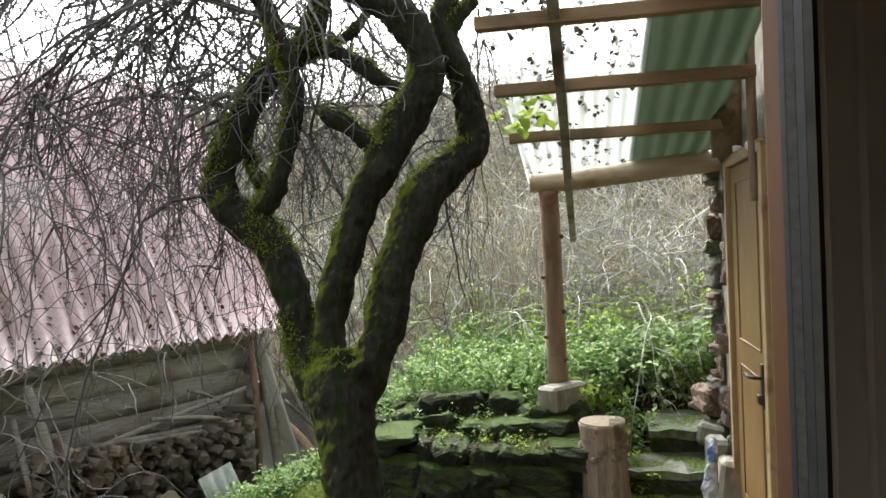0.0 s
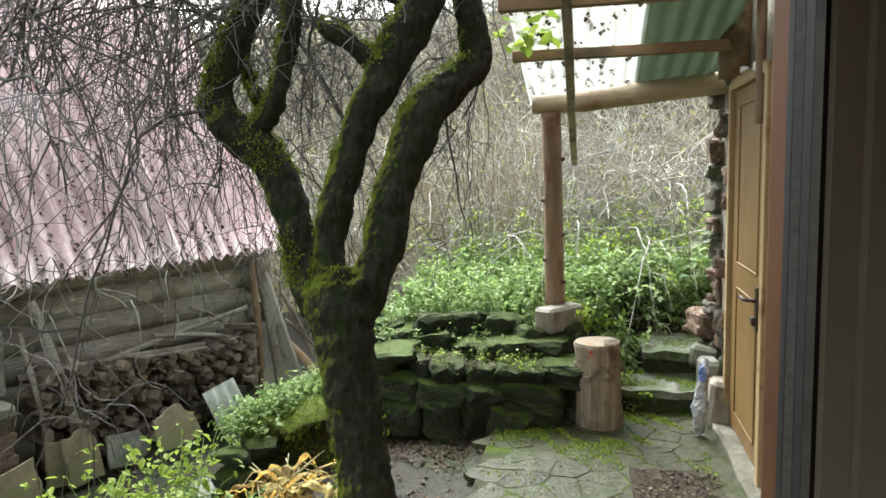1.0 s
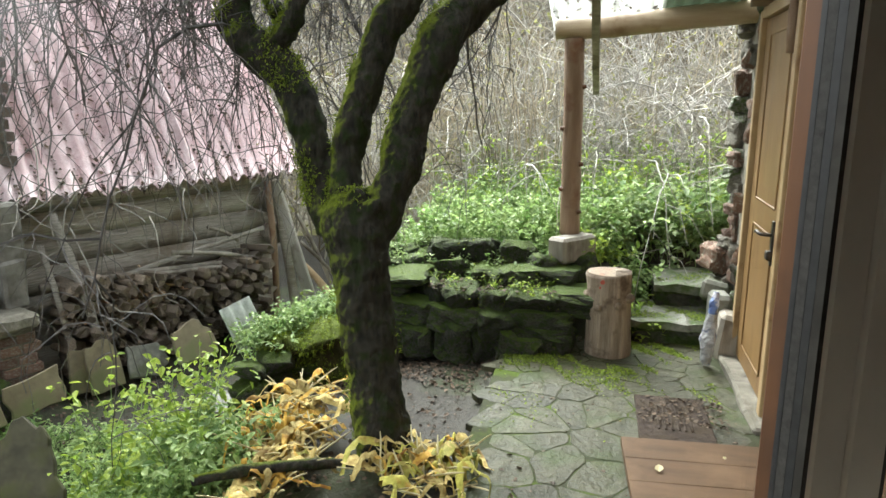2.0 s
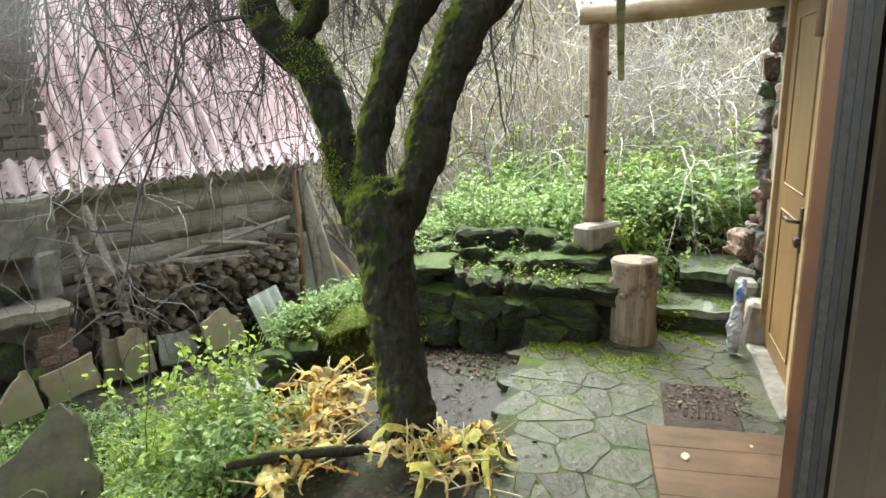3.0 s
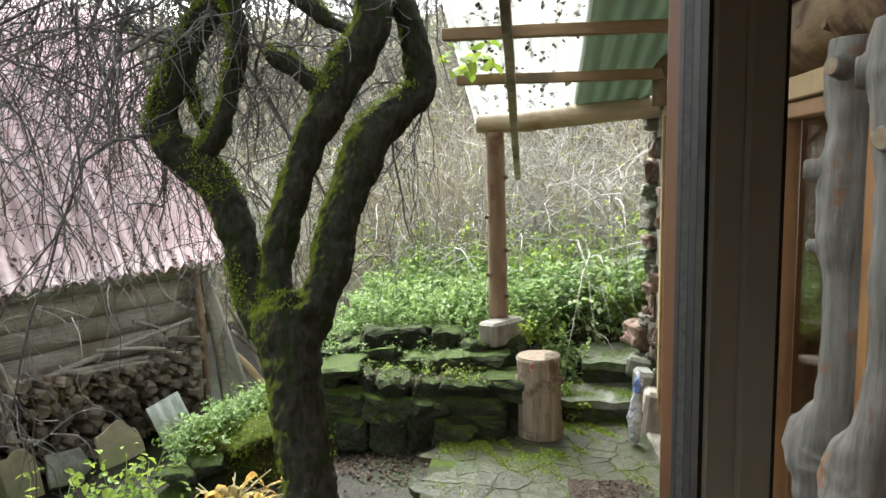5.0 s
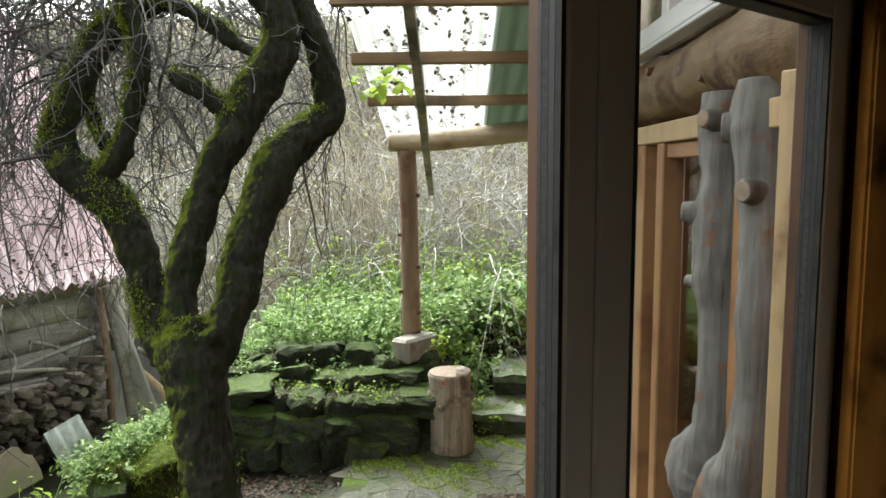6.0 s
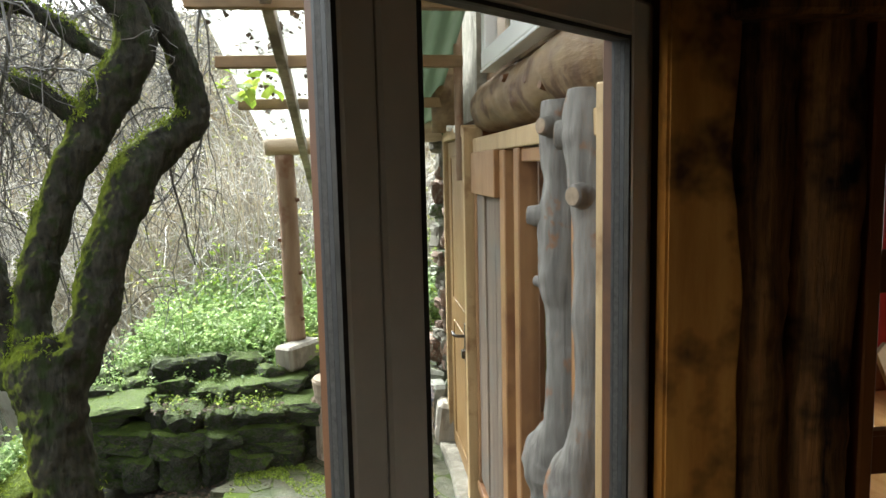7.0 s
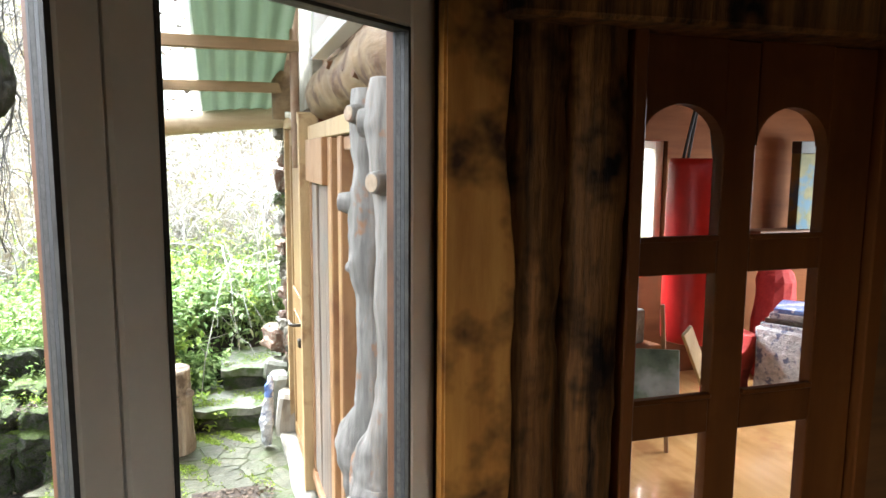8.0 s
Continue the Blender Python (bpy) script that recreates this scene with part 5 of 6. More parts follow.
for k, m in enumerate((white_sack, metal_dark, white_sack, blue_film)):
    part("paper_stack", box((0.49 - 0.035 * k, 0.37, 0.034), (4.36 + 0.012 * k, 3.87, 0.627 + 0.036 * k), (0, 0, 24 + 5 * k), 0.004), m, box_ob)
drape = part("red_blanket", box((0.26, 0.30, 0.46), (3.99, 4.16, 0.27), (0, 10, 30), 0.05, wobble=0.12, cuts=6), red_cloth)
tagged(drape, "crumpled red blanket beside the box", "blanket")
redbag = part("red_bag", tube([(4.60, 4.40, 0.06), (4.60, 4.40, 0.4), (4.60, 4.40, 0.85), (4.60, 4.40, 0.95)], (0.15, 0.17, 0.15, 0.08), 14, 0.2, 7, fine=4), red_cloth)
tagged(redbag, "slack red cloth bag standing behind the box", "bag")
easel = thing("picture_stand", "small dark green landscape panel leaning on wooden legs", "picture")
part("panel", box((0.34, 0.02, 0.42), (2.72, 3.30, 0.50), (-12, 0, -25), 0.003), surface("painted_panel", (0.03, 0.05, 0.03), (0.16, 0.2, 0.14), 5, 3, (0.3, 0.32, 0.3), 0.55, 0.7, 0.5, 0.1), easel, "dark green painted panel")
for dx in (-0.15, 0.17):
    part("leg", tube([(2.72 + dx, 3.34, 0.05), (2.72 + dx * 0.8, 3.40, 0.95)], (0.014, 0.014), 6), frame_wood, easel)
chair = thing("wooden_chair", "brown wooden chair standing by the far window", "chair")
part("seat", box((0.40, 0.40, 0.03), (3.05, 4.15, 0.50), (0, 0, 15), 0.008), room_wood, chair)
for dx, dy in ((-0.17, -0.17), (0.17, -0.17), (-0.17, 0.17), (0.17, 0.17)):
    part("leg", box((0.035, 0.035, 0.44), (3.05 + dx, 4.15 + dy, 0.27), (0, 0, 15), 0.004), room_wood, chair)
for dx in (-0.17, 0.17):
    part("back_post", box((0.03, 0.03, 0.5), (3.05 + dx, 4.34, 0.76), (-6, 0, 15), 0.004), room_wood, chair)
part("back_rail", box((0.36, 0.02, 0.09), (3.05, 4.36, 0.95), (-6, 0, 4), 0.006), room_wood, chair)
screen = part("grey_case", box((0.30, 0.22, 0.24), (3.02, 4.14, 0.64), (0, 0, 15), 0.012), plaster)
tagged(screen, "small grey case on the chair", "case")
plk = part("leaning_plank", box((0.10, 0.025, 0.85), (3.30, 3.55, 0.40), (0, -32, 20), 0.004), pale_plank)
tagged(plk, "pale plank leaning on the red bag", "plank")
shelf_w = part("wall_shelf", box((1.1, 0.22, 0.03), (5.05, 4.60, 1.22), bevel=0.004), brown_wood)
tagged(shelf_w, "dark wooden wall shelf", "shelf")
bott = thing("picture_box", "tall landscape-printed box on the wall shelf", "box")
part("carton", box((0.16, 0.10, 0.62), (4.95, 4.56, 1.55), bevel=0.004), surface("printed_card", (0.06, 0.07, 0.03), (0.16, 0.14, 0.05), 6, 5, (0.05, 0.10, 0.14), 0.5, 0.6, 0.6, 0.05, shine=0.15), bott)
part("lid", box((0.165, 0.105, 0.10), (4.95, 4.56, 1.91), bevel=0.004), gasket_black, bott, "dark lid")

# ---- the old apple tree ----
tree = thing("apple_tree", "old gnarled apple tree with mossy dark limbs and bare twigs", "tree")


wood = bmesh.new()


def limb(points, sides=20, uneven=0.13):
    tube([p[:3] for p in points], [p[3] for p in points], sides, uneven, 5, bm=wood, fine=7)


limb([(-0.93, 2.84, -0.35, 0.194), (-0.945, 2.86, -0.2, 0.16), (-0.96, 2.88, -0.1, 0.136), (-0.97, 2.9, 0.01, 0.129), (-1.01, 2.93, 0.16, 0.122), (-1.04, 2.96, 0.32, 0.116), (-1.07, 2.99, 0.5, 0.118), (-1.1, 3.02, 0.68, 0.131), (-1.13, 3.05, 0.84, 0.151), (-1.14, 3.07, 0.94, 0.165), (-1.16, 3.1, 1.03, 0.155), (-1.17, 3.12, 1.12, 0.078)], 28, 0.16)
limb([(-1.28, 3.1, 0.92, 0.07), (-1.32, 3.12, 1.02, 0.077), (-1.36, 3.14, 1.15, 0.077), (-1.38, 3.16, 1.31, 0.081), (-1.44, 3.18, 1.47, 0.086), (-1.54, 3.2, 1.64, 0.092), (-1.66, 3.22, 1.75, 0.094), (-1.78, 3.25, 1.85, 0.089), (-1.81, 3.27, 1.99, 0.071), (-1.76, 3.28, 2.12, 0.066), (-1.69, 3.3, 2.28, 0.069), (-1.61, 3.32, 2.43, 0.071), (-1.48, 3.35, 2.54, 0.066), (-1.37, 3.38, 2.62, 0.063), (-1.33, 3.4, 2.74, 0.058), (-1.3, 3.42, 2.88, 0.052), (-1.33, 3.44, 3.09, 0.045), (-1.42, 3.45, 3.31, 0.037)], 20)
limb([(-1.63, 3.22, 1.76, 0.059), (-1.5, 3.18, 1.85, 0.049), (-1.43, 3.16, 1.98, 0.044), (-1.38, 3.15, 2.14, 0.044), (-1.34, 3.13, 2.26, 0.042), (-1.35, 3.12, 2.42, 0.042), (-1.39, 3.1, 2.56, 0.043), (-1.44, 3.1, 2.7, 0.044), (-1.52, 3.1, 2.85, 0.039), (-1.64, 3.1, 3.08, 0.028)], 20)
limb([(-1.36, 3.38, 2.61, 0.047), (-1.23, 3.37, 2.57, 0.038), (-1.11, 3.35, 2.51, 0.038), (-1, 3.33, 2.42, 0.037), (-0.87, 3.3, 2.34, 0.031)], 14)
limb([(-1.21, 3.1, 1.03, 0.078), (-1.21, 3.12, 1.18, 0.079), (-1.2, 3.15, 1.32, 0.08), (-1.18, 3.17, 1.47, 0.08), (-1.14, 3.2, 1.6, 0.08), (-1.1, 3.22, 1.73, 0.081), (-1.05, 3.24, 1.85, 0.085), (-0.98, 3.26, 1.98, 0.088), (-0.91, 3.28, 2.11, 0.096), (-0.83, 3.3, 2.23, 0.099), (-0.76, 3.3, 2.36, 0.09), (-0.75, 3.28, 2.47, 0.085), (-0.79, 3.26, 2.59, 0.084), (-0.87, 3.24, 2.7, 0.084), (-1.03, 3.22, 2.8, 0.075), (-1.24, 3.2, 2.91, 0.059), (-1.51, 3.12, 3.01, 0.044)], 20)
limb([(-0.98, 3.26, 2.07, 0.052), (-1.05, 3.24, 2.11, 0.044), (-1.11, 3.2, 2.17, 0.039), (-1.19, 3.18, 2.21, 0.036), (-1.24, 3.17, 2.23, 0.023)], 14)
limb([(-1.05, 3.08, 0.93, 0.091), (-1.02, 3.1, 1.04, 0.097), (-0.99, 3.14, 1.16, 0.098), (-0.95, 3.18, 1.29, 0.099), (-0.93, 3.2, 1.42, 0.097), (-0.9, 3.23, 1.55, 0.097), (-0.85, 3.28, 1.69, 0.101), (-0.8, 3.33, 1.83, 0.105), (-0.72, 3.4, 1.93, 0.099), (-0.63, 3.46, 2.01, 0.083), (-0.56, 3.49, 2.09, 0.071), (-0.57, 3.48, 2.21, 0.07), (-0.59, 3.46, 2.35, 0.07), (-0.62, 3.43, 2.47, 0.064), (-0.67, 3.41, 2.59, 0.064), (-0.68, 3.4, 2.71, 0.058), (-0.63, 3.4, 2.83, 0.05), (-0.54, 3.4, 3.01, 0.04)], 20)
limb([(-0.66, 3.41, 2.62, 0.048), (-0.59, 3.4, 2.7, 0.04), (-0.49, 3.4, 2.8, 0.031)], 14)
limb([(-1.61, 3.3, 1.92, 0.04), (-1.78, 3.5, 2.19, 0.033), (-1.7, 3.6, 2.47, 0.034), (-1.5, 3.7, 2.65, 0.031), (-1.26, 3.8, 2.81, 0.031), (-1.08, 3.9, 3.1, 0.029)], 12)

# knobs and burrs
for p, r in (((-1.12, 3.02, 1.10), 0.045), ((-1.74, 3.2, 1.81), 0.085), ((-1.84, 3.26, 1.90), 0.08), ((-0.66, 3.40, 2.50), 0.05), ((-0.57, 3.46, 2.06), 0.06), ((-1.03, 2.97, 1.07), 0.04)):
    bmesh.ops.create_icosphere(wood, subdivisions=2, radius=r, matrix=Matrix.Translation(p))
trunk = part("trunk", wood, bark, tree, smooth=True)
blend = trunk.modifiers.new("blend", "REMESH")
blend.mode, blend.voxel_size, blend.use_smooth_shade = "VOXEL", 0.011, True
soft_join = trunk.modifiers.new("soft_join", "SMOOTH")
soft_join.factor, soft_join.iterations = 0.5, 4
for nm, size, depth in (("lumps", 0.11, 0.035), ("ridges", 0.03, 0.016)):
    tex = bpy.data.textures.new(nm, "CLOUDS")
    tex.noise_scale, tex.noise_depth = size, 2
    dsp = trunk.modifiers.new(nm, "DISPLACE")
    dsp.texture, dsp.strength, dsp.mid_level, dsp.texture_coords = tex, depth, 0.5, "GLOBAL"

rg = np.random.default_rng(11)


def wander(start, head, length, steps, curl, sag):
    """Bent shoots: start (n,3), heading (n,3), length (n,), steps; curl: random turning; sag: pull downwards."""
    n = len(start)
    p, d = start.copy(), head / (np.linalg.norm(head, axis=1, keepdims=True) + 1e-9)
    out = [p.copy()]
    for k in range(steps):
        d = d + rg.normal(0, curl, (n, 3)) + np.array([0, 0, -1.0]) * sag * (k + 1) / steps
        d /= np.linalg.norm(d, axis=1, keepdims=True) + 1e-9
        p = p + d * (length / steps)[:, None]
        out.append(p.copy())
    return np.stack(out, 1)


def taper(n, steps, r0, r1):
    return np.linspace(r0, r1, steps + 1)[None] * rg.uniform(0.7, 1.3, (n, 1))


def keep_off_house(paths):
    ends = paths[..., 0].max(1)
    low = paths[..., 2].min(1) - ground_z(paths[..., 0], paths[..., 1]).max(1)
    near = (paths[..., 1] * 0.73 - paths[..., 0] * 0.68).min(1)
    return (low > 0.05) & (near > 0.75) & ~((ends > -0.55) & (paths[..., 1].min(1) < 5.3))


def crown(name, origins, n_main, length, spread, up, sag, sub, subsub, r=0.012):
    """Boughs from given places, shoots off them and twigs off those, as one mesh of many fine tubes."""
    o = np.array(origins)[rg.integers(0, len(origins), n_main)]
    head = rg.normal(0, 1, (n_main, 3)) * np.array(spread) + np.array(up)
    main = wander(o, head, length * rg.uniform(0.6, 1.2, n_main), 10, 0.22, sag)
    main = main[keep_off_house(main)]
    vs, fs, base = [], [], 0
    level, rad = main, r
    for cnt, ln, sg in ((0, 0, 0), (sub, length * 0.5, sag * 1.5), (subsub, length * 0.26, sag * 1.2)):
        if cnt:
            k = rg.integers(2, level.shape[1] - 1, (len(level), cnt))
            st = np.take_along_axis(level, k[..., None], 1).reshape(-1, 3)
            dirs = np.repeat(level[:, -1] - level[:, 0], cnt, 0)
            dirs /= np.linalg.norm(dirs, axis=1, keepdims=True) + 1e-9
            level = wander(st, dirs * 0.6 + rg.normal(0, 0.75, st.shape), ln * rg.uniform(0.4, 1.2, len(st)), 7, 0.26, sg)
            level = level[keep_off_house(level)]
            rad *= 0.5
        v, f = many_tubes(level, taper(len(level), level.shape[1] - 1, rad, max(rad * 0.4, 0.0019)), 4 if rad > 0.006 else 3)
        vs.append(v)
        fs.append(f + base)
        base += len(v)
    return from_arrays(name, np.concatenate(vs), np.concatenate(fs).tolist(), twig_bark, tree)


crown("crown", [(-1.48, 3.45, 3.4), (-1.73, 3.1, 3.2), (-1.6, 3.2, 3.0), (-1.88, 3.1, 3.15), (-1.4, 3.38, 2.7), (-1.5, 3.1, 2.8)], 22, 2.6, (0.5, 0.7, 0.25), (-1.0, 0.0, 0.1), 0.33, 7, 5, 0.014)
crown("crown", [(-1.88, 3.1, 3.15), (-1.75, 3.28, 1.85), (-1.72, 3.32, 2.4), (-1.6, 3.2, 3.0)], 10, 1.9, (0.5, 0.9, 0.3), (-0.7, 0.1, 0.35), 0.5, 8, 6, 0.010)
crown("crown", [(-0.52, 3.4, 3.0), (-0.68, 3.4, 2.8), (-1.08, 3.9, 3.1), (-0.6, 3.55, 2.15), (-1.26, 3.8, 2.8)], 12, 1.8, (0.5, 0.5, 0.3), (0.15, 0.8, 0.1), 0.4, 8, 6, 0.011)
crown("crown", [(-1.25, 3.17, 2.27), (-1.7, 3.6, 2.47), (-1.5, 3.7, 2.65), (-0.9, 3.35, 2.4), (-1.3, 3.3, 3.0)], 10, 1.3, (0.8, 0.6, 0.5), (0.0, 0.6, 0.2), 0.2, 7, 6, 0.010)

crown("crown", [(-1.48, 3.45, 3.4), (-1.73, 3.1, 3.2), (-1.88, 3.1, 3.15), (-1.36, 3.42, 3.1), (-1.7, 3.3, 2.5), (-1.3, 3.2, 2.9)], 20, 1.7, (0.7, 0.8, 0.5), (-0.6, 0.3, 0.25), 0.12, 7, 6, 0.008)
crown("crown", [(-1.48, 3.45, 3.4), (-1.36, 3.42, 3.1), (-1.88, 3.1, 3.15), (-1.59, 3.2, 3.0), (-1.73, 3.1, 3.2)], 16, 1.6, (0.8, 0.6, 0.4), (-0.5, 0.3, 0.6), 0.1, 8, 6, 0.008)
crown("crown", [(-1.42, 3.45, 3.3), (-1.64, 3.1, 3.05), (-1.51, 3.12, 3.0), (-1.3, 3.42, 2.9), (-1.24, 3.2, 2.9), (-1.69, 3.3, 2.3)], 21, 2.0, (0.6, 0.8, 0.35), (-1.0, 0.35, 0.35), 0.14, 8, 6, 0.008)
crown("crown", [(-1.3, 3.42, 2.9), (-1.4, 3.1, 2.6), (-0.87, 3.24, 2.7), (-0.63, 3.4, 2.85), (-1.24, 3.17, 2.23), (-1.05, 3.35, 2.5)], 9, 0.9, (0.9, 0.6, 0.5), (0.0, 0.5, 0.35), 0.08, 7, 5, 0.007)
# moss tufts along the upper sides of the limbs
tufts = []
random.seed(17)
for p in trunk.data.polygons:
    c, n = p.center, p.normal
    nz = n.z * 0.9 - n.x * 0.25 + noise.noise(c * 4.0) * 1.1
    if c.x < -1.26 and c.z > 1.05:
        nz += 0.5 - 0.35 * n.x
    if 0.7 <= c.z < 1.3 and c.x > -1.34:
        nz -= 0.75
    if c.z < 0.7:
        nz += 1.1 * abs(n.x) - 0.55
    if nz > 0.62 and c.z > 0.0 and p.area < 0.01:
        for _ in range(10 if c.x < -1.26 and c.z > 1.0 else 6):
            tufts.append(tuple(c + n * 0.004 + Vector([random.uniform(-0.018, 0.018) for _ in range(3)])))
tp = np.array(tufts)
v, f = leaves(tp, rg.uniform(0.010, 0.026, len(tp)), rg, 0.9, 0.35)
from_arrays("moss", v, f.tolist(), moss_tuft, tree)

# ---- dry stone wall of the raised bed ----
wall = thing("dry_stone_wall", "low mossy dry stone wall with flat cap stones", "stone wall")
rng = random.Random(5)
blocks = [block_mesh("stone", 70 + k, rock) for k in range(12)]
z = -0.10
for row, (h, ww) in enumerate(((0.20, 0.30), (0.15, 0.26), (0.13, 0.30), (0.10, 0.22))):
    x = -1.66 + rng.uniform(0, 0.12)
    while x < -0.26:
        w = ww * rng.uniform(0.65, 1.35)
        if not (row >= 2 and -1.60 < x < -1.12):
            front = 4.17 + 0.035 * row + 0.10 * max(0, -x - 0.9) + (0.16 if row == 3 else 0)
            piece("stone", rng.choice(blocks), Matrix.Translation((x + w / 2, front + rng.uniform(-0.025, 0.025) + 0.14, z + h / 2 + rng.uniform(-0.015, 0.015))) @ pose(0, 0, 0, rng.uniform(-6, 6), rng.uniform(-7, 7), rng.choice((0, 180)) + rng.uniform(-9, 9)) @ Matrix.Diagonal((w * 1.12, 0.34, h * rng.uniform(1.1, 1.3), 1)), wall)
        x += w * 0.96
    z += h * 0.95
for k, (x, y, z, a, b, c, t) in enumerate(((-1.36, 4.40, 0.385, 0.48, 0.34, 0.06, 4), (-0.72, 4.42, 0.28, 0.36, 0.34, 0.07, -6), (-0.42, 4.50, 0.30, 0.30, 0.3, 0.08, 10), (-1.08, 4.75, 0.48, 0.30, 0.16, 0.16, 20), (-0.86, 4.78, 0.47, 0.26, 0.2, 0.18, -10), (-0.60, 4.78, 0.46, 0.24, 0.22, 0.18, 12), (-0.42, 4.62, 0.42, 0.20, 0.2, 0.17, 30), (-0.34, 4.44, 0.12, 0.24, 0.22, 0.26, 15), (-0.24, 4.80, 0.40, 0.32, 0.28, 0.2, 0), (-1.22, 4.95, 0.46, 0.3, 0.2, 0.14, 0), (-1.05, 4.40, 0.24, 0.2, 0.2, 0.2, 40), (-0.90, 4.42, 0.20, 0.2, 0.2, 0.14, 0), (-1.5, 4.6, 0.22, 0.22, 0.4, 0.3, 0))):
    piece("stone", blocks[k % 12], Matrix.Translation((x, y, z)) @ pose(0, 0, 0, rng.uniform(-7, 7), rng.uniform(-9, 9), t) @ Matrix.Diagonal((a * 1.05, b, c * 1.3, 1)), wall)
for k in range(9):
    piece("stone", rocks[(k * 3) % 10], Matrix.Translation((-1.60 + 0.10 * (k % 5), 4.58, 0.08 + 0.16 * (k // 5))) @ pose(0, 0, 0, 8, 0, 30 * k) @ Matrix.Diagonal((0.22, 0.2, 0.22, 1)), wall)
for k in range(30):
    x, t = rng.uniform(-1.6, -0.16), rng.uniform(0, 1)
    w = rng.uniform(0.12, 0.28)
    piece("stone", rng.choice(blocks), Matrix.Translation((x, 4.50 + 0.34 * t, 0.28 + 0.17 * t)) @ pose(0, 0, 0, rng.uniform(-20, 20), rng.uniform(-15, 15), rng.uniform(0, 360)) @ Matrix.Diagonal((w, w * 0.9, w * 0.75, 1)), wall)
# overgrown low wall left of the tree
mound = box((0.62, 0.50, 0.46), (0, 0, 0), (0, 0, 0), 0.0, cuts=14)
for v in mound.verts:
    v.co += noise.noise_vector(v.co * 4.2) * 0.10 + noise.noise_vector(v.co * 13) * 0.035
    v.co.x *= 1 - 0.25 * (v.co.z + 0.2)
mound = part("wall_end", mound, wall_moss, smooth=True)
mound.matrix_world = pose(-1.84, 4.06, -0.13, 0, 0, 32)
tagged(mound, "crumbled wall end thickly covered with moss", "stone wall")
mm = []
for q in mound.data.polygons:
    w = mound.matrix_world @ q.center
    if noise.noise(w * 6) > -0.25:
        mm += [tuple(w + Vector([rg.uniform(-0.02, 0.02), rg.uniform(-0.02, 0.02), rg.uniform(-0.02, 0.02)])) for _ in range(14)]
mm = np.array(mm)
v, f = leaves(mm, rg.uniform(0.010, 0.030, len(mm)), rg, 0.9, 0.35)
tagged(from_arrays("mound_moss", v, f.tolist(), moss_tuft), "shaggy green moss on the crumbled wall end", "moss", kind="stuff")
low = thing("overgrown_wall", "low crumbling stone wall end with moss and hanging weeds", "stone wall")
for row in range(4):
    for k in range(5):
        f = k / 4
        piece("stone", rng.choice(rocks), Matrix.Translation((-2.02 + 0.36 * f + rng.uniform(-0.03, 0.03), 3.55 + 0.75 * f, -0.36 + 0.11 * row + 0.05 * f)) @ pose(0, 0, 0, rng.uniform(-10, 10), 0, rng.uniform(0, 360)) @ Matrix.Diagonal((0.26, 0.26, 0.17, 1)), low)
for k, (x, y, r) in enumerate(((-2.25, 3.75, 0.34), (-2.05, 3.5, 0.24), (-2.5, 4.0, 0.26), (-1.75, 3.25, 0.24), (-1.6, 3.1, 0.2))):
    ob = new("flat_stone", pale_rocks[k])
    ob.matrix_world = Matrix.Translation((x, y, float(ground_z(x, y)) + 0.02)) @ pose(0, 0, 0, 5, 4, 40 * k) @ Matrix.Diagonal((r, r * 0.8, 0.12, 1))
    tagged(ob, "pale flat stone lying in the garden soil", "stone", "stones in the soil")

wm = []
for ob in wall.children:
    k = ob.matrix_basis
    for _ in range(46):
        q = Vector((rg.uniform(-0.5, 0.5), rg.uniform(-0.5, 0.1), rg.uniform(0.05, 0.5)))
        w = k @ q
        if noise.noise(w * 5.5) > 0.05 and w.z < 0.62:
            wm.append(tuple(w))
wm = np.array(wm)
wm = np.repeat(wm, 3, 0) + rg.normal(0, 0.014, (len(wm) * 3, 3))
v, f = leaves(wm, rg.uniform(0.008, 0.02, len(wm)), rg, 0.9, 0.45)
tagged(from_arrays("wall_moss", v, f.tolist(), moss_tuft), "green moss cushions on the dry stone wall", "moss", kind="stuff")

# ---- weeds, shrubs and leaves ----


def herb(name, centres, height, per, size, material, label, category, stems=True, droop=0.45, narrow=0.55, lean=0.25, kind="stuff"):
    """Many upright stalks with leaves along them."""
    c = np.asarray(centres)
    n = len(c)
    head = np.stack([rg.normal(0, lean, n), rg.normal(0, lean, n), np.ones(n)], 1)
    path = wander(c, head, height * rg.uniform(0.5, 1.15, n), 6, 0.1, 0.1)
    top = tagged(new(name), label, category, kind=kind)
    if stems:
        v, f = many_tubes(path, taper(n, 6, 0.0035, 0.0015), 3)
        from_arrays("stalk", v, f.tolist(), leaf_green if material is not leaf_yellow else leaf_stalk, top)
    k = rg.integers(1, 7, (n, per))
    pl = np.take_along_axis(path, k[..., None], 1).reshape(-1, 3) + rg.normal(0, 0.022, (n * per, 3))
    v, f = leaves(pl, size * rg.uniform(0.5, 1.3, len(pl)), rg, droop, narrow)
    from_arrays("leaf", v, f.tolist(), material, top)
    return top


def scatter(n, x0, x1, y0, y1, lift=0.0):
    x, y = rg.uniform(x0, x1, n), rg.uniform(y0, y1, n)
    return np.stack([x, y, ground_z(x, y) + lift], 1)


herb("weed_bed", scatter(1250, -1.7, 0.15, 4.95, 7.3), 0.42, 26, 0.046, leaf_green, "bright green nettles and weeds on the raised bed", "weeds")
herb("weed_bed", scatter(650, 0.1, 1.8, 5.55, 7.4), 0.42, 22, 0.055, leaf_green, "bright green nettles and weeds on the raised bed", "weeds")
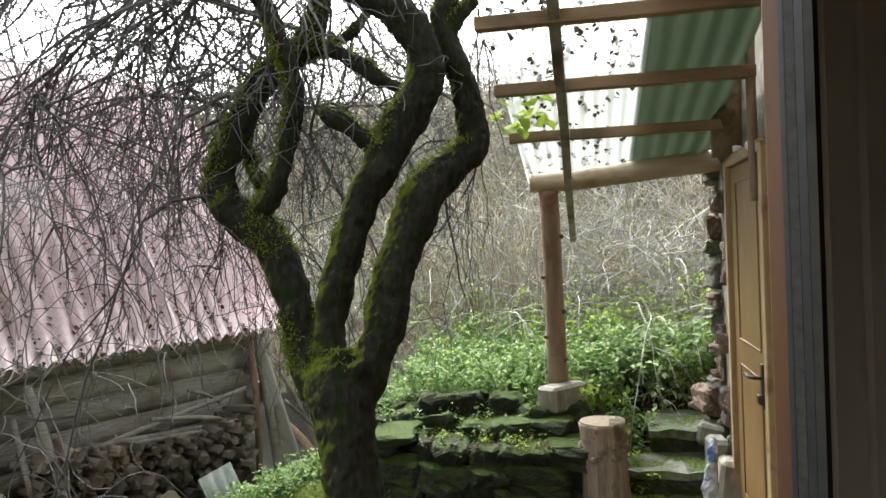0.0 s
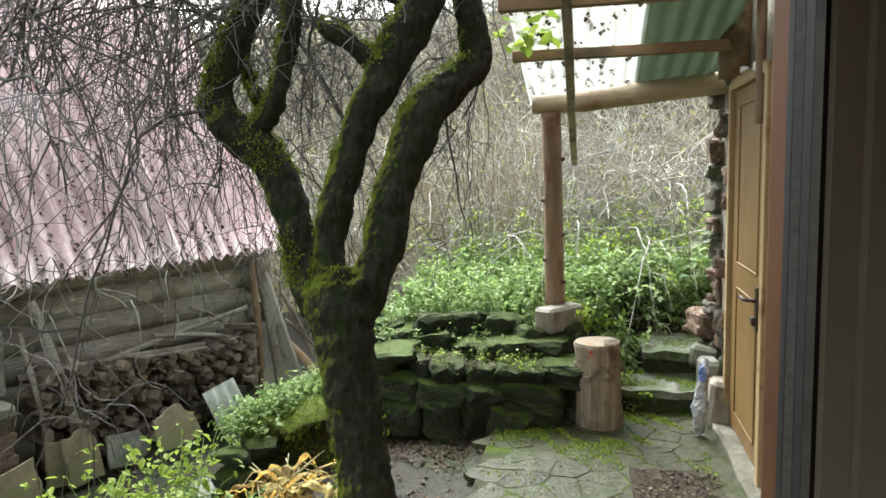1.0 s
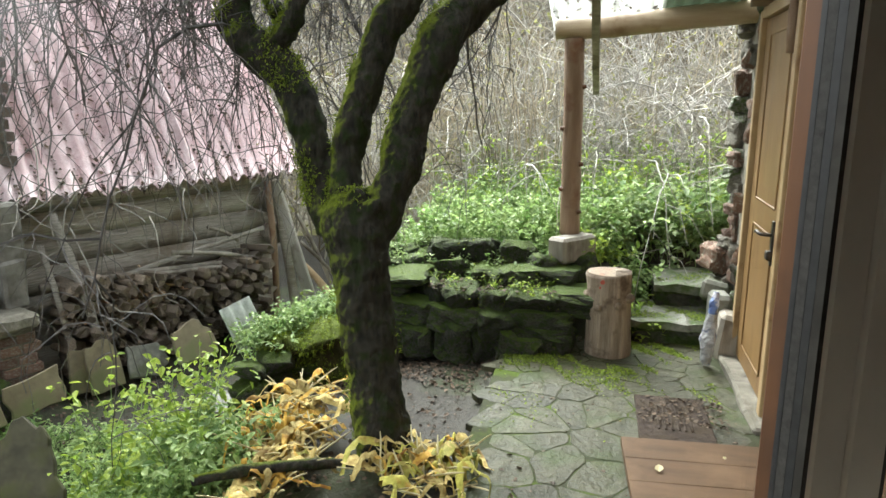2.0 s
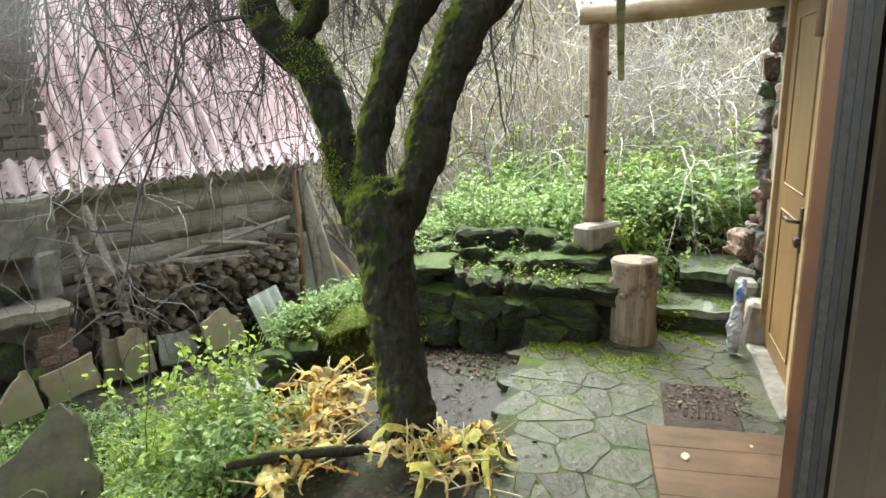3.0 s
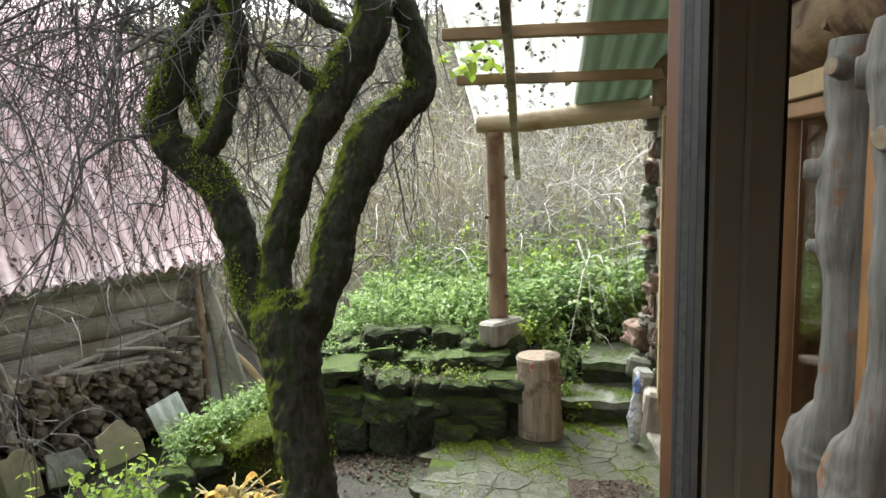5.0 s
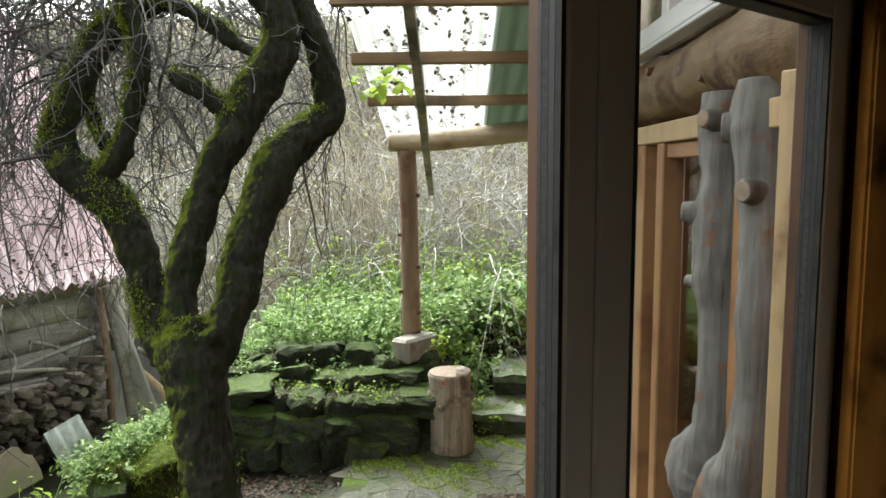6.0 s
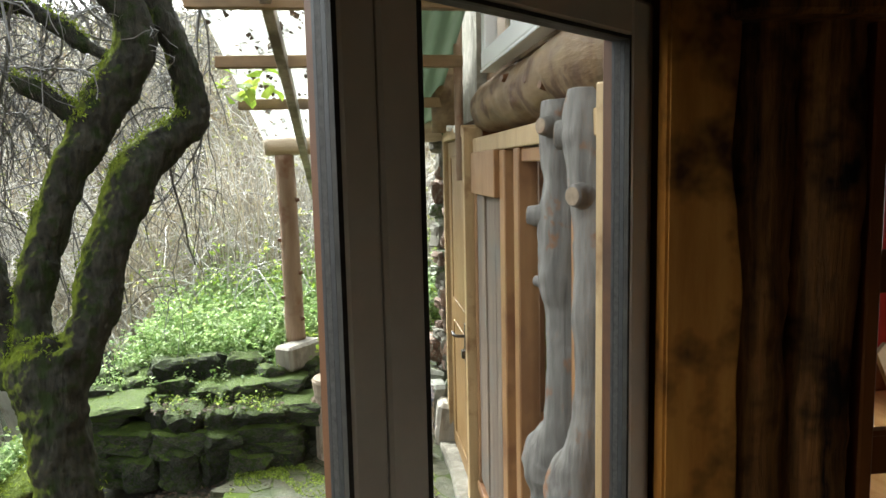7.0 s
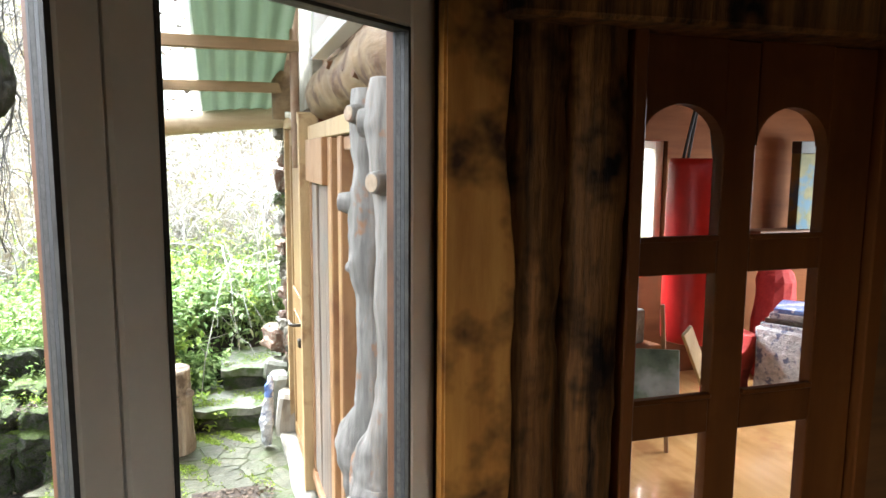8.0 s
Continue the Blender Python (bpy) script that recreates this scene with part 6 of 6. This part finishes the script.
herb("weed_bed", scatter(330, 0.0, 1.6, 5.5, 7.0), 0.46, 14, 0.075, leaf_pale, "broad-leaved bright green weeds on the raised bed", "weeds")
herb("weed_bed", scatter(60, -0.15, 0.25, 4.62, 5.0), 0.30, 24, 0.045, leaf_light, "light green weeds hanging over the steps", "weeds", lean=0.6)
herb("weed_bed", scatter(130, -0.12, 0.24, 5.02, 5.6), 0.42, 24, 0.055, leaf_green, "bright green weeds beside the stone steps", "weeds")
herb("weed_bed", scatter(240, -1.4, 1.4, 5.6, 7.6, 0.0), 0.80, 20, 0.045, leaf_light, "tall yellow-green weeds behind the wall", "weeds")
c = np.stack([-2.10 + 0.30 * (u := rg.uniform(0, 1, 200)) + rg.normal(0, 0.06, 200), 3.78 + 0.62 * u + rg.normal(0, 0.08, 200), 0.05 + 0.08 * u], 1)
herb("hanging_weeds", c, 0.17, 14, 0.035, leaf_green, "fine green weeds hanging over the low wall", "weeds", lean=0.9)
c = scatter(52, -2.40, -1.80, 2.60, 3.05)
herb("shrub", c, 0.62, 22, 0.05, leaf_light, "yellow-green leafy shrub in front of the woodpile", "shrub", lean=0.22)
herb("shrub", scatter(90, -1.95, -1.5, 2.45, 2.85), 0.36, 26, 0.045, leaf_green, "dark green bushy weed near the tree", "weeds", lean=0.35)
herb("ground_weeds", scatter(1100, -3.6, -1.7, 2.1, 3.4), 0.15, 13, 0.035, leaf_green, "low green weeds covering the garden soil", "weeds", lean=0.6)
herb("ground_weeds", scatter(160, -3.0, -1.6, 2.0, 2.8), 0.14, 13, 0.035, leaf_light, "low pale green weeds in the garden soil", "weeds", lean=0.6)
herb("ground_weeds", scatter(120, -2.6, -1.6, 4.4, 6.0), 0.35, 16, 0.045, leaf_light, "weeds beside the shed corner", "weeds", lean=0.4)
ledge = np.stack([rg.uniform(-1.05, -0.3, 70), rg.uniform(4.27, 4.5, 70), np.full(70, 0.35)], 1)
herb("wall_weeds", ledge[:34], 0.09, 16, 0.022, leaf_light, "small yellow-green weeds on the stone wall ledge", "weeds", lean=0.8)
ledge = np.stack([rg.uniform(-1.6, -0.3, 150), rg.uniform(4.5, 4.95, 150), np.zeros(150)], 1)
ledge[:, 2] = 0.36 + 0.35 * (ledge[:, 1] - 4.5)
herb("wall_weeds", ledge[:90], 0.14, 16, 0.03, leaf_green, "small green weeds between the cap stones", "weeds", lean=0.7)
# fallen leaves
fl = np.concatenate([scatter(2600, -3.6, -0.7, 2.0, 4.6, 0.012), scatter(160, -0.6, 0.6, 2.4, 4.5, 0.035), scatter(750, -1.6, -0.6, 3.7, 4.2, 0.012), scatter(500, -0.45, 0.15, 4.25, 4.6, 0.02), scatter(300, 0.25, 0.66, 3.2, 3.7, 0.03)])
fl = np.concatenate([fl, np.stack([rg.uniform(-1.1, -0.28, 320), rg.uniform(4.24, 4.5, 320), rg.uniform(0.355, 0.38, 320)], 1)])
v, f = leaves(fl, rg.uniform(0.012, 0.036, len(fl)), rg, 0.25, 0.75)
tagged(from_arrays("fallen_leaves", v, f.tolist(), leaf_dead), "brown fallen leaves scattered on soil and paving", "leaves", kind="stuff")


def hosta(at, count, spread, seed, green, orange=0.12):
    """A collapsed plant: narrow withered blades and pale stalks that lie crosswise round its heart."""
    r = random.Random(seed)
    top = thing("withered_hosta", "collapsed yellow withered hosta at the foot of the tree", "plant", "withered hostas")
    for k in range(count):
        a = r.uniform(0, 2 * math.pi)
        heart = Vector(at) + Vector((r.gauss(0, spread * 0.3), r.gauss(0, spread * 0.3), 0))
        d = Vector((math.cos(a), math.sin(a), 0))
        if k % 2 == 0:
            L, h = spread * r.uniform(0.5, 1.0), r.uniform(0.02, 0.13)
            p = [heart, heart + d * L * 0.4 + Vector((r.uniform(-0.01, 0.01), 0, h * 0.42)), heart + d * L * 0.8 + Vector((0, 0, h * 0.8)), heart + d * L * 1.05 + Vector((0, 0, h))]
            part("stalk", tube(p, (0.005, 0.0045, 0.004, 0.0025), 5, fine=3), leaf_stalk, top, smooth=True)
        L, h = spread * r.uniform(0.45, 1.05), r.uniform(0.015, 0.09)
        w0 = r.uniform(0.005, 0.015) if r.random() < 0.72 else r.uniform(0.018, 0.042)
        bm, rows, n = bmesh.new(), [], 12
        for i in range(n + 1):
            t = i / n
            bend = d + d.cross(Vector((0, 0, 1))) * (0.5 * math.sin(t * 3 + k))
            side = bend.normalized().cross(Vector((0, 0, 1)))
            c0 = heart + bend * L * t + Vector((0, 0, 0.012 + h * math.sin(math.pi * min(1, t * 1.1)) + 0.012 * noise.noise(Vector((t * 7, k, seed)))))
            w = w0 * (math.sin(math.pi * (0.06 + 0.9 * t)) ** 0.7) * (1 + 0.5 * noise.noise(Vector((t * 9, seed, k))))
            rows.append([bm.verts.new(c0 + side * w * q + Vector((0, 0, -abs(q) * w * 0.3 + 0.024 * noise.noise(c0 * 38 + side * q * 0.3) + 0.010 * noise.noise(c0 * 110 + side * q)))) for q in (-1, -0.5, 0, 0.5, 1)])
        for ra, rb in zip(rows, rows[1:]):
            for j in range(4):
                bm.faces.new((ra[j], ra[j + 1], rb[j + 1], rb[j]))
        part("blade", bm, yellow_blade if r.random() < green else (withered_orange if r.random() < orange else withered), top, smooth=True)
    return top


hosta((-1.47, 3.10, 0.02), 52, 0.24, 1, 0.0, 0.35)
hosta((-1.47, 2.84, -0.03), 74, 0.26, 2, 0.04, 0.55)
hosta((-1.34, 2.62, -0.04), 36, 0.22, 3, 0.15, 0.2)
hosta((-0.76, 2.60, 0.0), 40, 0.25, 4, 0.45, 0.1)
hosta((-0.66, 2.80, 0.0), 24, 0.18, 6, 0.6, 0.2)
hosta((-0.55, 2.60, 0.0), 14, 0.22, 7, 0.8, 0.0)
hosta((-1.34, 2.44, -0.05), 18, 0.20, 5, 0.15, 0.3)
fallen = part("fallen_branch", tube([(-1.62, 2.36, 0.0), (-1.4, 2.45, 0.03), (-1.15, 2.56, 0.03), (-0.98, 2.66, 0.0)], (0.022, 0.026, 0.024, 0.016), 10, 0.15, 9, fine=5), bark, smooth=True)
tagged(fallen, "dark branch lying among withered leaves", "branch")
# vine leaves on the porch roof edge, dead ivy on the sheet
vine = tagged(new("vine"), "green and yellow vine leaves at the porch roof edge", "vine", kind="stuff")
pl = np.array([-0.36, 3.9, 2.30]) + rg.normal(0, 1, (26, 3)) * np.array([0.10, 0.08, 0.06])
v, f = leaves(pl, rg.uniform(0.06, 0.11, 26), rg, 0.6, 0.9)
from_arrays("leaf", v, f.tolist(), leaf_light, vine)
v, f = many_tubes(wander(np.repeat([[-0.5, 3.5, 2.6]], 5, 0), np.array([[0.3, 0.6, -0.6]]) + rg.normal(0, 0.3, (5, 3)), np.full(5, 0.6), 6, 0.2, 0.2), taper(5, 6, 0.004, 0.002), 4)
from_arrays("stem", v, f.tolist(), twig_bark, vine)
px, py = [], []
for g in range(9):
    y = 2.0
    while y < 5.1:
        y += rg.exponential(0.10)
        for k in range(rg.integers(3, 14)):
            px.append(-0.40 + 0.075 * g + rg.normal(0, 0.010))
            py.append(y + 0.014 * k)
        y += 0.2 * rg.random()
px, py = np.array(px), np.array(py)
pl = np.stack([px, py, 2.10 + RSL * (4.83 - py) - 0.004], 1)
v, f = leaves(pl, rg.uniform(0.016, 0.036, len(pl)), rg, 0.5, 0.9)
tagged(from_arrays("leaf_litter", v, f.tolist(), leaf_dead), "dead leaves caught in the grooves of the roof sheet", "leaves", kind="stuff")

# ---- thicket behind the yard ----


def thicket(n, x0, x1, y0, y1, height, r, sub, material, spread=0.35):
    base = scatter(n, x0, x1, y0, y1)
    main = wander(base, np.stack([rg.normal(0, spread, n), rg.normal(0, spread, n), np.ones(n)], 1), height * rg.uniform(0.5, 1.2, n), 8, 0.16, 0.18)
    k = rg.integers(2, 8, (n, sub))
    st = np.take_along_axis(main, k[..., None], 1).reshape(-1, 3)
    sd = wander(st, rg.normal(0, 0.8, st.shape) + np.array([0, 0, 0.4]), height * 0.4 * rg.uniform(0.3, 1.1, len(st)), 5, 0.3, 0.25)
    v1, f1 = many_tubes(main, taper(n, 8, r, r * 0.3), 3)
    v2, f2 = many_tubes(sd, taper(len(sd), 5, r * 0.45, r * 0.2), 3)
    ob = from_arrays("thicket", np.concatenate([v1, v2]), np.concatenate([f1, f2 + len(v1)]).tolist(), material)
    return tagged(ob, "dense bare grey-brown thicket behind the garden", "bushes", kind="stuff"), sd[:, 3:].reshape(-1, 3)


_, ends = thicket(900, -4.5, 3.5, 7.0, 9.5, 2.3, 0.009, 7, far_twig)
_, ends2 = thicket(1200, -8, 6, 9.5, 15, 3.4, 0.013, 7, back_twig)
_, ends3 = thicket(1000, -16, 10, 14, 24, 4.5, 0.022, 7, back_twig)
nr = 230
rs = np.concatenate([scatter(190, -2.3, -0.4, 6.6, 8.2), scatter(40, -0.4, 2.2, 7.0, 8.4)])
rd = wander(rs, np.stack([rg.normal(0, 0.10, nr), rg.normal(0, 0.10, nr), np.ones(nr)], 1), rg.uniform(0.9, 2.0, nr), 7, 0.05, 0.06)
v, f = many_tubes(rd, taper(nr, 7, 0.008, 0.003), 4)
tagged(from_arrays("dry_reeds", v, f.tolist(), reed_stem), "tall dry tan stems standing behind the weeds", "reeds", kind="stuff")
nb = 260
bs = scatter(nb, -1.2, 3.2, 6.4, 8.6)
arch = wander(bs, np.stack([rg.normal(0, 0.8, nb), rg.normal(-0.2, 0.5, nb), np.full(nb, 1.3)], 1), rg.uniform(1.2, 2.6, nb), 12, 0.13, 0.55)
kk = rg.integers(3, 12, (nb, 9))
tw = wander(np.take_along_axis(arch, kk[..., None], 1).reshape(-1, 3), rg.normal(0, 0.8, (nb * 9, 3)), rg.uniform(0.15, 0.6, nb * 9), 5, 0.3, 0.3)
v1, f1 = many_tubes(arch, taper(nb, 12, 0.010, 0.003), 4)
v2, f2 = many_tubes(tw, taper(len(tw), 5, 0.0035, 0.0018), 3)
tagged(from_arrays("brambles", np.concatenate([v1, v2]), np.concatenate([f1, f2 + len(v1)]).tolist(), bramble_bark), "pale grey arching bare brambles behind the weeds", "bushes", kind="stuff")
allends = np.concatenate([ends[rg.integers(0, len(ends), 5000)], ends2[rg.integers(0, len(ends2), 9000)], ends3[rg.integers(0, len(ends3), 9000)]])
v, f = leaves(allends, rg.uniform(0.03, 0.08, len(allends)), rg, 0.6, 0.5)
tagged(from_arrays("thicket_leaves", v, f.tolist(), leaf_far), "last yellow-green leaves in the thicket", "leaves", kind="stuff")

# ---- flagstones of the yard ----
yard = tagged(part("paving_bed", prism(((-0.61, 4.12), (-0.59, 3.0), (-0.52, 2.4), (-0.45, 1.2), (0.5, 1.2), (0.80, 1.6), (0.80, 4.60), (-0.30, 4.60)), -0.10, 0.0012), joint_moss), "irregular wet flagstone paving with mossy joints", "paving", kind="structure")


def clip(poly, p, q):
    """The part of poly nearer to p than to q."""
    out, mx, my, dx, dy = [], (p[0] + q[0]) / 2, (p[1] + q[1]) / 2, q[0] - p[0], q[1] - p[1]
    side = [(x - mx) * dx + (y - my) * dy for x, y in poly]
    for k in range(len(poly)):
        a, b, sa, sb = poly[k], poly[(k + 1) % len(poly)], side[k], side[(k + 1) % len(poly)]
        if sa <= 0:
            out.append(a)
        if sa * sb < 0:
            t = sa / (sa - sb)
            out.append((a[0] + (b[0] - a[0]) * t, a[1] + (b[1] - a[1]) * t))
    return out


rng = random.Random(21)
sites = []
for i in range(-6, 12):
    for j in range(0, 34):
        if rng.random() < (0.24 if j > 14 else 0.52):
            continue
        sites.append((-0.05 + 0.165 * (i - 2) + rng.uniform(-0.1, 0.1), 1.1 + 0.15 * j + rng.uniform(-0.09, 0.09)))
for p in sites:
    edge = -0.60 if p[1] > 3.0 else -0.52
    if not (edge + 0.04 < p[0] < 0.74 and 1.25 < p[1] < 4.55):
        continue
    poly = [(p[0] - 0.4, p[1] - 0.4), (p[0] + 0.4, p[1] - 0.4), (p[0] + 0.4, p[1] + 0.4), (p[0] - 0.4, p[1] + 0.4)]
    for q in sites:
        if q != p and abs(q[0] - p[0]) < 0.8 and abs(q[1] - p[1]) < 0.8:
            poly = clip(poly, p, q)
    if len(poly) < 3:
        continue
    ragged = []
    for (xa, ya), (xb, yb) in zip(poly, poly[1:] + poly[:1]):
        for q in (0.12, 0.5, 0.88):
            j = 0.007
            ragged.append((xa + (xb - xa) * q + rng.uniform(-j, j), ya + (yb - ya) * q + rng.uniform(-j, j)))
    poly = ragged
    cx, cy = sum(x for x, _ in poly) / len(poly), sum(y for _, y in poly) / len(poly)
    g = rng.uniform(0.975, 0.992)
    lift = rng.uniform(-0.0015, 0.002)
    bm = bmesh.new()
    lo = [bm.verts.new((cx + (x - cx) * g, cy + (y - cy) * g, -0.03)) for x, y in poly]
    up_ = [bm.verts.new((cx + (x - cx) * g, cy + (y - cy) * g, -0.0012 + lift)) for x, y in poly]
    hi = [bm.verts.new((cx + (x - cx) * g * 0.965, cy + (y - cy) * g * 0.965, 0.0035 + lift)) for x, y in poly]
    bm.faces.new(hi)
    for k in range(len(poly)):
        j = (k + 1) % len(poly)
        bm.faces.new((lo[k], lo[j], up_[j], up_[k]))
        bm.faces.new((up_[k], up_[j], hi[j], hi[k]))
    part("flagstone", bm, slate, yard)
# moss in the joints
mp = np.stack([rg.uniform(-0.58, 0.6, 60000), 4.54 - np.abs(rg.normal(0, 0.40, 60000)), np.full(60000, 0.003)], 1)
mask = (np.sin(mp[:, 0] * 9 + 2 * np.sin(mp[:, 1] * 7)) + np.cos(mp[:, 1] * 8 + mp[:, 0] * 3) + 0.8 * np.sin(mp[:, 0] * 31 + mp[:, 1] * 23) - 0.9 * (mp[:, 0] + 0.1) + rg.normal(0, 0.3, 60000)) > 0.6
mp = mp[mask]
v, f = leaves(mp, rg.uniform(0.007, 0.018, len(mp)), rg, 0.7, 0.6)
tagged(from_arrays("moss_patch", v, f.tolist(), moss_bright), "bright green moss and sprouts between the flagstones", "moss", kind="stuff")
